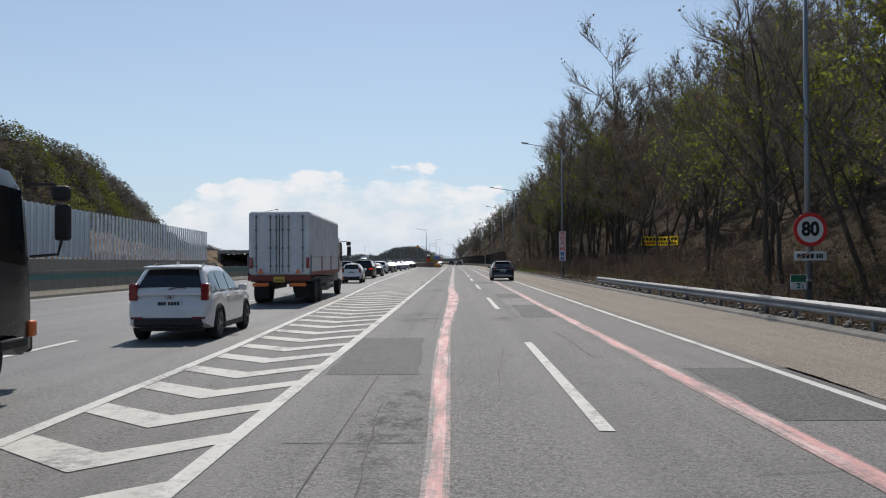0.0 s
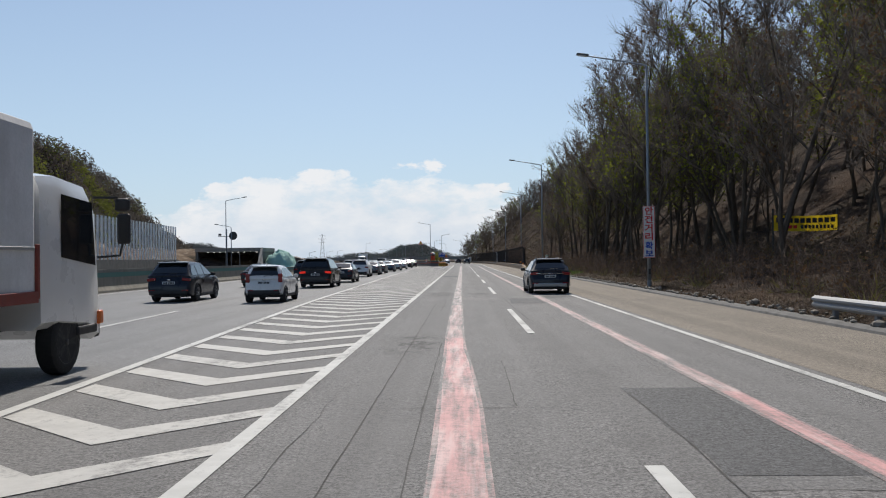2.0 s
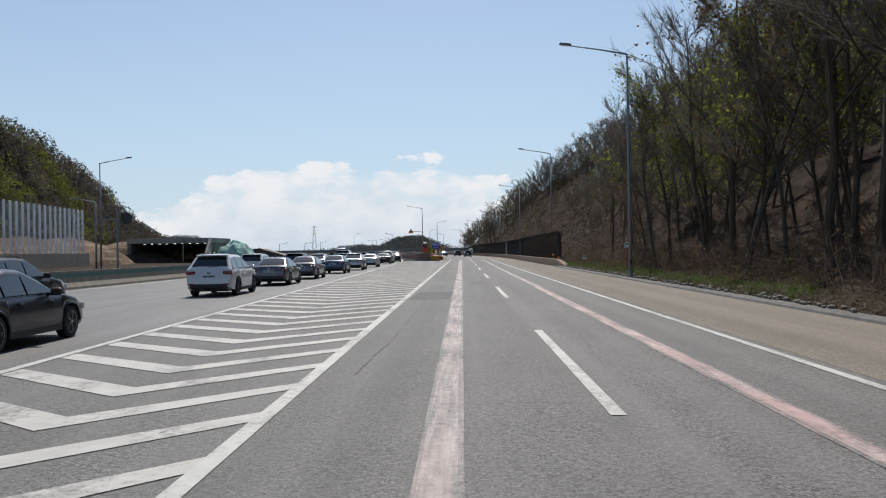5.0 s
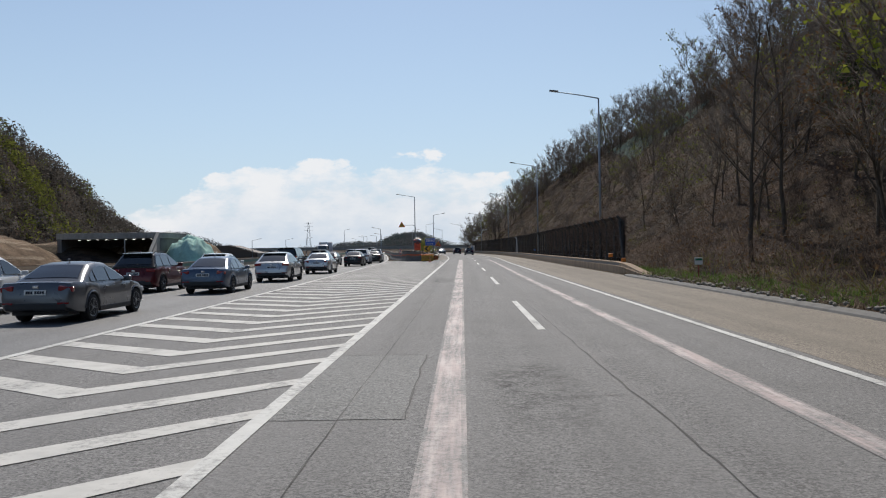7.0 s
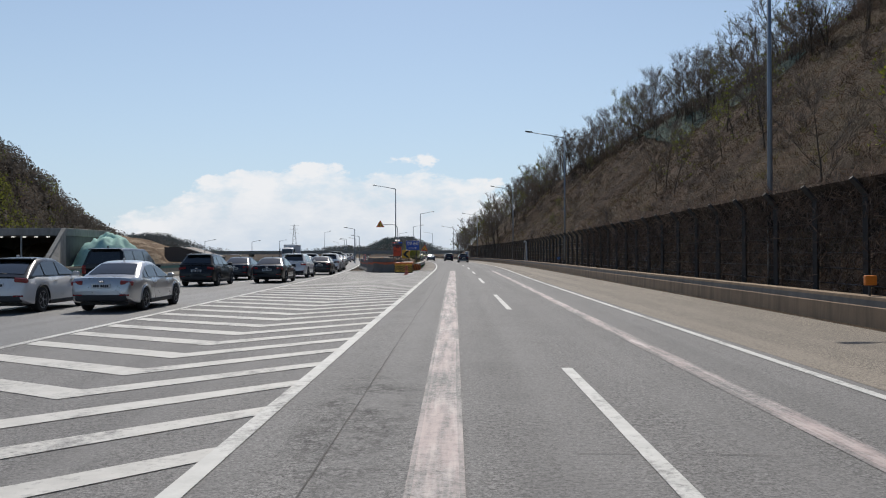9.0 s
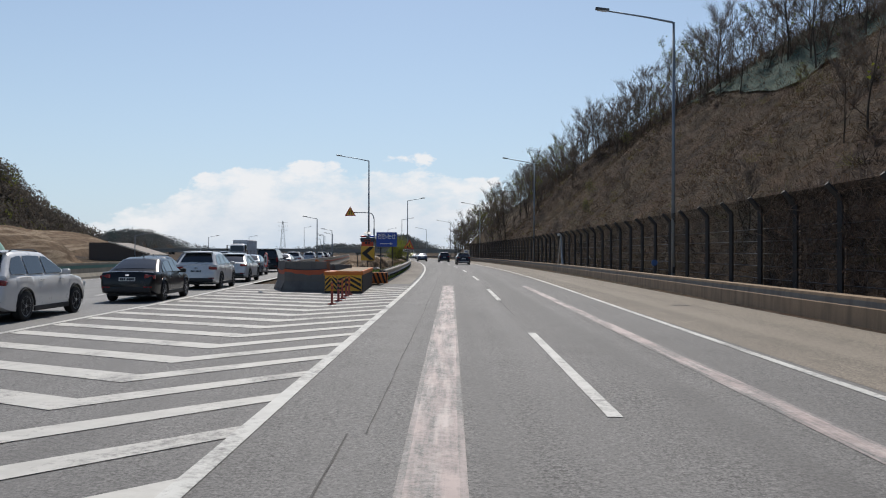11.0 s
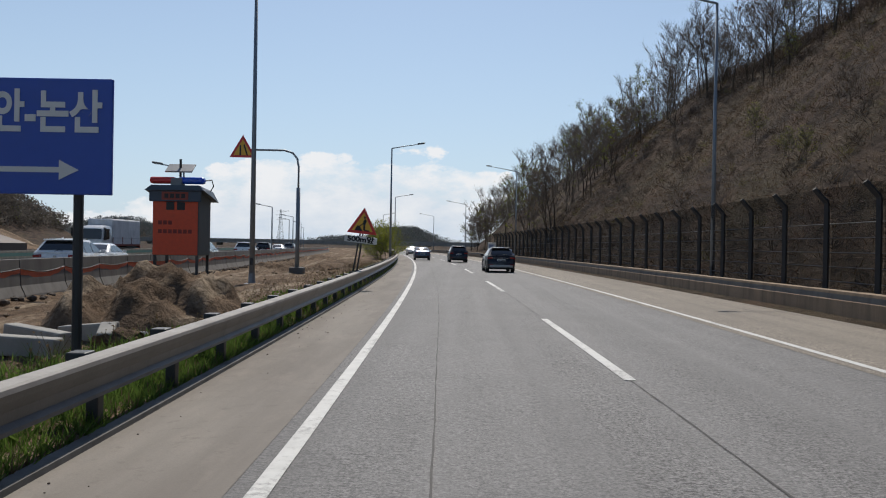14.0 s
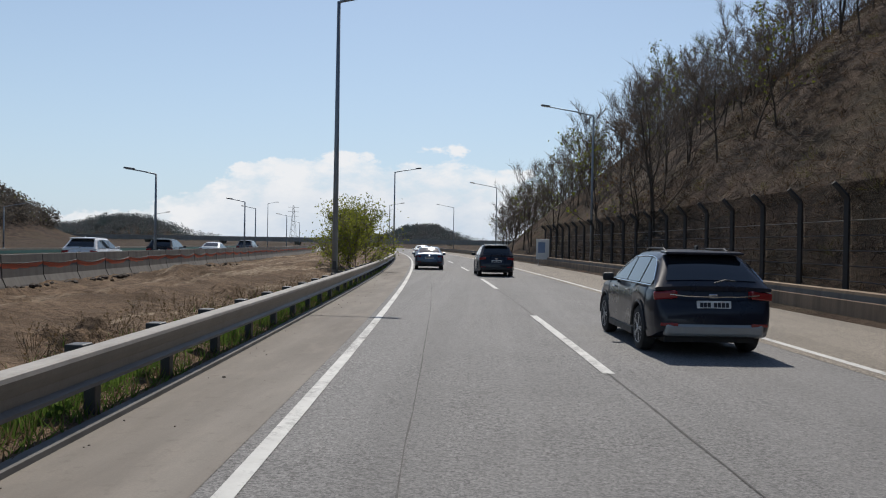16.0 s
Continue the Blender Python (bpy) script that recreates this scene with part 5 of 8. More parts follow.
CARS = (
    ("white compact crossover with dark rear window and roof rails", "smallsuv", "white", -6.0, 17.7),
    ("dark grey large off-road car in the queue", "suv", "navy", -12.1, 64.1),
    ("small white hatchback with tall red tail lights", "hatch", "white", -7.9, 62.6),
    ("large dark brown off-road car with lit tail lights", "bigsuv", "brown", -8.9, 79.8),
    ("black saloon car waiting in the queue", "sedan", "black", -13.2, 82.2),
    ("dark blue-black saloon car in the queue", "sedan", "navy", -8.95, 90.4),
    ("dark off-road car behind the queue", "suv", "black", -13.2, 98.3),
    ("white off-road car in the queue", "suv", "white", -10.0, 109.2),
    ("grey hatchback saloon in the queue", "sedan", "grey", -10.0, 119.2),
    ("white off-road car with black rear bumper", "suv", "white", -13.9, 130.2),
    ("dark grey saloon with red tail lights", "sedan", "grey", -10.2, 128.6),
    ("steel grey saloon with low roof", "sedan", "blue", -10.2, 141.0),
    ("dark red off-road car with black roof", "suv", "red", -13.6, 142.5),
    ("silver electric crossover with black rear panel", "crossover", "silver", -10.1, 151.8),
    ("white crossover in the queue's far lane", "crossover", "white", -13.6, 152.6),
    ("white electric saloon with dark glass roof", "crossover", "white", -13.0, 165.0),
    ("silver saloon in the queue", "sedan", "silver", -10.2, 165.6),
    ("black people carrier van in the queue", "van", "black", -14.5, 175.6),
    ("black off-road car in the queue", "suv", "black", -13.4, 184.0),
    ("black saloon with red tail lights", "sedan", "black", -10.8, 188.6),
    ("navy saloon in the queue's far lane", "sedan", "navy", -14.0, 193.5),
    ("white off-road car in the queue", "suv", "white", -11.2, 197.8),
    ("black saloon beside the chevron area", "sedan", "black", -10.75, 205.9),
    ("white off-road car with tall red tail lights", "suv", "white", -11.45, 215.1),
    ("dark saloon in the queue's far lane", "sedan", "navy", -13.9, 215.4),
    ("white hybrid hatchback with black rear", "crossover", "white", -12.2, 223.4),
    ("dark car in the queue's far lane", "suv", "grey", -15.1, 226.0),
    ("pale blue car behind the concrete barrier", "sedan", "blue", -14.2, 235.5),
    ("black van behind the concrete barrier", "van", "black", -15.0, 246.0),
    ("steel blue car behind the concrete barrier", "suv", "blue", -18.2, 243.0),
    ("dark car behind the concrete barrier", "sedan", "grey", -15.8, 257.0),
    ("white car behind the concrete barrier", "suv", "white", -17.0, 271.0),
    ("white saloon behind the concrete barrier", "sedan", "white", -20.5, 283.0),
    ("silver car behind the concrete barrier", "suv", "silver", -18.6, 298.0),
    ("white car far down the queue", "suv", "white", -19.2, 318.0),
    ("dark car far down the queue", "suv", "black", -19.6, 332.0),
    ("white car far down the queue", "sedan", "white", -20.2, 348.0),
    ("grey car far down the queue", "suv", "grey", -20.6, 366.0),
)
for row in CARS:
    label, kind_, colour, u, y = row
    drift = math.degrees(math.atan((lerp(GORE_L, y) - lerp(GORE_L, y + 4)) / 4))
    car(label, kind_, colour, u, y, drift, lit="lit" in label, paint2=P["black"] if ("black roof" in label or "glass roof" in label) else None)
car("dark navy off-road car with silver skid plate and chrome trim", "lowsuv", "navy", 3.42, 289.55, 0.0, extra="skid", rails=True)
# the navy car above added a second time, at its earlier place
car("second copy of the dark navy off-road car, beside the shoulder line", "lowsuv", "navy", 3.97, 68.0, 0.0, extra="skid", rails=True)
car("dark navy off-road car driving in the outer lane", "suv", "navy", 2.45, 319.4)
car("dark grey-blue saloon driving ahead", "sedan", "blue", -0.97, 328.6)
car("white saloon far ahead on the bend", "sedan", "white", -0.6, 372.0)

# ---------- lorries ----------
M["box_white"] = mat_concrete("weathered_white_panel", (0.74, 0.75, 0.76), 0.3)
M["rust_red"] = plain("rust_red_frame_paint", (0.20, 0.035, 0.025), 0.6, 0.1, 0.35)
M["amber"] = plain("amber_reflector", (0.75, 0.17, 0.03), 0.35, 0, 0.1)
M["plate_yellow"] = plain("number_plate_yellow", (0.62, 0.42, 0.05), 0.45, 0, 0.1)
M["cab_dark"] = mat_carpaint("dark_grey_cab_paint", (0.035, 0.037, 0.04), 0.2)


def lorry(label, u, y, turn, cab_mat, cargo=True, length=8.2, mirrors=True):
    """y: rear end of the load; the lorry looks along the road."""
    t = thing("lorry", on_road(u, y, 0, turn), label, "lorry", "vehicles on the motorway")
    L = length
    W = 2.42
    if cargo:
        bm = bmesh.new()
        box(bm, (0, L / 2, 2.38), (W, L, 2.50), bevel=0.13)
        part("cargo_box", bm, M["box_white"], t, "dirty white box body")
        for x in (-0.9, -0.35, -0.12, 0.12, 0.35, 0.9):
            bm = bmesh.new()
            tube(bm, (x, -0.03, 1.25), (x, -0.03, 3.5), 0.022, n=8)
            for z in (1.5, 2.2, 2.9, 3.4):
                box(bm, (x, -0.03, z), (0.11, 0.04, 0.06), bevel=0.008)
            part("door_bar", bm, M["galv_dull"], t, "vertical locking bar on the rear door")
        bm = bmesh.new()
        box(bm, (0, -0.012, 2.36), (0.03, 0.02, 2.3))
        part("door_gap", bm, M["plastic"], t)
        for s in (-1, 1):
            bm = bmesh.new()
            box(bm, (s * (W / 2 + 0.01), L / 2, 1.20), (0.05, L - 0.1, 0.16), bevel=0.01)
            part("side_rail", bm, M["rust_red"], t, "rust-red side rail")
            bm = bmesh.new()
            box(bm, (s * (W / 2 + 0.012), L / 2, 1.86), (0.02, L - 0.25, 0.05), bevel=0.006)
            part("panel_joint", bm, M["galv"], t)
            for yy in (0.05, L * 0.33, L * 0.66, L - 0.05):
                bm = bmesh.new()
                box(bm, (s * (W / 2 + 0.015), yy, 1.55), (0.04, 0.08, 0.75), bevel=0.01)
                part("stanchion", bm, M["rust_red"] if yy > 0.1 else M["galv_dull"], t)
            bm = bmesh.new()
            box(bm, (s * (W / 2 - 0.12), -0.06, 1.62), (0.12, 0.10, 0.42), bevel=0.03)
            part("tail_light", bm, M["taillight"], t, "upright red tail light")
            bm = bmesh.new()
            box(bm, (s * 0.72, -0.08, 0.78), (0.62, 0.06, 0.14), bevel=0.02)
            part("reflector", bm, M["amber"], t, "amber reflector bar")
            bm = bmesh.new()
            vs_ = [bm.verts.new(p) for p in ((s * 0.72 - 0.11, -0.065, 1.22), (s * 0.72 + 0.11, -0.065, 1.22), (s * 0.72, -0.065, 1.42))]
            f = bm.faces.new(vs_)
            r = bmesh.ops.extrude_face_region(bm, geom=[f])
            bmesh.ops.translate(bm, verts=[v for v in r["geom"] if isinstance(v, bmesh.types.BMVert)], vec=(0, 0.03, 0))
            part("warning_triangle", bm, M["amber"], t)
            bm = bmesh.new()
            box(bm, (s * 0.80, 0.6, 0.5), (0.6, 0.02, 0.55))
            part("mudflap", bm, M["tyre"], t)
        bm = bmesh.new()
        box(bm, (0, -0.02, 1.03), (W, 0.16, 0.20), bevel=0.02)
        part("rear_sill", bm, M["rust_red"], t)
        bm = bmesh.new()
        box(bm, (0.0, -0.12, 0.98), (0.42, 0.03, 0.22), bevel=0.006)
        pl = part("number_plate", bm, M["plate_yellow"], t, "yellow number plate")
        for k in range(4):
            part("bar", me_bar, None, pl).location = (-0.14 + 0.09 * k, -0.14, 0.95)
    bm = bmesh.new()
    box(bm, (-0.42, (L + 2.0) / 2, 0.82), (0.12, L + 1.9, 0.26))
    box(bm, (0.42, (L + 2.0) / 2, 0.82), (0.12, L + 1.9, 0.26))
    box(bm, (0, L * 0.45, 0.95), (W * 0.92, L * 0.9, 0.12))
    part("chassis", bm, M["plastic"], t)
    for s in (-1, 1):
        for z_ in (0.52, 0.80):
            bm = bmesh.new()
            box(bm, (s * (W / 2 - 0.06), L * 0.58, z_), (0.05, L * 0.52, 0.16), bevel=0.015)
            part("side_guard", bm, M["plastic"], t, "dark side guard rail")
        bm = bmesh.new()
        box(bm, (s * (W / 2 - 0.22), 2.1, 1.05), (0.42, 2.5, 0.05), bevel=0.015)
        part("mudguard", bm, M["plastic"], t)
    bm = bmesh.new()
    box(bm, (0.95, L * 0.62, 0.62), (0.45, 1.1, 0.5), bevel=0.06)
    part("fuel_tank", bm, M["galv_dull"], t)
    for yy in ((1.5, 2.75) if cargo else (1.5,)):
        for s in (-1, 1):
            wheel(t, s * (W / 2 - 0.2), yy, 0.48, s, 2.0, True)
    for s in (-1, 1):
        wheel(t, s * (W / 2 - 0.17), L + 0.95, 0.48, s, 1.3, True)
    # cab
    c0, c1 = L + 0.15, L + 2.15
    rings = []
    for yy, zt, zb, w in ((c0, 2.95, 0.72, 1.17), (c0 + 0.5, 3.0, 0.72, 1.2), (c1 - 0.5, 2.92, 0.62, 1.2), (c1 - 0.22, 2.70, 0.45, 1.19), (c1 - 0.06, 1.75, 0.42, 1.17), (c1, 1.2, 0.45, 1.10)):
        half = [(w * 0.9, zb), (w, zb + 0.1), (w, zb + (zt - zb) * 0.5), (w * 0.985, zt - 0.25), (w * 0.93, zt - 0.06), (w * 0.6, zt)]
        rings.append([(-x, yy, z) for x, z in half] + [(x, yy, z) for x, z in half[::-1]])
    part("cab", sharp(to_mesh("cab", loft(rings)), 35), cab_mat, t)
    for s in (-1, 1):
        bm = bmesh.new()
        vs_ = [bm.verts.new((s * 1.208, yy, z)) for yy, z in ((c0 + 0.55, 1.75), (c1 - 0.25, 1.62), (c1 - 0.38, 2.62), (c0 + 0.55, 2.68))]
        bm.faces.new(vs_)
        part("side_window", bm, M["glass"], t)
        bm = bmesh.new()
        pipe(bm, [(s * 1.15, c1 - 0.2, 2.72), (s * 1.42, c1 + 0.12, 2.74), (s * 1.50, c1 + 0.15, 2.55)], 0.022, 6)
        pipe(bm, [(s * 1.18, c1 - 0.1, 1.75), (s * 1.45, c1 + 0.14, 1.78), (s * 1.50, c1 + 0.15, 2.0)], 0.022, 6)
        ar_ = part("mirror_arm", bm, M["plastic"], t)
        bm = bmesh.new()
        box(bm, (s * 1.52, c1 + 0.14, 2.22), (0.22, 0.10, 0.50), bevel=0.04)
        box(bm, (s * 1.50, c1 + 0.14, 2.62), (0.24, 0.14, 0.22), bevel=0.05)
        part("mirror", bm, M["plastic"], ar_)
        bm = bmesh.new()
        box(bm, (s * 1.12, c1 - 0.06, 0.78), (0.22, 0.16, 0.22), bevel=0.03)
        part("indicator", bm, M["amber"], t)
        bm = bmesh.new()
        box(bm, (s * 1.16, c1 - 0.55, 0.62), (0.12, 0.7, 0.14), bevel=0.03)
        part("step", bm, M["plastic"], t)
    bm = bmesh.new()
    vs_ = [bm.verts.new(p) for p in ((-1.08, c1 - 0.035, 1.72), (1.08, c1 - 0.035, 1.72), (1.04, c1 - 0.205, 2.66), (-1.04, c1 - 0.205, 2.66))]
    bm.faces.new(vs_)
    bmesh.ops.translate(bm, verts=bm.verts, vec=(0, 0.012, 0))
    part("windscreen", bm, M["glass"], t)
    bm = bmesh.new()
    box(bm, (0, c1, 0.62), (2.3, 0.16, 0.34), bevel=0.05)
    part("bumper", bm, M["plastic"], t)
    return t


lorry("white box lorry with rust-red frame in the queue", -6.78, 31.5, 1.8, P["white"], True, 9.6)
lorry("dark grey tractor lorry cab beside the chevron area", -6.72, 0.35, 1.0, M["cab_dark"], True, 8.5)
# lorry on the opposite carriageway looks towards the camera
lorry("white lorry on the opposite carriageway", -31.0, 318.0, 176.0, P["white"], True, 6.5)


# ---------- signs ----------
def lettering(text, size, mat, parent, loc, width=None, rot=(math.pi / 2, 0, 0), bold=0.0, name="lettering"):
    me = GLYPHS[text, size].copy()
    if len(me.vertices) and width:
        xs = [v.co.x for v in me.vertices]
        k = width / max(1e-3, max(xs) - min(xs))
        for v in me.vertices:
            v.co.x *= k
    me.materials.clear()
    ob = part(name, me, mat, parent)
    ob.location, ob.rotation_euler = loc, rot
    return ob


M["sign_white"] = plain("white_sign_sheet", (0.70, 0.70, 0.68), 0.45, 0, 0.06)
M["sign_red"] = plain("red_sign_sheet", (0.60, 0.035, 0.035), 0.4, 0, 0.08)
M["sign_blue"] = plain("blue_sign_sheet", (0.02, 0.075, 0.42), 0.4, 0, 0.08)
M["sign_yellow"] = plain("yellow_sign_sheet", (0.72, 0.40, 0.03), 0.4, 0, 0.10)
M["sign_orange"] = plain("orange_red_sheet", (0.80, 0.105, 0.025), 0.5, 0, 0.18)
M["sign_green"] = plain("green_sign_sheet", (0.02, 0.16, 0.09), 0.4, 0, 0.08)
M["sign_black"] = plain("black_sign_print", (0.012, 0.012, 0.014), 0.5, 0, 0.1)


def disc(bm, c, r, y0, y1, n=40):
    tube(bm, (c[0], y0, c[1]), (c[0], y1, c[1]), r, n=n)
    return bm


def plate_poly(pts, y, thick):
    """A flat sign of (x, z) corners that faces the oncoming driver."""
    bm = bmesh.new()
    f = bm.faces.new([bm.verts.new((x, y, z)) for x, z in pts])
    r = bmesh.ops.extrude_face_region(bm, geom=[f])
    bmesh.ops.translate(bm, verts=[v for v in r["geom"] if isinstance(v, bmesh.types.BMVert)], vec=(0, thick, 0))
    bmesh.ops.recalc_face_normals(bm, faces=bm.faces)
    return bm


# speed limit on the first lamp pole
t = thing("speed_limit_sign", on_road(10.5, 24.3), "round red-rimmed speed limit sign with number 80", "road sign")
z = 2.52
bm = disc(bmesh.new(), (0, z), 0.50, -0.16, -0.14)
part("rim", bm, M["sign_red"], t, "red rim")
bm = disc(bmesh.new(), (0, z), 0.385, -0.168, -0.155)
part("face", bm, M["sign_white"], t)
lettering("80", 0.56, M["sign_black"], t, (0, -0.172, z), 0.52, bold=0.022)
bm = bmesh.new()
box(bm, (0, -0.13, z - 0.78), (0.95, 0.03, 0.27), bevel=0.008)
b_ = part("notice_plate", bm, M["sign_white"], t, "white notice plate under the disc")
bm = bmesh.new()
for k, (x, w) in enumerate(((-0.34, 0.10), (-0.21, 0.10), (-0.08, 0.10), (0.05, 0.09), (0.20, 0.05), (0.27, 0.05), (0.34, 0.05))):
    box(bm, (x, -0.148, z - 0.78), (w, 0.006, 0.13))
part("plate_bars", bm, M["ink"], b_, "plain dark bars")
bm = bmesh.new()
box(bm, (-0.36, -0.13, z - 1.55), (0.46, 0.03, 0.44), bevel=0.006)
k_ = part("distance_plate", bm, M["sign_white"], t, "small green and white distance plate")
bm = bmesh.new()
box(bm, (-0.36, -0.148, z - 1.44), (0.44, 0.006, 0.20))
part("green_band", bm, M["sign_green"], k_)
lettering("2", 0.22, M["sign_green"], k_, (-0.36, -0.152, z - 1.66), bold=0.008)
for zz in (z, z - 0.78, z - 1.5):
    bm = bmesh.new()
    tube(bm, (0, 0, zz - 0.03), (0, 0, zz + 0.03), 0.115, n=14)
    box(bm, (0, -0.11, zz), (0.1, 0.06, 0.05))
    part("clamp", bm, M["galv"], t)

# upright sign on the second lamp pole
t = thing("keep_distance_sign", on_road(9.45, 71.6), "tall white sign with red and blue upright lettering", "road sign")
bm = bmesh.new()
box(bm, (0, -0.14, 2.9), (0.60, 0.03, 2.62), bevel=0.01)
part("board", bm, M["sign_white"], t)
bm = bmesh.new()
for x, w, zz, h_ in ((-0.285, 0.02, 2.9, 2.6), (0.285, 0.02, 2.9, 2.6), (0, 0.58, 4.19, 0.02), (0, 0.58, 1.61, 0.02)):
    box(bm, (x, -0.158, zz), (w, 0.006, h_))
part("border", bm, M["sign_red"], t)
for k, ch in enumerate("안전거리"):
    lettering(ch, 0.42, M["sign_red"], t, (0, -0.162, 3.93 - 0.43 * k), 0.40, bold=0.012)
for k, ch in enumerate("확보"):
    lettering(ch, 0.40, M["sign_blue"], t, (0, -0.162, 2.18 - 0.40 * k), 0.40, bold=0.012)
for zz in (1.9, 3.9):
    bm = bmesh.new()
    tube(bm, (0, 0, zz - 0.04), (0, 0, zz + 0.04), 0.13, n=14)
    part("clamp", bm, M["galv"], t)

# banner among the trees
t = thing("banner", on_road(18.9, 75.3, 0.0, -4), "yellow banner with plain printed bars tied between trees", "banner")
bm = bmesh.new()
rows = []
for k in range(13):
    x = -1.7 + 3.4 * k / 12
    sag = -0.06 * (1 - (x / 1.7) ** 2)
    rows.append((bm.verts.new((x, 0.03 * math.sin(k * 1.3), 3.0 + sag)), bm.verts.new((x, 0.03 * math.sin(k * 1.3 + 1), 3.85 + sag))))
for p, q in zip(rows, rows[1:]):
    bm.faces.new((p[0], q[0], q[1], p[1]))
M["banner"] = plain("yellow_banner_cloth", (0.80, 0.60, 0.03), 0.7, 0, 0.12)
tb_ = M["banner"].node_tree
tr_, mx_ = tb_.nodes.new("ShaderNodeBsdfTranslucent"), tb_.nodes.new("ShaderNodeMixShader")
tr_.inputs["Color"].default_value = (0.80, 0.58, 0.03, 1)
mx_.inputs[0].default_value = 0.5
tb_.links.new(tb_.nodes["Principled BSDF"].outputs[0], mx_.inputs[1])
tb_.links.new(tr_.outputs[0], mx_.inputs[2])
tb_.links.new(mx_.outputs[0], tb_.nodes["Material Output"].inputs["Surface"])
part("cloth", bm, M["banner"], t)
bm = bmesh.new()
for k in range(10):
    box(bm, (-1.45 + 0.32 * k, -0.05, 3.58 - 0.05 * (1 - ((k - 4.5) / 5) ** 2)), (0.24, 0.006, 0.26))
part("print_bars", bm, M["ink"], t, "plain dark bars")
bm = bmesh.new()
for k in range(4):
    box(bm, (-1.35 + 0.26 * k, -0.05, 3.19), (0.20, 0.006, 0.18))
part("print_bars", bm, M["sign_red"], t, "plain red bars")
bm = bmesh.new()
for k in range(9):
    box(bm, (-0.2 + 0.2 * k, -0.05, 3.19), (0.13, 0.006, 0.20))
part("print_bars", bm, M["ink"], t)
for s in (-1, 1):
    bm = bmesh.new()
    tube(bm, (s * 1.72, 0, -0.0), (s * 1.72, 0.05, 4.2), 0.05)
    part("stake", bm, M["dark_steel"], t)

# kilometre plate on a pole behind the shoulder
for u, y, z0 in ((9.9, 126.0, 1.7), (9.9, 143.2, 0.8)):
    t = thing("distance_post", on_road(u, y), "small white distance plate on a thin post", "road sign")
    bm = bmesh.new()
    tube(bm, (0, 0, 0.1), (0, 0, z0), 0.03)
    part("post", bm, M["rust_red"], t)
    bm = bmesh.new()
    box(bm, (0, -0.04, z0 + 0.12), (0.34, 0.03, 0.30), bevel=0.008)
    f_ = part("face", bm, M["sign_white"], t)
    bm = bmesh.new()
    box(bm, (0, -0.058, z0 + 0.19), (0.30, 0.005, 0.09))
    part("green_band", bm, M["sign_green"], f_)

# chevron board
t = thing("chevron_board", on_road(-5.28, 228.9), "yellow board with a black chevron on a thin post", "road sign")
s_ = 0.42
bm = bmesh.new()
box(bm, (0, 0, 1.59), (0.84, 0.03, 0.88), bevel=0.01)
part("board", bm, M["sign_yellow"], t)
bm = plate_poly(((0.10, 1.99), (0.40, 1.99), (-0.02, 1.59), (0.40, 1.19), (0.10, 1.19), (-0.38, 1.59)), -0.028, 0.010)
part("chevron", bm, M["sign_black"], t)
bm = bmesh.new()
tube(bm, (0, 0.04, 0), (0, 0.04, 1.9), 0.035)
part("post", bm, M["dark_steel"], t)
bm = bmesh.new()
tube(bm, (-0.62, -0.1, 0), (-0.62, -0.1, 1.55), 0.025)
part("side_stake", bm, M["dark_steel"], t)

# blue direction sign
t = thing("direction_sign", on_road(-5.12, 244.7), "blue direction sign with white lettering and an arrow", "road sign")
bm = bmesh.new()
box(bm, (0, 0, 2.70), (1.66, 0.05, 1.18), bevel=0.01)
part("board", bm, M["sign_blue"], t)
lettering("천안-논산", 0.46, M["sign_white"], t, (0, -0.032, 2.92), 1.46, bold=0.014)
bm = bmesh.new()
box(bm, (-0.10, -0.03, 2.36), (0.85, 0.010, 0.055))
part("arrow_shaft", bm, M["sign_white"], t)
part("arrow_head", plate_poly(((0.30, 2.46), (0.50, 2.36), (0.30, 2.26)), -0.035, 0.010), M["sign_white"], t)
for x in (-0.48, 0.46):
    bm = bmesh.new()
    tube(bm, (x, 0.07, 0), (x, 0.07, 3.2), 0.05)
    part("post", bm, M["dark_steel"], t)

# lane-narrows triangle on its bent mast


def triangle(t, x, z0, w, h, y, picture):
    """Warning triangle with red rim and yellow face."""
    c = (z0 + h / 3)
    rim = ((x - w / 2, z0), (x + w / 2, z0), (x, z0 + h))
    r_ = part("rim", plate_poly(rim, y, 0.03), M["sign_red"], t, "red rim")
    k = 0.70
    inner = tuple((x + (a - x) * k, c + (b - c) * k) for a, b in rim)
    part("face", plate_poly(inner, y - 0.008, 0.02), M["sign_yellow"], r_, "yellow face")
    for p in picture:
        part("symbol", plate_poly(tuple((x + a * w, z0 + b * h) for a, b in p), y - 0.014, 0.01), M["sign_black"], r_)


t = thing("lane_narrows_sign", on_road(-8.3, 279.6), "warning triangle on a tall bent grey mast", "road sign")
bm = bmesh.new()
tube(bm, (0, 0, 0.0), (0, 0, 4.6), 0.115, 0.105, 14)
part("mast", bm, M["pole"], t, smooth=True)
bm = bmesh.new()
pipe(bm, [(0, 0, 4.5), (0, 0, 5.7), (-0.08, 0, 6.15), (-0.32, 0, 6.45), (-0.75, 0, 6.58), (-2.75, 0, 6.58)], 0.055, 8)
part("bracket", bm, M["pole"], t, smooth=True)
bm = bmesh.new()
box(bm, (0, 0, 0.16), (0.75, 0.75, 0.44), bevel=0.03)
part("footing", bm, M["concrete_dark"], t)
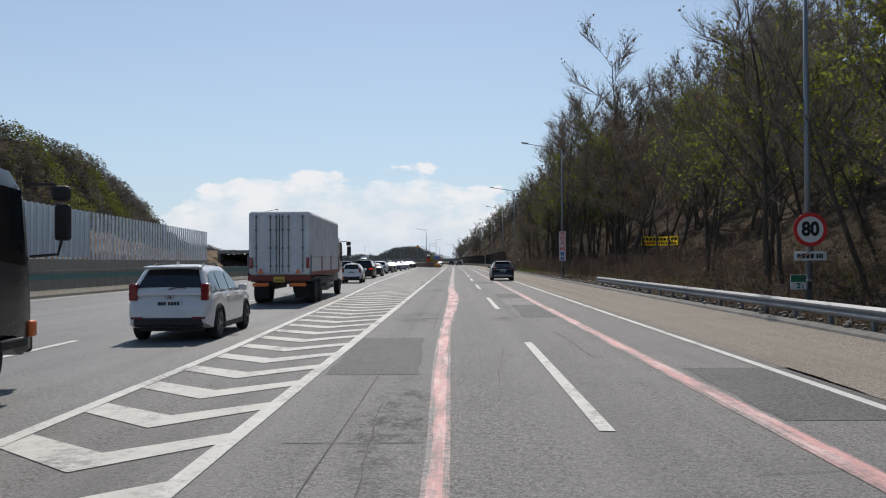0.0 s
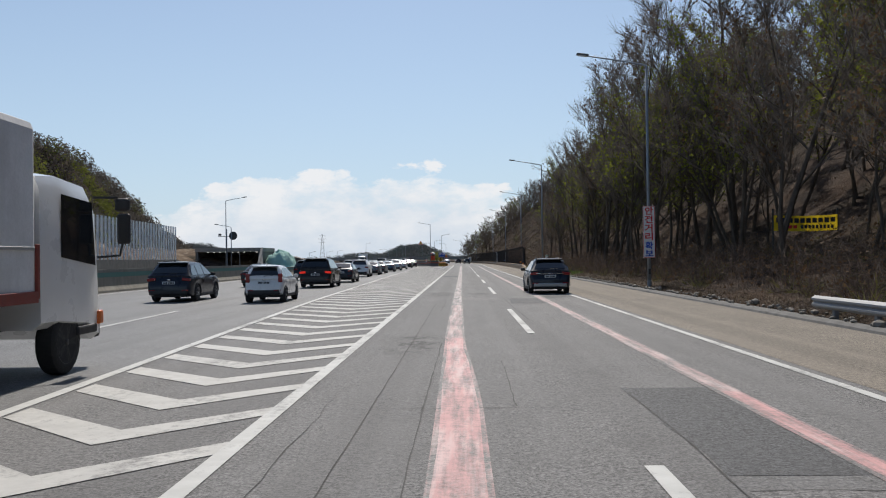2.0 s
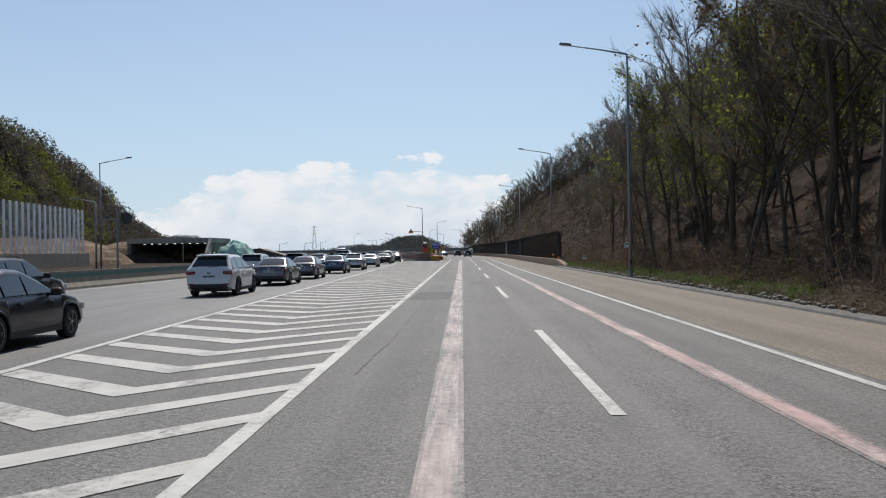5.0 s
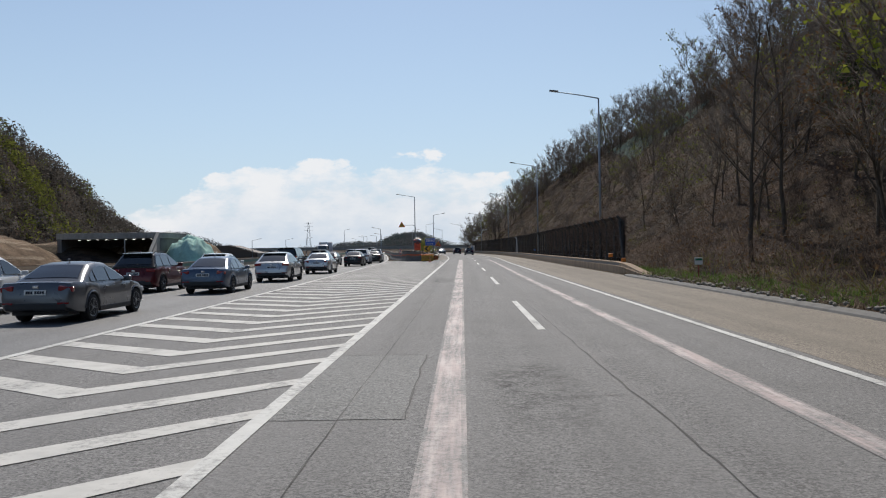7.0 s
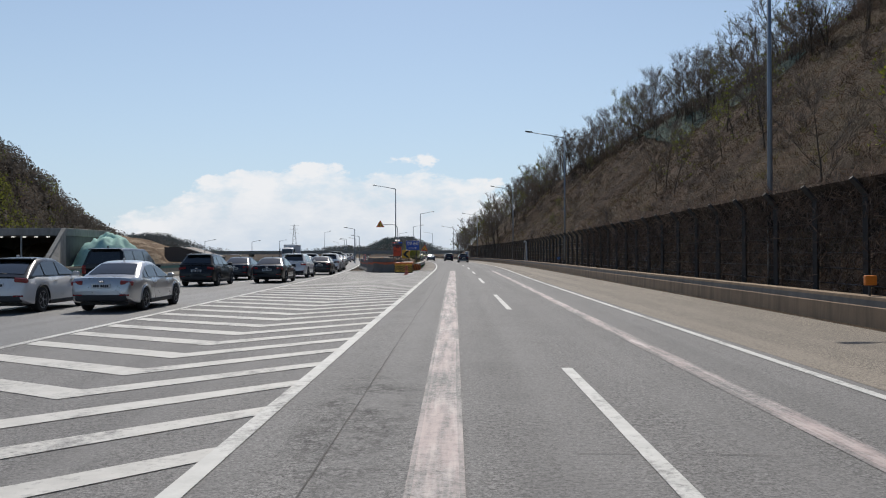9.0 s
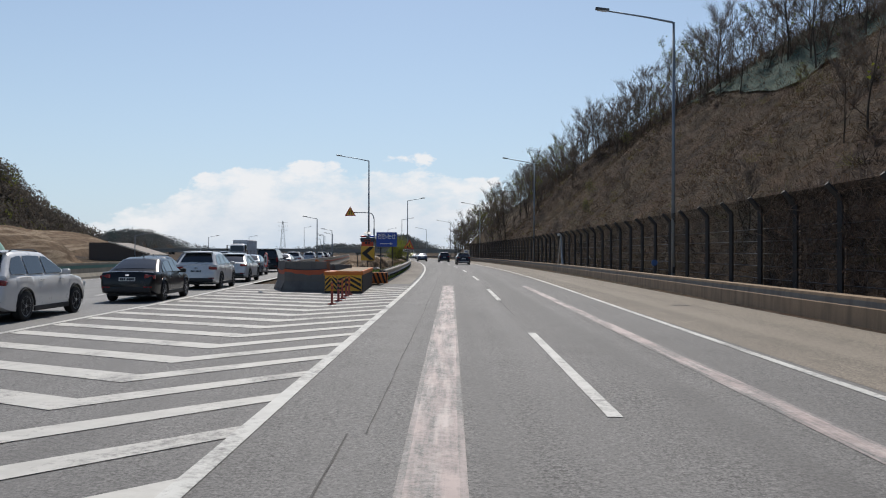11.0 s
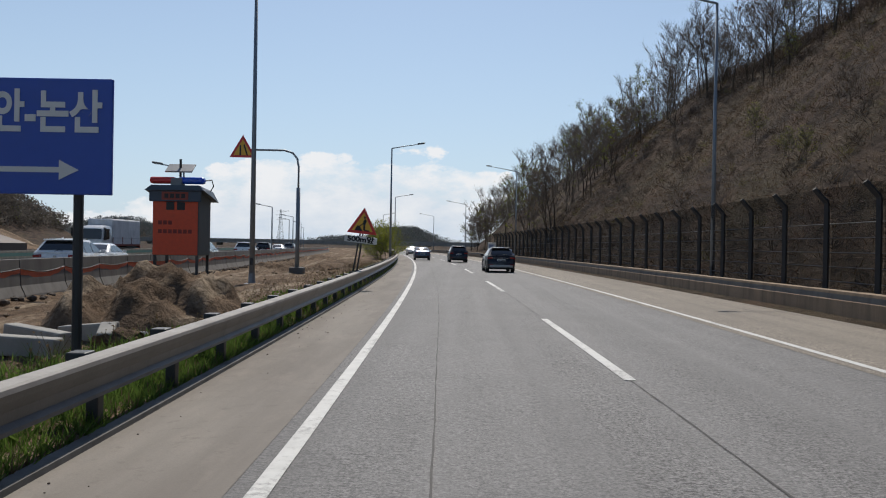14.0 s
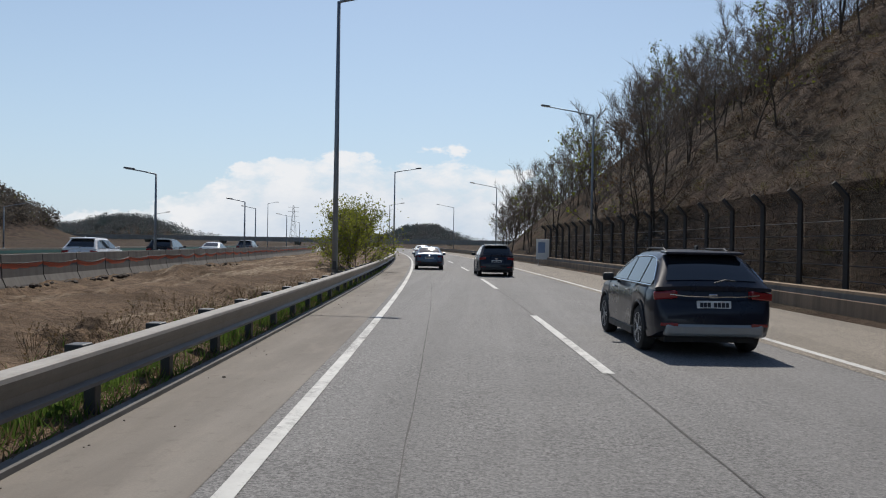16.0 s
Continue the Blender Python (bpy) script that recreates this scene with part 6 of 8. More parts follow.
triangle(t, -2.95, 6.15, 1.40, 1.2, -0.10, (((-0.12, 0.10), (-0.06, 0.10), (-0.06, 0.55), (-0.12, 0.55)), ((0.14, 0.10), (0.20, 0.10), (0.07, 0.58), (0.02, 0.55))))

# roadworks triangle
t = thing("roadworks_sign", on_road(-3.98, 266.9, 0.0, 0.0), "leaning roadworks warning triangle with distance plate", "road sign")
t.matrix_world = on_road(-4.02, 266.9, 0.05) @ Matrix.Rotation(radians(5.5), 4, 'Y')
triangle(t, 0.0, 2.02, 1.12, 0.98, -0.05, (((-0.26, 0.10), (0.02, 0.10), (-0.10, 0.28), (-0.18, 0.30)), ((0.03, 0.14), (0.10, 0.14), (0.08, 0.34), (0.12, 0.50), (0.06, 0.58), (0.0, 0.46), (0.02, 0.32)), ((0.0, 0.60), (0.04, 0.57), (0.08, 0.60), (0.06, 0.66), (0.02, 0.66)), ((-0.12, 0.28), (0.04, 0.44), (0.05, 0.41), (-0.10, 0.25)), ((0.05, 0.10), (0.25, 0.10), (0.22, 0.15), (0.08, 0.15))))
bm = bmesh.new()
box(bm, (-0.02, -0.03, 1.79), (1.22, 0.03, 0.25), Matrix.Rotation(radians(0.5), 3, 'Y'), 0.006)
pl = part("distance_plate", bm, M["sign_white"], t, "white plate with black lettering")
lettering("500m앞", 0.26, M["sign_black"], pl, (-0.02, -0.05, 1.79), 1.02, bold=0.012)
for x in (-0.08, 0.08):
    bm = bmesh.new()
    tube(bm, (x - 0.14, 0.02, 0.0), (x * 0.6, 0.02, 2.3), 0.03)
    part("post", bm, M["dark_steel"], t)

# red signal box on legs with a light bar
t = thing("warning_cabin", on_road(-7.62, 257.35), "grey warning box on legs with orange-red front and beacons", "warning box")
bm = bmesh.new()
box(bm, (0, 0, 2.08), (1.16, 1.06, 1.56), bevel=0.015)
part("box", bm, plain("dark_grey_sheet_steel", (0.10, 0.11, 0.115), 0.55, 0.2, 0.25), t)
bm = bmesh.new()
box(bm, (0, -0.545, 1.98), (1.12, 0.03, 1.34), bevel=0.008)
fr = part("front_panel", bm, plain("sun_faded_orange_red_sheet", (0.66, 0.085, 0.03), 0.55, 0, 0.22), t, "orange-red front panel")
for z_, n in ((2.12, 3), (1.90, 7)):
    for k in range(n):
        part("print_bar", box(bmesh.new(), (-0.38 + 0.125 * k, -0.563, z_), (0.095, 0.006, 0.10)), M["rust_red"], fr)
for x in (-0.13, 0.14):
    part("lamp_opening", box(bmesh.new(), (x, -0.565, 2.54), (0.20, 0.02, 0.20), bevel=0.006), M["sign_black"], fr)
bm = bmesh.new()
box(bm, (0, -0.58, 2.79), (1.30, 0.06, 0.28), bevel=0.01)
hd = part("header", bm, plain("slate_blue_header", (0.05, 0.07, 0.10), 0.5), t, "slate blue header board")
part("header_plate", box(bmesh.new(), (0, -0.615, 2.79), (0.66, 0.012, 0.20)), plain("brown_red_plate", (0.30, 0.06, 0.04), 0.6), hd)
for k in range(4):
    part("print_bar", box(bmesh.new(), (-0.21 + 0.14 * k, -0.624, 2.79), (0.10, 0.006, 0.11)), M["sign_black"], hd)
bm = bmesh.new()
a_ = [bm.verts.new(p) for p in ((-0.74, -0.68, 2.93), (0.74, -0.68, 2.93), (0.74, 0.72, 2.70), (-0.74, 0.72, 2.70))]
b_ = [bm.verts.new(p) for p in ((-0.60, -0.62, 3.06), (0.60, -0.62, 3.06), (0.60, 0.66, 2.98), (-0.60, 0.66, 2.98))]
for k in range(4):
    bm.faces.new((a_[k], a_[(k + 1) % 4], b_[(k + 1) % 4], b_[k]))
bm.faces.new(a_[::-1]), bm.faces.new(b_)
part("roof", bm, plain("slate_grey_roof_sheet", (0.07, 0.085, 0.10), 0.5, 0.1, 0.2), t, "grey metal roof with sloping eaves")
for x, mat in ((-0.36, M["sign_red"]), (0.36, plain("blue_beacon_glass", (0.02, 0.10, 0.6), 0.2, 0, 0.05))):
    bm = bmesh.new()
    box(bm, (x, -0.40, 3.19), (0.66, 0.22, 0.17), bevel=0.06)
    part("beacon", bm, mat, t)
part("beacon_base", box(bmesh.new(), (0, -0.40, 3.14), (0.30, 0.24, 0.22), bevel=0.02), M["galv_dull"], t)
bm = bmesh.new()
tube(bm, (0, -0.2, 3.0), (0, -0.2, 3.75), 0.03)
part("panel_post", bm, M["dark_steel"], t)
bm = bmesh.new()
box(bm, (0, -0.2, 3.52), (0.68, 0.42, 0.035), Matrix.Rotation(0.55, 3, 'X'), 0.006)
part("solar_panel", bm, M["galv_dull"], t, "small tilted solar panel")
bm = bmesh.new()
pipe(bm, [(0.62, 0.2, 2.9), (0.74, 0.2, 3.1), (0.72, 0.1, 3.25), (0.55, -0.2, 3.2)], 0.015, 5)
part("cable", bm, M["plastic"], t)
for x in (-0.53, 0.53):
    for yy in (-0.46, 0.46):
        part("leg", box(bmesh.new(), (x, yy, 0.64), (0.065, 0.065, 1.34)), M["dark_steel"], t)
    part("side_rail", box(bmesh.new(), (x, 0, 0.62), (0.05, 0.88, 0.05)), M["dark_steel"], t)
part("front_rail", box(bmesh.new(), (0, -0.46, 0.62), (1.02, 0.05, 0.05)), M["dark_steel"], t)

# small sign far ahead by the wall
t = thing("information_board", on_road(8.9, 345.0), "small white and blue board by the wall", "road sign")
bm = bmesh.new()
box(bm, (0, 0, 1.35), (1.1, 0.05, 1.7), bevel=0.02)
part("board", bm, M["sign_white"], t)
bm = bmesh.new()
box(bm, (-0.1, -0.03, 1.5), (0.6, 0.01, 0.9))
part("print", bm, plain("pale_blue_print", (0.2, 0.28, 0.42), 0.5), t)
bm = bmesh.new()
tube(bm, (-0.35, 0.05, 0), (-0.35, 0.05, 1.5), 0.04)
part("post", bm, M["galv"], t)

# ---------- barriers at the nose of the median ----------
M["jersey"] = mat_concrete("stained_jersey_concrete", (0.17, 0.158, 0.142), 0.7)
M["orange_band"] = plain("faded_orange_band", (0.50, 0.11, 0.045), 0.75, 0, 0.35, 2.0)
JP = ((-0.30, 0), (0.30, 0), (0.28, 0.10), (0.16, 0.36), (0.11, 1.08), (-0.11, 1.08), (-0.16, 0.36), (-0.28, 0.10))


def jersey(u, y, turn, length, group="row of concrete barriers", band=True):
    t = thing("concrete_barrier", on_road(u, y, 0, turn), "stained concrete barrier with faded orange band", "concrete barrier", group)
    bm = bmesh.new()
    a = [bm.verts.new((x, -length / 2, z)) for x, z in JP]
    b = [bm.verts.new((x, length / 2, z)) for x, z in JP]
    for k in range(8):
        bm.faces.new((a[k], a[(k + 1) % 8], b[(k + 1) % 8], b[k]))
    bm.faces.new(a[::-1]), bm.faces.new(b)
    bmesh.ops.recalc_face_normals(bm, faces=bm.faces)
    part("body", bm, M["jersey"], t)
    if band:
        for s in (-1, 1):
            bm = bmesh.new()
            rows = []
            sag = 0.08 + 0.05 * math.sin(y * 1.7)
            for k in range(13):
                f = k / 12
                zt = 0.82 - sag * math.sin(math.pi * f) - 0.012 * math.sin(9 * f + y)
                yy = (f - 0.5) * (length + 0.04)
                zb = zt - 0.11 - 0.06 * math.sin(math.pi * f + 0.4) - 0.02 * math.sin(23 * f + y * 3)
                rows.append([bm.verts.new((s * (0.137 + 0.035 * (0.82 - z)), yy, z)) for z in (zt, (zt + zb) / 2, zb)])
            for p, q in zip(rows, rows[1:]):
                for i in range(2):
                    bm.faces.new((p[i], p[i + 1], q[i + 1], q[i]))
            part("netting", bm, M["orange_band"], t, "sagging red-orange safety netting")
            bm = bmesh.new()
            pipe(bm, [(s * 0.142, (k / 8 - 0.5) * (length + 0.04), 0.828 - sag * math.sin(math.pi * k / 8)) for k in range(9)], 0.012, 5)
            part("cord", bm, M["dark_steel"], t, "dark cord")
    return t


y = 216.5
while y < 400:
    u0, u1 = lerp(JERSEY, y), lerp(JERSEY, y + 3)
    turn = math.degrees(math.atan((u0 - u1) / 3))
    jersey((u0 + u1) / 2 - 0.15, y + 1.5, turn, 2.94)
    y += 3.0
# barrier set across the nose, with a speed disc on it
jersey(-6.25, 212.85, 72, 1.95).scale = (1.15, 1, 1.17)
jersey(-7.5, 214.3, 20, 2.2).scale = (1.1, 1, 1.17)
for u, y, tr in ((-6.2, 215.4, 70), (-5.6, 216.8, 65)):
    t = jersey(u, y, tr, 1.6, band=False)
t = thing("speed_limit_sign", on_road(-8.05, 213.2, 0, -62), "round speed limit sign with number 80 on the barrier", "road sign")
bm = disc(bmesh.new(), (0, 1.32), 0.31, -0.04, -0.02)
part("rim", bm, M["sign_red"], t, "red rim")
bm = disc(bmesh.new(), (0, 1.32), 0.24, -0.048, -0.03)
part("face", bm, M["sign_white"], t)
lettering("80", 0.36, M["sign_black"], t, (0, -0.052, 1.32), 0.29, bold=0.014)
bm = bmesh.new()
tube(bm, (0, 0.0, 0.9), (0, 0.0, 1.6), 0.03)
part("post", bm, M["dark_steel"], t)

# crash cushion with orange lids and striped front
M["lid"] = plain("orange_plastic_lid", (0.62, 0.17, 0.025), 0.55, 0, 0.25, 3.0)
M["dust"] = mat_concrete("sandy_dust", (0.36, 0.27, 0.17), 0.2)
M["cushion"] = mat_concrete("sooty_dark_cushion", (0.07, 0.06, 0.052), 0.6)
for u, y, w, l, h, lab in ((-4.45, 215.1, 1.02, 7.7, 0.80, "long crash cushion with sooty sides and an orange lid"), (-5.06, 212.1, 0.52, 1.4, 0.78, "short crash cushion box with an orange lid")):
    t = thing("crash_cushion", on_road(u, y, 0, 2.6), lab, "crash cushion")
    bm = bmesh.new()
    box(bm, (0, 0, h / 2), (w, l, h), bevel=0.03)
    part("body", bm, M["cushion"], t)
    for zz in (0.25, 0.48):
        bm = bmesh.new()
        box(bm, (w / 2 + 0.012, 0, zz), (0.03, l - 0.05, 0.16), bevel=0.012)
        part("side_beam", bm, M["cushion"], t)
    bm = bmesh.new()
    box(bm, (0, 0, h + 0.02), (w + 0.08, l + 0.08, 0.17), bevel=0.03)
    ld_ = part("lid", bm, M["lid"], t, "orange plastic lid")
    bm = bmesh.new()
    box(bm, (0, 0.03, h + 0.108), (w - 0.03, l - 0.06, 0.012))
    if l > 3:
        part("dust_layer", bm, M["dust"], ld_, "sandy dust on the lid")
    bm = bmesh.new()
    box(bm, (0, -l / 2 - 0.012, h * 0.52), (w * 0.96, 0.025, h * 0.80), bevel=0.004)
    fr = part("striped_front", bm, M["sign_yellow"], t, "yellow and black striped front")
    for s in (-1, 1):
        for k in range(3):
            x0, z0 = s * w * 0.02, h * (0.14 + 0.26 * k)
            pts = ((x0, z0 + 0.20), (s * w * 0.46, z0 - 0.06), (s * w * 0.46, z0 + 0.06), (x0, z0 + 0.32))
            pts = tuple((x, min(h * 0.90, max(h * 0.13, zz))) for x, zz in pts)
            part("stripe", plate_poly(pts, -l / 2 - 0.030, 0.008), M["sign_black"], fr)
# striped terminal panel of the guard rail
t = thing("striped_terminal", on_road(-3.92, 219.9, 0.0, -6), "rusty orange and black striped rail terminal", "rail terminal")
bm = bmesh.new()
box(bm, (0, 0, 0.36), (1.05, 0.06, 0.56), bevel=0.02)
fr = part("panel", bm, M["lid"], t)
for k in range(5):
    x = -0.52 + 0.23 * k
    part("stripe", plate_poly(((max(-0.5, x), 0.62), (min(0.5, x + 0.10), 0.62), (min(0.5, x + 0.30), 0.10), (min(0.5, x + 0.18), 0.10)), -0.040, 0.008), M["sign_black"], fr)
bm = bmesh.new()
box(bm, (0.0, 0.15, 0.25), (0.12, 0.12, 0.55))
part("post", bm, M["dark_steel"], t)
# tilted orange plate behind the cushion
t = thing("hazard_plate", on_road(-7.2, 221.5), "tilted faded orange plate on a stake", "hazard plate")
bm = bmesh.new()
box(bm, (0, 0, 0.95), (0.5, 0.03, 0.5), Matrix.Rotation(radians(28), 3, 'Y'), 0.01)
part("plate", bm, M["lid"], t)
bm = bmesh.new()
tube(bm, (0, 0.03, 0), (0, 0.03, 0.95), 0.025)
part("stake", bm, M["dark_steel"], t)

# flexible lane posts
M["post_red"] = plain("faded_red_plastic", (0.34, 0.075, 0.05), 0.6, 0, 0.3, 6.0)
for k, (u, y) in enumerate(((-3.95, 204.3), (-3.97, 205.9), (-4.03, 207.3), (-4.1, 208.9), (-4.15, 210.2))):
    t = thing("lane_post", on_road(u, y), "faded red flexible lane post with dark bands", "lane post", "row of lane posts")
    bm = lathe(((0.0, 0.14), (0.03, 0.135), (0.06, 0.042), (0.70, 0.036), (0.72, 0.02)), 12)
    bmesh.ops.rotate(bm, verts=bm.verts, cent=(0, 0, 0), matrix=Matrix.Rotation(-math.pi / 2, 3, 'Y'))
    part("post", bm, M["post_red"], t, smooth=True)
    for zz in (0.42, 0.58):
        bm = bmesh.new()
        tube(bm, (0, 0, zz), (0, 0, zz + 0.07), 0.042, n=12)
        part("band", bm, M["plastic"] if k % 2 else M["lid"], t)

# rubble and broken concrete in the median strip
rub = random.Random(21)
for k in range(26):
    u, y = -6.3 + rub.gauss(0, 0.9), 251 + rub.gauss(0, 1.8)
    bm = bmesh.new()
    big = k < 5
    s = (rub.uniform(0.5, 0.9), rub.uniform(0.35, 0.6), rub.uniform(0.3, 0.6)) if big else (rub.uniform(0.12, 0.35), rub.uniform(0.1, 0.3), rub.uniform(0.08, 0.2))
    bmesh.ops.create_icosphere(bm, subdivisions=2, radius=0.6)
    for v in bm.verts:
        v.co = Vector((v.co.x * s[0], v.co.y * s[1], v.co.z * s[2])) * (1 + 0.5 * noise.noise(v.co * 3 + Vector((k, 0, 0))))
    r_ = part("rubble", bm, M["concrete"] if k % 3 == 0 else M["dirt"])
    r_.matrix_world = on_road(u, y, s[2] * 0.35, rub.uniform(0, 180))
    tagged(r_, "broken lump of concrete and earth", "rubble", "rubble heap")
heap("earth_mound", "mound of dug-up earth in the median strip", "earth mound", at(-6.6, 252.5), (1.9, 2.6, 0.95), M["dirt"], 8, 0.4)
for u, y, sx, sy, h_ in ((-8.9, 293, 2.6, 6.0, 0.42), (-7.2, 299, 1.6, 3.0, 0.34), (-10.2, 309, 2.4, 7, 0.5), (-8.0, 285, 1.2, 1.8, 0.35), (-6.2, 288, 0.9, 1.3, 0.3), (-10.5, 285, 1.6, 2.0, 0.4)):
    heap("earth_mound", "low mound of yellow-brown earth", "earth mound", at(u, y), (sx, sy, h_), M["dirt"], u, 0.5)
# clods along the foot of the barrier row
M["clod"] = plain("dark_clod", (0.07, 0.055, 0.042), 0.95, 0, 0.4)
bm = bmesh.new()
for k in range(520):
    y = rub.uniform(226, 330)
    u = lerp(JERSEY, y) + 0.35 + abs(rub.gauss(0, 0.22))
    r_ = rub.uniform(0.04, 0.13)
    m_ = Matrix.Translation(at(u, y, r_ * 0.4 + 0.03)) @ Matrix.Rotation(rub.uniform(0, 3), 4, 'Z') @ Matrix.Diagonal((1, rub.uniform(0.6, 1.2), rub.uniform(0.5, 0.9), 1))
    bmesh.ops.create_icosphere(bm, subdivisions=1, radius=r_, matrix=m_)
tagged(part("clods", bm, M["clod"]), "dark clods along the barrier foot", "clods", kind="stuff")
bm = bmesh.new()
for k in range(1300):
    y = 330 - 100 * abs(rub.random() - rub.random() * 0.4)
    u = rub.uniform(lerp(JERSEY, y) + 0.8, -4.6)
    r_ = abs(rub.gauss(0, 0.035)) + 0.015
    m_ = Matrix.Translation(at(u, y, r_ * 0.3 + 0.05)) @ Matrix.Rotation(rub.uniform(0, 3), 4, 'Z') @ Matrix.Diagonal((1, rub.uniform(0.6, 1.4), rub.uniform(0.5, 0.9), 1))
    bmesh.ops.create_icosphere(bm, subdivisions=1, radius=r_, matrix=m_)
M["clod_light"] = plain("brown_clod", (0.16, 0.115, 0.07), 0.95, 0, 0.5)
tagged(part("clods", bm, M["clod_light"]), "brown clods and stones on bare earth", "clods", kind="stuff")
# stones and litter along the shoulder
bm = bmesh.new()
for k in range(700):
    y = rub.uniform(-5, 150)
    u = 8.75 + abs(rub.gauss(0, 0.35))
    r_ = rub.uniform(0.03, 0.10) * (1.6 if rub.random() < 0.08 else 1)
    m_ = Matrix.Translation(at(u, y, 0.12 + r_ * 0.3)) @ Matrix.Rotation(rub.uniform(0, 3), 4, 'Z') @ Matrix.Diagonal((1, rub.uniform(0.6, 1.3), rub.uniform(0.5, 0.9), 1))
    bmesh.ops.create_icosphere(bm, subdivisions=1, radius=r_, matrix=m_)
M["stone"] = plain("pale_stones", (0.22, 0.20, 0.17), 0.9, 0, 0.4)
tagged(part("stones", bm, M["stone"]), "pale stones along the shoulder's edge", "stones", kind="stuff")
# grit and crumbs on the dusty strip beside the guard rail
bm = bmesh.new()
for k in range(220):
    y = rub.uniform(222, 330)
    u = -3.60 + abs(rub.gauss(0, 0.35))
    r_ = rub.uniform(0.005, 0.013) * (1.8 if rub.random() < 0.05 else 1)
    m_ = Matrix.Translation(at(u, y, 0.004 + r_ * 0.4)) @ Matrix.Rotation(rub.uniform(0, 3), 4, 'Z') @ Matrix.Diagonal((1, rub.uniform(0.6, 1.5), rub.uniform(0.5, 0.9), 1))
    bmesh.ops.create_icosphere(bm, subdivisions=1, radius=r_, matrix=m_)
tagged(part("grit", bm, M["clod"]), "dark grit on the dusty strip", "grit", kind="stuff")
# broken kerb stones by the sign post
for u, y, l_, turn, tilt in ((-7.0, 248.6, 1.3, 62, 3), (-6.5, 249.3, 1.0, 75, -6), (-6.1, 249.0, 0.55, 15, 14), (-6.9, 247.6, 1.5, 84, 2)):
    t = thing("kerb_stone", on_road(u, y, 0.05, turn) @ Matrix.Rotation(radians(tilt), 4, 'X'), "pale broken concrete kerb stone lying on earth", "kerb stone", "broken kerb stones")
    bm = bmesh.new()
    box(bm, (0, 0, 0.13), (0.24, l_, 0.28), bevel=0.03)
    part("stone", bm, M["concrete"], t)
# black hose in the dirt
t = thing("hose", None, "thin black hose lying on the earth", "hose")
bm = bmesh.new()
pipe(bm, [at(-7.3 + 0.5 * math.sin(k * 0.6) + 0.06 * k, 284.0 + 0.35 * k, 0.14 + 0.05 * math.sin(k)) for k in range(14)], 0.03, 6)
part("tube", bm, M["plastic"], t)
# power pylons far off
for x, y, h_ in ((-330, 820, 34), (-150, 900, 30), (-430, 700, 30)):
    t = thing("power_pylon", Matrix.Translation((x, y, terrain(x, y) - 0.5)), "thin lattice power pylon far off", "pylon")
    bm = bmesh.new()
    for sx in (-1, 1):
        for sy in (-1, 1):
            tube(bm, (sx * 2.6, sy * 2.6, 0), (sx * 0.3, sy * 0.3, h_), 0.14, 0.08, 5)
    for k in range(7):
        f = k / 7
        w = 2.6 * (1 - f) + 0.3 * f
        tube(bm, (-w, -w, h_ * f), (w * 0.86, -w * 0.86, h_ * (f + 0.12)), 0.07, n=4)
        tube(bm, (w, -w, h_ * f), (-w * 0.86, -w * 0.86, h_ * (f + 0.12)), 0.07, n=4)
    for f in (0.72, 0.84, 0.95):
        tube(bm, (-4.2, 0, h_ * f), (4.2, 0, h_ * f), 0.1, n=4)
    part("lattice", bm, M["galv_dull"], t)

# ---------- vegetation ----------
def mat_bark():
    n = Nodes("grey_brown_bark")
    f = n.noise(6, 5, 0.65, (1, 1, 0.2), obj=True)
    c = n.mix(n.ramp(f, 0.3, 0.7), (0.05, 0.04, 0.031), (0.15, 0.122, 0.095))
    c = n.mix(n.math('MULTIPLY', n.random(), 0.45), c, (0.05, 0.045, 0.04))
    return n.done(c, 0.9, Specular_IOR_Level=0.1)


def mat_leaf(name, a, b, trans=0.3, patchy=0.0):
    n = Nodes(name)
    c = n.mix(n.island(), a, b)
    if patchy:
        c = n.mix(n.ramp(n.noise(patchy, 3, 0.6), 0.42, 0.58, 0, 0.75), c, tuple(x * 0.42 for x in a))
    c = n.mix(n.math('MULTIPLY', n.random(), 0.5), c, tuple(x * 0.55 for x in a))
    n.done(c, 0.7, Specular_IOR_Level=0.1)
    tr = n.t.nodes.new("ShaderNodeBsdfTranslucent")
    n.t.links.new(c, tr.inputs["Color"])
    mx = n.t.nodes.new("ShaderNodeMixShader")
    mx.inputs[0].default_value = trans
    out = n.t.nodes["Material Output"]
    n.t.links.new(n.b.outputs[0], mx.inputs[1])
    n.t.links.new(tr.outputs[0], mx.inputs[2])
    n.t.links.new(mx.outputs[0], out.inputs["Surface"])
    return n.m


M["bark"] = mat_bark()
M["twig"] = mat_leaf("bare_twigs", (0.115, 0.100, 0.090), (0.225, 0.195, 0.172), 0.36)
M["brush"] = mat_leaf("dead_brush", (0.078, 0.060, 0.050), (0.170, 0.130, 0.108), 0.38)
M["hill_brown"] = mat_leaf("brown_woodland", (0.115, 0.102, 0.088), (0.21, 0.185, 0.158), 0.42, 0.14)
M["hill_green"] = mat_leaf("olive_woodland", (0.16, 0.18, 0.04), (0.30, 0.31, 0.07), 0.48, 0.14)
# the next two carry distance haze in their colour: greyer, bluer, paler
M["hill_far"] = mat_leaf("hazed_far_brown_woodland", (0.13, 0.13, 0.13), (0.20, 0.20, 0.195), 0.3)
M["hill_far_green"] = mat_leaf("hazed_far_green_woodland", (0.10, 0.13, 0.13), (0.155, 0.185, 0.175), 0.3)
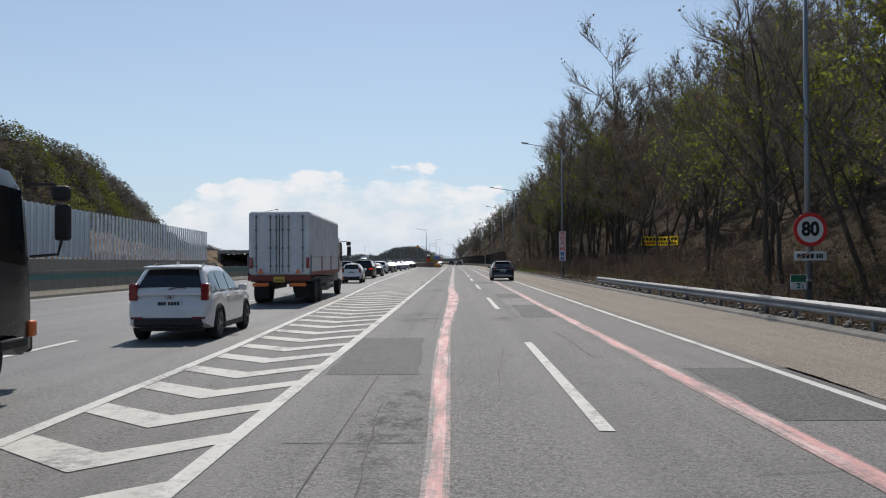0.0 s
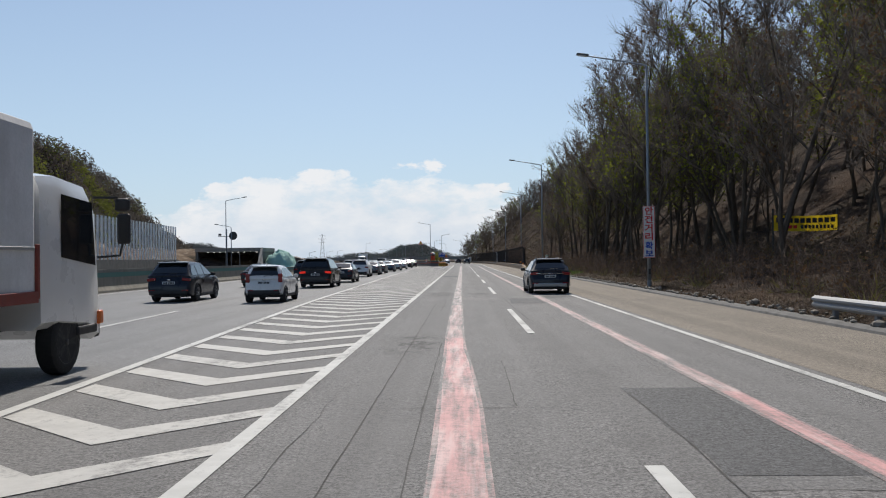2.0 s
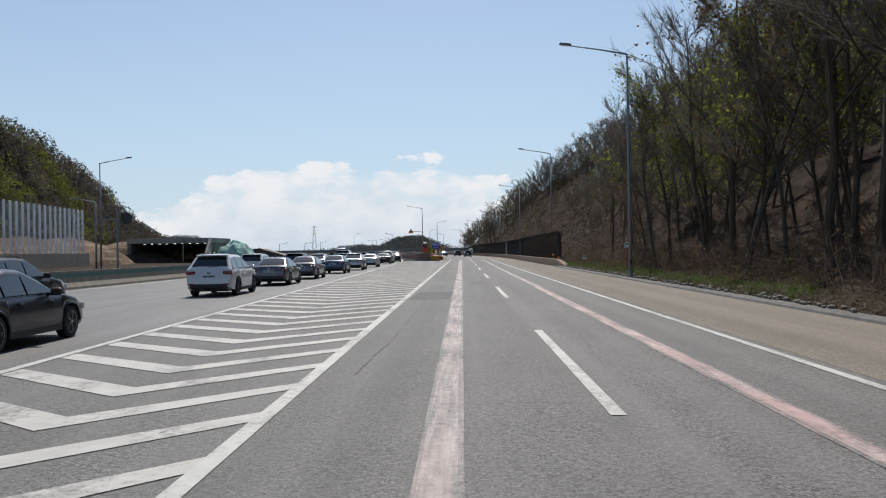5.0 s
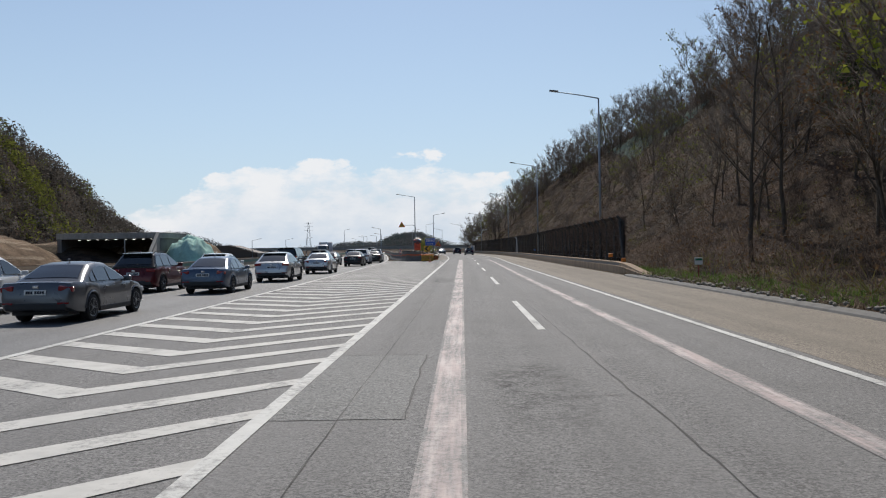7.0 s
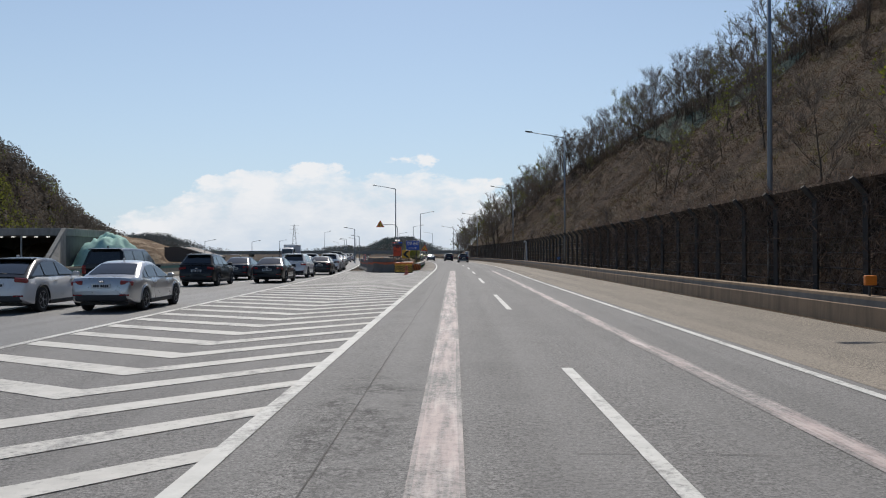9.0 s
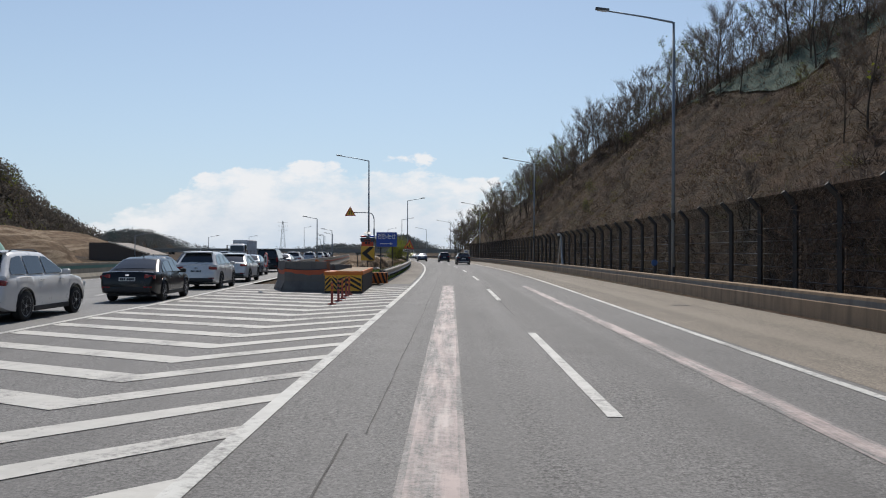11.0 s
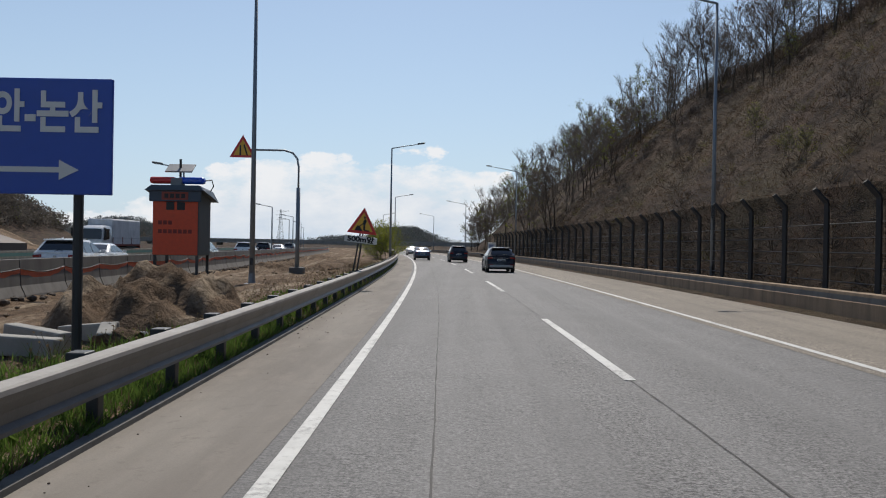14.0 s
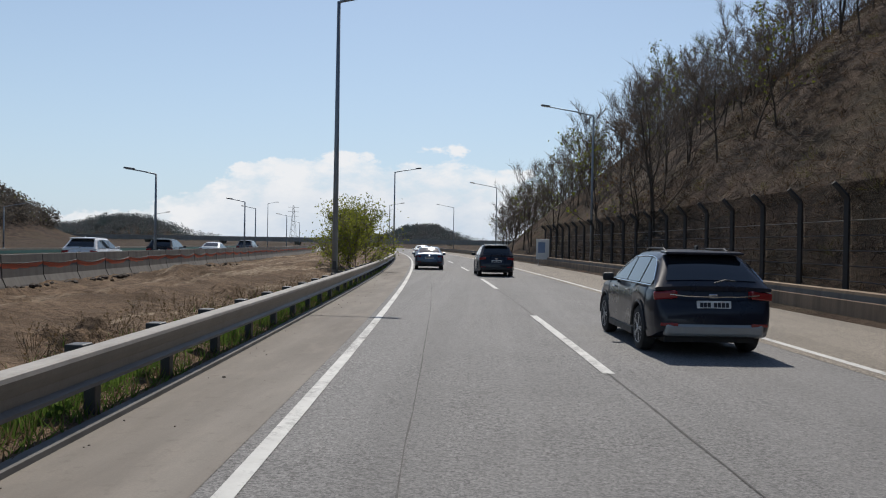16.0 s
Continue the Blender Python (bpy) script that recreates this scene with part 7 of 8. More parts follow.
M["leaf_fresh"] = mat_leaf("fresh_spring_leaves", (0.16, 0.19, 0.03), (0.30, 0.32, 0.055), 0.5)
M["leaf_dark"] = mat_leaf("dark_evergreen_leaves", (0.03, 0.055, 0.02), (0.07, 0.10, 0.03), 0.25)
M["leaf_dry"] = mat_leaf("dry_brown_leaves", (0.11, 0.068, 0.038), (0.22, 0.14, 0.08), 0.25)
M["grass_dry"] = mat_leaf("dry_grass", (0.075, 0.057, 0.038), (0.17, 0.128, 0.083), 0.25)
M["straw"] = mat_leaf("pale_dead_stalks", (0.125, 0.094, 0.070), (0.245, 0.188, 0.138), 0.25)
M["shrub_dark"] = mat_leaf("dark_bare_shrub", (0.035, 0.027, 0.023), (0.085, 0.066, 0.055), 0.2)
M["shrub_olive"] = mat_leaf("budding_olive_shrub", (0.11, 0.105, 0.04), (0.21, 0.19, 0.07), 0.3)
M["weed"] = mat_leaf("straw_weeds", (0.14, 0.10, 0.055), (0.27, 0.20, 0.12), 0.3)
M["grass_green"] = mat_leaf("green_grass", (0.085, 0.15, 0.03), (0.17, 0.25, 0.055), 0.42)


class Soup:
    """Collects many small faces for one mesh."""

    def __init__(self):
        self.v, self.f = [], []

    def stick(self, a, b, r0, r1, n=3):
        d = (b - a)
        if d.length < 1e-4:
            return
        q = d.to_track_quat('Z', 'Y')
        k = len(self.v)
        for p, r in ((a, r0), (b, r1)):
            for i in range(n):
                w = 2 * math.pi * i / n
                self.v.append(p + q @ Vector((r * math.cos(w), r * math.sin(w), 0)))
        for i in range(n):
            j = (i + 1) % n
            self.f.append((k + i, k + j, k + n + j, k + n + i))

    def sliver(self, a, b, w, rnd):
        """A single thin tapering twig."""
        d = (b - a)
        o = d.cross(Vector((rnd.uniform(-1, 1), rnd.uniform(-1, 1), rnd.uniform(-1, 1))))
        if o.length < 1e-5:
            return
        o *= w / o.length
        k = len(self.v)
        self.v += [a + o, a - o, b]
        self.f.append((k, k + 1, k + 2))

    def leaf(self, p, s, rnd):
        q = Euler((rnd.uniform(0, 6.3), rnd.uniform(0, 6.3), rnd.uniform(0, 6.3))).to_quaternion()
        k = len(self.v)
        for x, y in ((0.45, -0.5), (0.1, 0.8), (-0.5, -0.35)):
            self.v.append(p + q @ Vector((x * s, y * s, 0)))
        self.f.append((k, k + 1, k + 2))

    def blade(self, p, h, w, lean, ang):
        k = len(self.v)
        c, s = math.cos(ang), math.sin(ang)
        self.v += [p + Vector((-c * w, -s * w, 0)), p + Vector((c * w, s * w, 0)), p + Vector((lean * s, -lean * c, h))]
        self.f.append((k, k + 1, k + 2))

    def mesh(self, name, mat):
        me = bpy.data.meshes.new(name)
        me.from_pydata([tuple(v) for v in self.v], [], self.f)
        me.materials.append(mat)
        return me


def grow(seed, h, spread, leaves=None, n_leaf=0, lean=0.0, limbs=11, low=0.28, leaf_size=0.16, fine=23, wide=0.009, far=False):
    """Meshes of one tree: trunk with limbs, crown of twigs (and leaves)."""
    rnd = random.Random(seed)
    wood, twig, leaf = Soup(), Soup(), Soup()
    pts = []
    p = Vector((0, 0, -0.4))
    d = Vector((lean * rnd.uniform(0.3, 1), lean * rnd.uniform(-0.5, 0.5), 1)).normalized()
    n = 8
    for i in range(n + 1):
        pts.append(p.copy())
        d = (d + Vector((rnd.uniform(-0.12, 0.12), rnd.uniform(-0.12, 0.12), 0.04))).normalized()
        p = p + d * (h * 0.9 / n)
    r0 = h * 0.0095
    rad = [r0 * (1 - 0.85 * i / n) for i in range(n + 1)]
    for i in range(n):
        wood.stick(pts[i], pts[i + 1], rad[i], rad[i + 1], 6)
    tips = []
    for k in range(limbs):
        f = low + (1 - low) * (k + rnd.random()) / limbs
        i = min(n - 1, int(f * n))
        base = pts[i].lerp(pts[i + 1], f * n - i)
        ang = k * 2.4 + rnd.uniform(-0.5, 0.5)
        up = rnd.uniform(0.45, 1.1) + 0.5 * f
        ld = Vector((math.cos(ang), math.sin(ang), up)).normalized()
        ll = spread * (1.15 - 0.65 * f) * rnd.uniform(0.75, 1.2)
        q = base
        rr_ = rad[i] * 0.5
        segs = 4
        for s in range(segs):
            ld = (ld + Vector((rnd.uniform(-0.22, 0.22), rnd.uniform(-0.22, 0.22), rnd.uniform(-0.05, 0.16)))).normalized()
            q2 = q + ld * ll / segs
            wood.stick(q, q2, rr_ * (1 - s / segs * 0.75), rr_ * (1 - (s + 1) / segs * 0.75), 4)
            for b in range(3 if s else 1):
                bd = (ld + Vector((rnd.uniform(-1, 1), rnd.uniform(-1, 1), rnd.uniform(-0.3, 0.9))) * 0.8).normalized()
                bl = ll * 0.42 * rnd.uniform(0.6, 1.2)
                q3 = q2 + bd * bl
                mid = q2.lerp(q3, 0.5) + Vector((rnd.uniform(-1, 1), rnd.uniform(-1, 1), rnd.uniform(-1, 1))) * bl * 0.06
                if far:
                    twig.stick(q2, q3, 0.018, 0.006)
                else:
                    twig.stick(q2, mid, 0.022, 0.016)
                    twig.stick(mid, q3, 0.016, 0.008)
                for c_ in range(fine):
                    st = q2.lerp(q3, rnd.uniform(0.2, 1))
                    td = (bd + Vector((rnd.uniform(-1, 1), rnd.uniform(-1, 1), rnd.uniform(-0.5, 1))) * 0.9).normalized()
                    en = st + td * rnd.uniform(0.35, 1.25)
                    twig.sliver(st, en, wide, rnd)
                    tips.append(en)
                    tips.append(st)
            q = q2
    if n_leaf:
        for k in range(n_leaf):
            c = rnd.choice(tips)
            leaf.leaf(c + Vector((rnd.gauss(0, 0.22), rnd.gauss(0, 0.22), rnd.gauss(0, 0.2))), leaf_size * rnd.uniform(0.6, 1.4), rnd)
    return wood.mesh("trunk", M["bark"]), twig.mesh("twigs", M["twig"]), leaf.mesh("leaves", leaves) if n_leaf else None


TREES = []
KINDS = (
    ("bare", 1, 14.5, 4.6, None, 0, 0.25), ("bare", 2, 13.0, 4.0, None, 0, 0.4), ("bare", 3, 16.0, 4.8, M["leaf_dry"], 300, 0.15),
    ("budding", 4, 12.5, 4.2, M["leaf_fresh"], 1700, 0.2), ("budding", 5, 14.0, 4.4, M["leaf_fresh"], 2600, 0.3), ("dry", 6, 12.0, 4.0, M["leaf_dry"], 1100, 0.3),
    ("evergreen", 7, 11.0, 3.6, M["leaf_dark"], 3600, 0.1), ("slim", 8, 8.0, 2.3, None, 0, 0.2), ("slim", 9, 7.0, 2.2, M["leaf_fresh"], 500, 0.2), ("slim", 10, 9.0, 2.4, M["leaf_dry"], 240, 0.2))
LABELS = {"bare": "tall bare deciduous tree with fine grey-brown twigs", "budding": "deciduous tree with fresh yellow-green spring leaves", "dry": "tree with withered brown leaves on the slope", "evergreen": "dark green leafy tree in the woodland", "slim": "slim young bare tree on the slope"}
for kind_, seed, h, spread, leaves, nl, lean in KINDS:
    w, tw, lf = grow(seed, h, spread, leaves, nl, lean, leaf_size=0.13 if kind_ != "evergreen" else 0.22)
    TREES.append((kind_, w, tw, lf))


for seed, h, spread, nl, lf_ in ((31, 11.0, 4.2, 0, None), (32, 9.5, 3.9, 0, None), (33, 10.5, 4.0, 220, M["leaf_fresh"]), (34, 8.5, 3.6, 120, M["leaf_dry"])):
    w, tw, lf = grow(seed, h, spread, lf_, nl, 0.15, limbs=9, leaf_size=0.2, fine=9, wide=0.014, far=True, low=0.14)
    TREES.append(("bare", w, tw, lf))
w, tw, lf = grow(41, 3.6, 2.0, M["leaf_fresh"], 2600, 0.1, limbs=12, low=0.08, leaf_size=0.11, fine=8)
TREES.append(("budding", w, tw, lf))


def tree(i, u, y, z, s, turn, label=None):
    kind_, w, tw, lf = TREES[i]
    t = thing("tree", None, label or LABELS[kind_], "tree", "trees on the slope")
    t.matrix_world = Matrix.Translation(at(u, y, z)) @ Matrix.Rotation(turn, 4, 'Z') @ Matrix.Diagonal((s, s, s * 1.02, 1))
    part("trunk", w, None, t)
    part("crown", tw, None, t, "fine bare twigs")
    if lf:
        part("leaves", lf, None, t)
    return t


def bulk(name, rows, label):
    """Many far trees as one mesh: rows of (kind, u, y, z, scale, turn)."""
    vs_, fs_, mi, mats = [], [], [], [M["bark"], M["twig"]]
    for i, u, y, z, s, turn in rows:
        m = Matrix.Translation(at(u, y, z)) @ Matrix.Rotation(turn, 4, 'Z') @ Matrix.Diagonal((s, s, s, 1))
        ma = np.array(m)
        for me in TREES[i][1:]:
            if me is None:
                continue
            if me.materials[0] not in mats:
                mats.append(me.materials[0])
            co = np.empty(len(me.vertices) * 3)
            me.vertices.foreach_get("co", co)
            co = co.reshape(-1, 3) @ ma[:3, :3].T + ma[:3, 3]
            k = len(vs_)
            vs_.extend(map(tuple, co))
            fs_.extend(tuple(k + j for j in p.vertices) for p in me.polygons)
            mi.extend([mats.index(me.materials[0])] * len(me.polygons))
    me = bpy.data.meshes.new(name)
    me.from_pydata(vs_, [], fs_)
    for m in mats:
        me.materials.append(m)
    me.polygons.foreach_set("material_index", mi)
    return tagged(new(name, me), label, "woodland", kind="stuff")


far_rows = []


def far_tree(i, u, y, z, s, turn):
    far_rows.append((i, u, y, z, s, turn))


rnd = random.Random(11)
count = 0
# wooded slope beside the first stretch
y = -8.0
while y < 156:
    for u in (12.4, 15.2, 18.4, 22.5, 27.5, 33.5, 40.5):
        if rnd.random() < (0.24 if u < 13 else 0.08):
            continue
        uu, yy = u + rnd.uniform(-1.3, 1.3), y + rnd.uniform(-2.2, 2.2)
        near = u < 20
        if near and 48 < yy < 75 and rnd.random() < 0.34:
            continue
        edge = step(150, 128, yy)
        i = rnd.choice((0, 1, 2, 0, 1, 2, 5, 3)) if u < 16 else rnd.choice((0, 1, 4, 3, 4, 5, 4, 6, 3, 3))
        s = rnd.uniform(0.78, 1.12) * (0.62 + 0.38 * edge)
        if near and 92 < yy < 126:
            s *= 1.08
        if yy < 72:
            s *= 0.86 if not near else 0.80
        if u > 30:
            far_tree(rnd.choice((10, 11, 12, 12, 13)), uu, yy, terrain(uu, yy) - 0.1, s * 1.35, rnd.uniform(0, 6.28))
        else:
            tree(i, uu, yy, terrain(uu, yy) - 0.1, s, rnd.uniform(0, 6.28))
    y += 4.6
# tall bare trees that lean out over the shoulder
for i, uu, yy, s in ((0, 12.2, 101, 1.32), (1, 12.9, 95, 1.22), (2, 13.5, 107, 1.25), (0, 13.0, 87, 1.3), (1, 14.6, 69, 1.4), (2, 16.5, 80, 1.4), (1, 12.4, 113, 1.2), (0, 15.5, 76, 1.25), (1, 17.6, 84, 1.35), (2, 18.2, 90, 1.2), (4, 22.0, 61, 1.1), (0, 25.5, 70, 1.15), (3, 24.0, 80, 1.1), (1, 20.5, 56, 1.15), (4, 28.0, 64, 1.0), (0, 23.0, 50, 1.0)):
    tree(i, uu, yy, terrain(uu, yy) - 0.1, s, yy)
# crest above the cut slope
y = 150.0
while y < 410:
    for k in range(4):
        uu, yy = 34.5 + abs(rnd.gauss(0, 4.5)) - 3.5 + (max(0.0, 0.0227 * (y - 276) - 2.5 - cx(y) - 11.4) if y > 370 else 0.0), y + rnd.uniform(-2, 2)
        far_tree(rnd.choice((10, 11, 10, 11, 11, 12, 13)), uu, yy, terrain(uu, yy) - 0.3, rnd.uniform(0.45, 1.1), rnd.uniform(0, 6.28))
    y += 4.4
# bare trees thinning out where the wooded slope ends
for k in range(85):
    yy = 150 + 75 * rnd.random() ** 1.6
    uu = rnd.uniform(13.5, 36)
    far_tree(rnd.choice((10, 11, 13, 12)), uu, yy, terrain(uu, yy) - 0.2, rnd.uniform(0.38, 0.72), rnd.uniform(0, 6.28))
# scattered bushes-like young trees on the cut slope, thicker towards the far end
for k in range(30):
    yy = rnd.uniform(160, 330)
    uu = rnd.uniform(14, 33)
    tree(rnd.choice((7, 8, 9)), uu, yy, terrain(uu, yy) - 0.1, rnd.uniform(0.25, 0.5), rnd.uniform(0, 6.28))
for k in range(135):
    yy = rnd.uniform(322, 480)
    away = max(0.0, 0.0227 * (yy - 276) - 2.5 - cx(yy) - 11.4) if yy > 370 else 0.0
    uu = rnd.uniform(11.5, 30) + away
    far_tree(rnd.choice((10, 11, 12, 13, 10)), uu, yy, terrain(uu, yy) - 0.1, rnd.uniform(0.62, 1.08) * (1.0 - 0.18 * step(330, 440, yy)), rnd.uniform(0, 6.28))
bulk("woodland", far_rows, "bare and budding trees along the crest of the slope")
# green willow-like bush at the end of the median strip
for uu, yy, s in ((-5.0, 319.0, 0.30), (-5.5, 321.5, 0.36), (-4.8, 324.0, 0.38), (-5.9, 325.0, 0.30)):
    tree(14, uu, yy, 0.0, s * 2.4, rnd.uniform(0, 6.28), "young green-leaved bush at the edge of the median strip")


def stuff(name, soup, mat, label, category):
    return tagged(new(name, soup.mesh(name, mat)), label, category, kind="stuff")


# brush of thin stems on the wooded slope's foot
sp, sd = Soup(), Soup()
for k in range(5200):
    yy = rnd.uniform(-10, 158)
    uu = 10.3 + abs(rnd.gauss(0, 5.5))
    p = at(uu, yy, terrain(uu, yy) - 0.05)
    hh = rnd.uniform(0.4, 1.9)
    d = Vector((rnd.uniform(-0.6, 0.35), rnd.uniform(-0.5, 0.5), 1)).normalized()
    e = p + d * hh
    sp.sliver(p, e, 0.016, rnd)
    for j in range(7):
        st = p.lerp(e, rnd.uniform(0.3, 0.95))
        sp.sliver(st, st + Vector((rnd.uniform(-0.5, 0.5), rnd.uniform(-0.5, 0.5), rnd.uniform(0, 0.5))) * hh * 0.6, 0.010, rnd)
    if rnd.random() < 0.6:
        for j in range(4):
            sd.leaf(p.lerp(e, rnd.uniform(0.0, 1)) + Vector((rnd.gauss(0, 0.25), rnd.gauss(0, 0.25), 0.05)), rnd.uniform(0.05, 0.14), rnd)
for k in range(7000):
    yy = rnd.uniform(150, 412)
    uu = 34.5 + abs(rnd.gauss(0, 2.5))
    p = at(uu, yy, terrain(uu, yy) - 0.1)
    e = p + Vector((rnd.uniform(-0.5, 0.5), rnd.uniform(-0.5, 0.5), 1)) * rnd.uniform(0.8, 2.8)
    sp.sliver(p, e, 0.03, rnd)
    for j in range(4):
        st = p.lerp(e, rnd.uniform(0.2, 0.9))
        sp.sliver(st, st + Vector((rnd.uniform(-0.9, 0.9), rnd.uniform(-0.9, 0.9), rnd.uniform(0, 0.8))), 0.02, rnd)
stuff("brushwood", sp, M["brush"], "dense bare brushwood under the trees", "brushwood")
stuff("leaf_litter", sd, M["leaf_dry"], "brown withered leaves in the brushwood", "leaf litter")
# dead grass tufts on the cut slope and along the kerb
sg = Soup()
for k in range(30000):
    yy = rnd.uniform(150, 345) if k > 4000 else rnd.uniform(0, 155)
    uu = rnd.uniform(10.6, 38) if k > 4000 else 8.9 + abs(rnd.gauss(0, 0.7))
    p = at(uu, yy, terrain(uu, yy) - 0.03)
    big = 1.0 if k > 4000 else 0.45
    for j in range(3):
        sg.blade(p + Vector((rnd.gauss(0, 0.18), rnd.gauss(0, 0.18), 0)), rnd.uniform(0.12, 0.42) * big, rnd.uniform(0.012, 0.03), rnd.uniform(-0.7, 0.7), rnd.uniform(0, 3.14))
stuff("dry_grass", sg, M["grass_dry"], "matted dead grass on the slope", "dry grass")


def thatch(name, p, d, length, width, mat, label, category, seed):
    """Many thin tapering stalks from the points p along d."""
    rs = np.random.RandomState(seed)
    d = d / np.linalg.norm(d, axis=1)[:, None]
    o = np.cross(d, rs.normal(0, 1, d.shape))
    o *= (width / np.maximum(1e-6, np.linalg.norm(o, axis=1)))[:, None]
    tri = np.stack((p + o, p - o, p + d * length[:, None]), 1).reshape(-1, 3)
    me = bpy.data.meshes.new(name)
    me.from_pydata(tri.tolist(), [], np.arange(len(tri)).reshape(-1, 3).tolist())
    me.materials.append(mat)
    return tagged(new(name, me), label, category, kind="stuff")


def on_slope(n, y0, y1, u0, u1, lift):
    out = np.empty((n, 3))
    for k in range(n):
        yy, uu = rnd.uniform(y0, y1), rnd.uniform(u0, u1)
        out[k] = at(uu, yy, terrain(uu, yy) + rnd.uniform(0, lift))
    return out


# matted stalks lying on the cut slope
rs = np.random.RandomState(77)
for n, mat, name, lab, low in ((34000, "brush", "dead_brush", "matted dead brush on the cut slope", 0.25), (17000, "straw", "dead_straw", "pale dead stalks matted on the cut slope", 0.12), (16000, "leaf_dry", "dead_leaves", "rust-brown dead growth on the cut slope", 0.2)):
    p = on_slope(n, 152, 350, 10.8, 39, 0.12)
    d = rs.normal(0, 1, (n, 3)) * (0.55, 1.0, 0.22) + (-0.25, 0, 0.1)
    thatch(name, p, d, rs.uniform(0.2, 0.85, n), rs.uniform(0.01, 0.028, n), M[mat], lab, "dry growth", n)
# low shrubs, in drifts
for n, stems, mat, lab, y0, y1, u0, u1, size in ((2000, 40, "shrub_dark", "low bare shrubs on the cut slope", 152, 350, 11, 39, 1.0), (420, 46, "shrub_olive", "low olive shrubs budding on the cut slope", 150, 350, 12, 38, 0.9), (700, 40, "brush", "bare shrubs at the foot of the wooded slope", -5, 150, 10.4, 19, 1.1), (420, 46, "shrub_olive", "budding shrubs at the foot of the wooded slope", -5, 150, 10.0, 20, 1.0), (420, 40, "straw", "pale tufts along the shoulder's edge", 0, 150, 9.1, 10.2, 0.36)):
    c = on_slope(n, y0, y1, u0, u1, 0.0)
    s = rs.uniform(0.35, 1.0, n) ** 1.5 * size
    k = np.repeat(np.arange(n), stems)
    o = rs.normal(0, 1, (len(k), 3))
    o[:, 2] = np.abs(o[:, 2]) * 0.8
    o /= np.linalg.norm(o, axis=1)[:, None]
    p = c[k] + o * (s[k] * rs.uniform(0.0, 0.8, len(k)))[:, None] * (1, 1, 0.9)
    d = o + rs.normal(0, 0.5, o.shape) + (0, 0, 0.35)
    thatch("shrubs", p, d, s[k] * rs.uniform(0.3, 0.8, len(k)), s[k] * rs.uniform(0.010, 0.024, len(k)), M[mat], lab, "shrubs", n)
# dead vines over the first stretch of the net fence
n = 15000
yy = 158.5 + 46 * rs.uniform(0, 1, n) ** 1.25
p = np.stack((np.array([cx(v) + FU(v) for v in yy]) + rs.normal(0.06, 0.07, n), yy, 0.6 + 2.95 * np.sqrt(rs.uniform(0, 1, n)) + rs.normal(0, 0.06, n)), 1)
thatch("dead_vines", p, rs.normal(0, 1, (n, 3)) * (0.4, 1, 0.8), rs.uniform(0.2, 0.7, n), rs.uniform(0.008, 0.02, n), M["brush"], "dead vines grown through the net fence", "vines", 5)
# low green growth
sv = Soup()
for k in range(19200):
    yy = rnd.uniform(221, 300) if k < 17600 else rnd.uniform(100, 160)
    uu = -4.1 - abs(rnd.gauss(0, 0.6 + 0.9 * math.exp(-((yy - 234) / 14) ** 2))) if k < 17600 else rnd.uniform(9.2, 10.6)
    p = at(uu, yy, 0.02 if k < 17600 else terrain(uu, yy))
    for j in range(4):
        sv.blade(p + Vector((rnd.gauss(0, 0.06), rnd.gauss(0, 0.06), 0)), rnd.uniform(0.05, 0.15) + 0.2 * rnd.random() ** 3, rnd.uniform(0.008, 0.018), rnd.uniform(-0.22, 0.22), rnd.uniform(0, 3.14))
for k in range(15000):
    yy = rnd.uniform(221, 262) if k % 4 else rnd.uniform(221, 320)
    uu = -4.05 - abs(rnd.gauss(0, 0.5)) - (0.9 * rnd.random() if noise.noise(Vector((yy * 0.35, 0, 3))) > 0 else 0)
    sv.leaf(at(uu, yy, 0.06 + 0.16 * rnd.random() ** 2), rnd.uniform(0.04, 0.10), rnd)
stuff("grass", sv, M["grass_green"], "fresh green grass along the guard rail", "grass")
# dense turf behind the rail, green and dead blades mixed
for n, mat, name, lab, y1, wide in ((30000, "grass_green", "grass", "dense fresh green grass behind the guard rail", 252, 0.85), (12000, "grass_green", "grass", "green grass under the guard rail", 330, 0.3), (12000, "weed", "dry_grass", "dead grass blades among the green", 320, 0.6)):
    yy = rs.uniform(221, y1, n)
    patchy = np.array([noise.noise(Vector((v * 0.25, 0, 11))) for v in yy])
    uu = -3.80 - np.abs(rs.normal(0, wide, n)) * (1 + 0.6 * patchy)
    p = np.stack((np.array([cx(v) for v in yy]) + uu, yy, np.full(n, 0.03)), 1)
    thatch(name, p, rs.normal(0, 1, (n, 3)) * (0.5, 0.5, 0.15) + (0, 0, 1), rs.uniform(0.08, 0.24, n), rs.uniform(0.006, 0.014, n), M[mat], lab, "grass", n + 1)
# dry weeds in the median strip
sw = Soup()
for k in range(520):
    yy = rnd.choice((rnd.uniform(244, 300), rnd.gauss(292, 8)))
    uu = -4.4 - abs(rnd.gauss(0, 1.6))
    p = at(uu, yy, 0.02)
    for j in range(5):
        e = p + Vector((rnd.gauss(0, 0.16), rnd.gauss(0, 0.16), rnd.uniform(0.12, 0.42)))
        sw.stick(p, e, 0.006, 0.003)
        sw.leaf(e, rnd.uniform(0.02, 0.05), rnd)
stuff("dry_weeds", sw, M["weed"], "dry weeds on bare earth", "weeds")


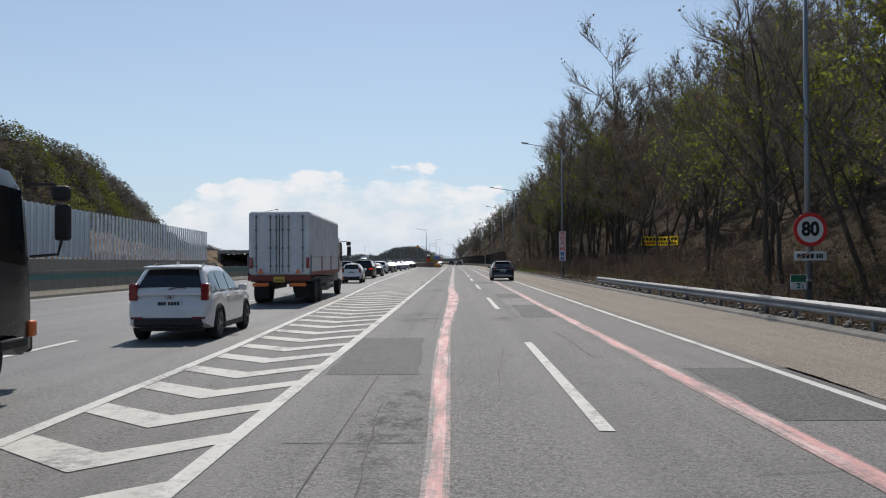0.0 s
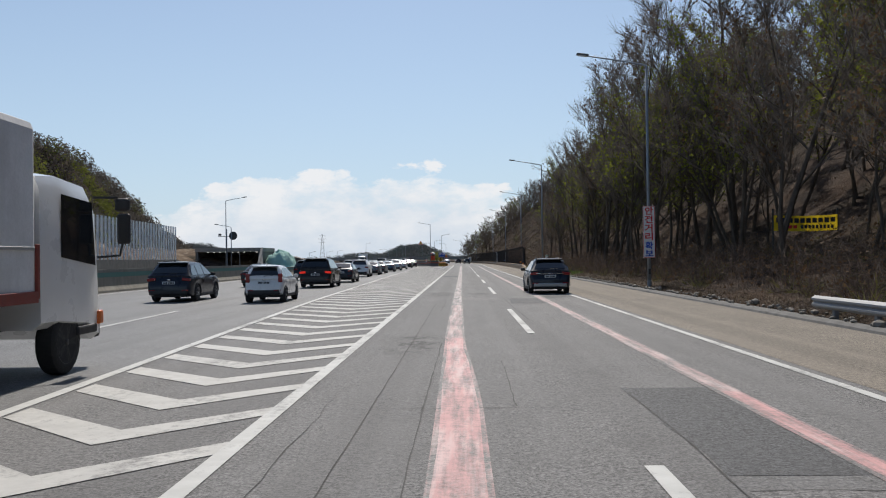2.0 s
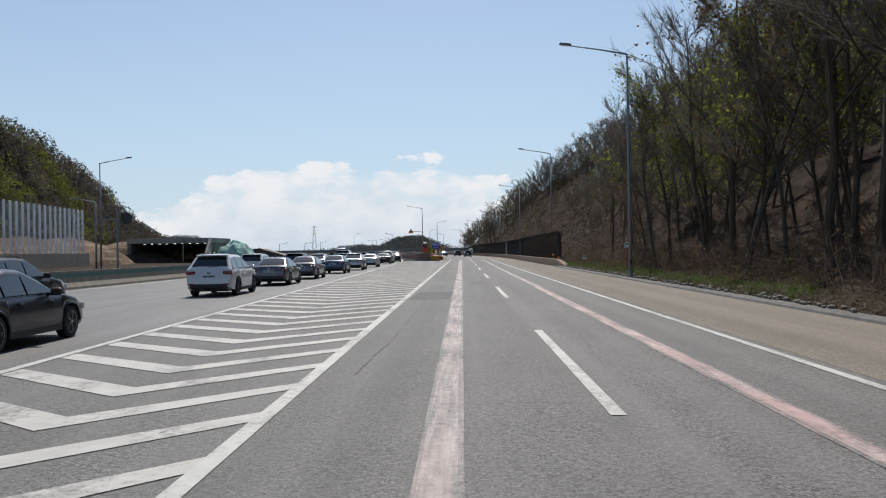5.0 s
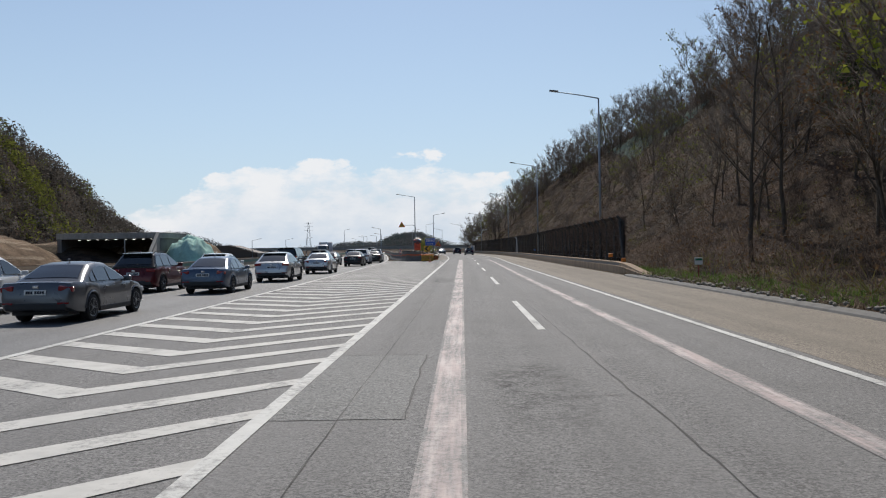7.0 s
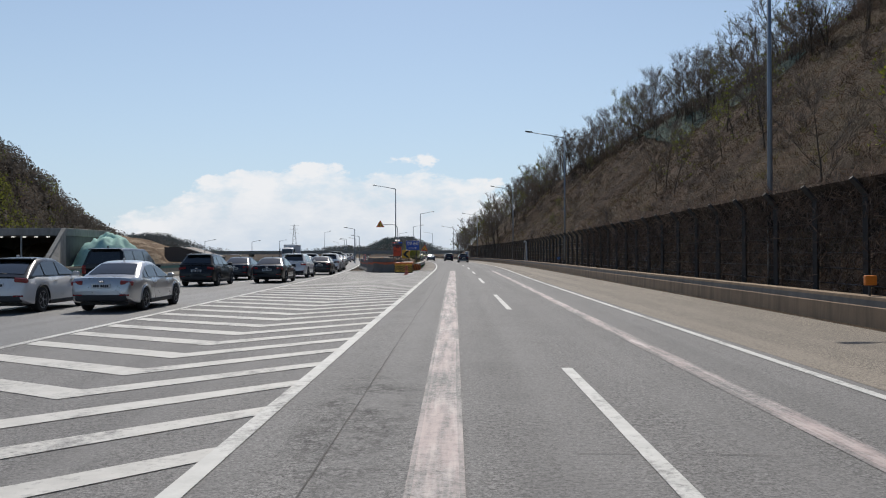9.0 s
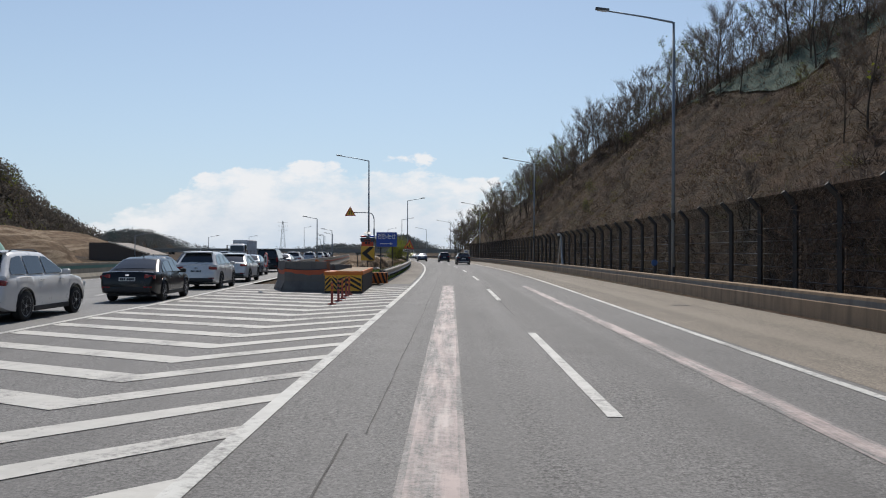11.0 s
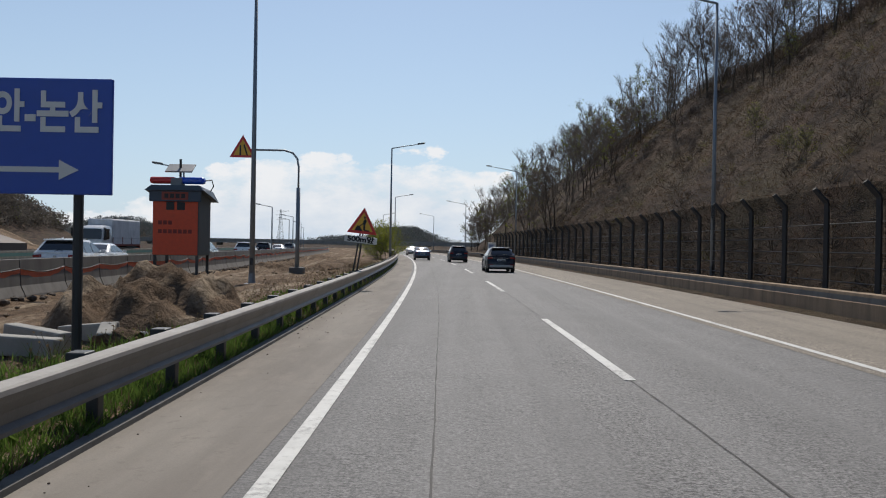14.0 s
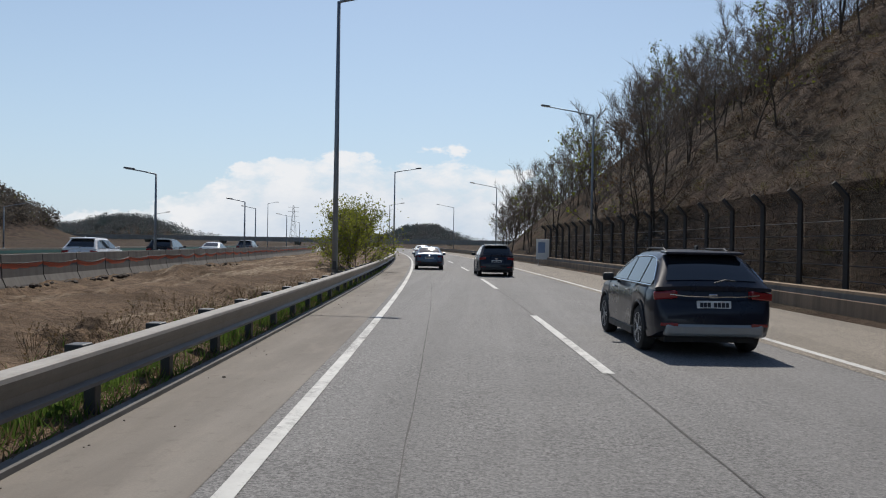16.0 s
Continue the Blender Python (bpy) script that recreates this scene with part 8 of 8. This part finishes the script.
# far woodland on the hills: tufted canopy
def canopy(name, region, n, size, mats, label):
    rs = np.random.RandomState(n)
    groups = [[] for _ in mats]
    for k in range(n):
        u, y, z = region(rnd)
        i = rnd.choices(range(len(mats)), (5, 3, 2)[:len(mats)])[0]
        if noise.noise(Vector((u * 0.03, y * 0.03, 5))) > 0.24:
            i = len(mats) - 1
        if len(mats) == 3 and y > 540 and rnd.random() < 0.85:
            i = 0
        groups[i].append((land_x(u, y), y, z, size * rnd.uniform(0.7, 1.5)))
    for rows, m_ in zip(groups, mats):
        g = np.array(rows)
        L = 44
        c = np.repeat(g, L, axis=0)
        s = c[:, 3]
        o = rs.normal(0, 1, (len(c), 3))
        o /= np.linalg.norm(o, axis=1)[:, None]
        o *= rs.uniform(0.7, 1.08, len(c))[:, None]
        o = np.stack((o[:, 0] * 0.52, o[:, 1] * 0.52, 0.55 + o[:, 2] * 0.62), 1) * s[:, None]
        p = c[:, :3] + o
        a = rs.normal(0, 1, (len(c), 3))
        a /= np.linalg.norm(a, axis=1)[:, None]
        b = np.cross(a, rs.normal(0, 1, (len(c), 3)))
        b /= np.linalg.norm(b, axis=1)[:, None]
        w = (s * rs.uniform(0.05, 0.15, len(c)))[:, None]
        quad = np.stack((p - 0.7 * w * a, p + 0.8 * w * b, p + 0.9 * w * a), 1).reshape(-1, 3)
        me = bpy.data.meshes.new(name)
        me.from_pydata(quad.tolist(), [], np.arange(len(quad)).reshape(-1, 3).tolist())
        me.materials.append(M[m_])
        tagged(new(name, me), label, "woodland", kind="stuff")


def left_hill(r):
    while True:
        u, y = r.uniform(-292, -190), r.uniform(110, 730)
        z = terrain(u, y)
        if z > 6:
            return u, y, z


def far_hill(r):
    hx, hy, hw, hd, _ = r.choices(FAR_HILLS, (4, 4, 1.5, 4))[0]
    u, y = r.gauss(hx, hw * 0.62), r.gauss(hy - hd * 0.2, hd * 0.6)
    return u, y, terrain(u, y)


canopy("woodland", left_hill, 6400, 6.0, ("hill_brown", "hill_brown", "hill_green"), "mixed bare and fresh green woodland on the hill")
canopy("woodland", far_hill, 5200, 5.0, ("hill_far", "hill_far_green"), "dark wooded far hills, tinted grey-blue for haze")
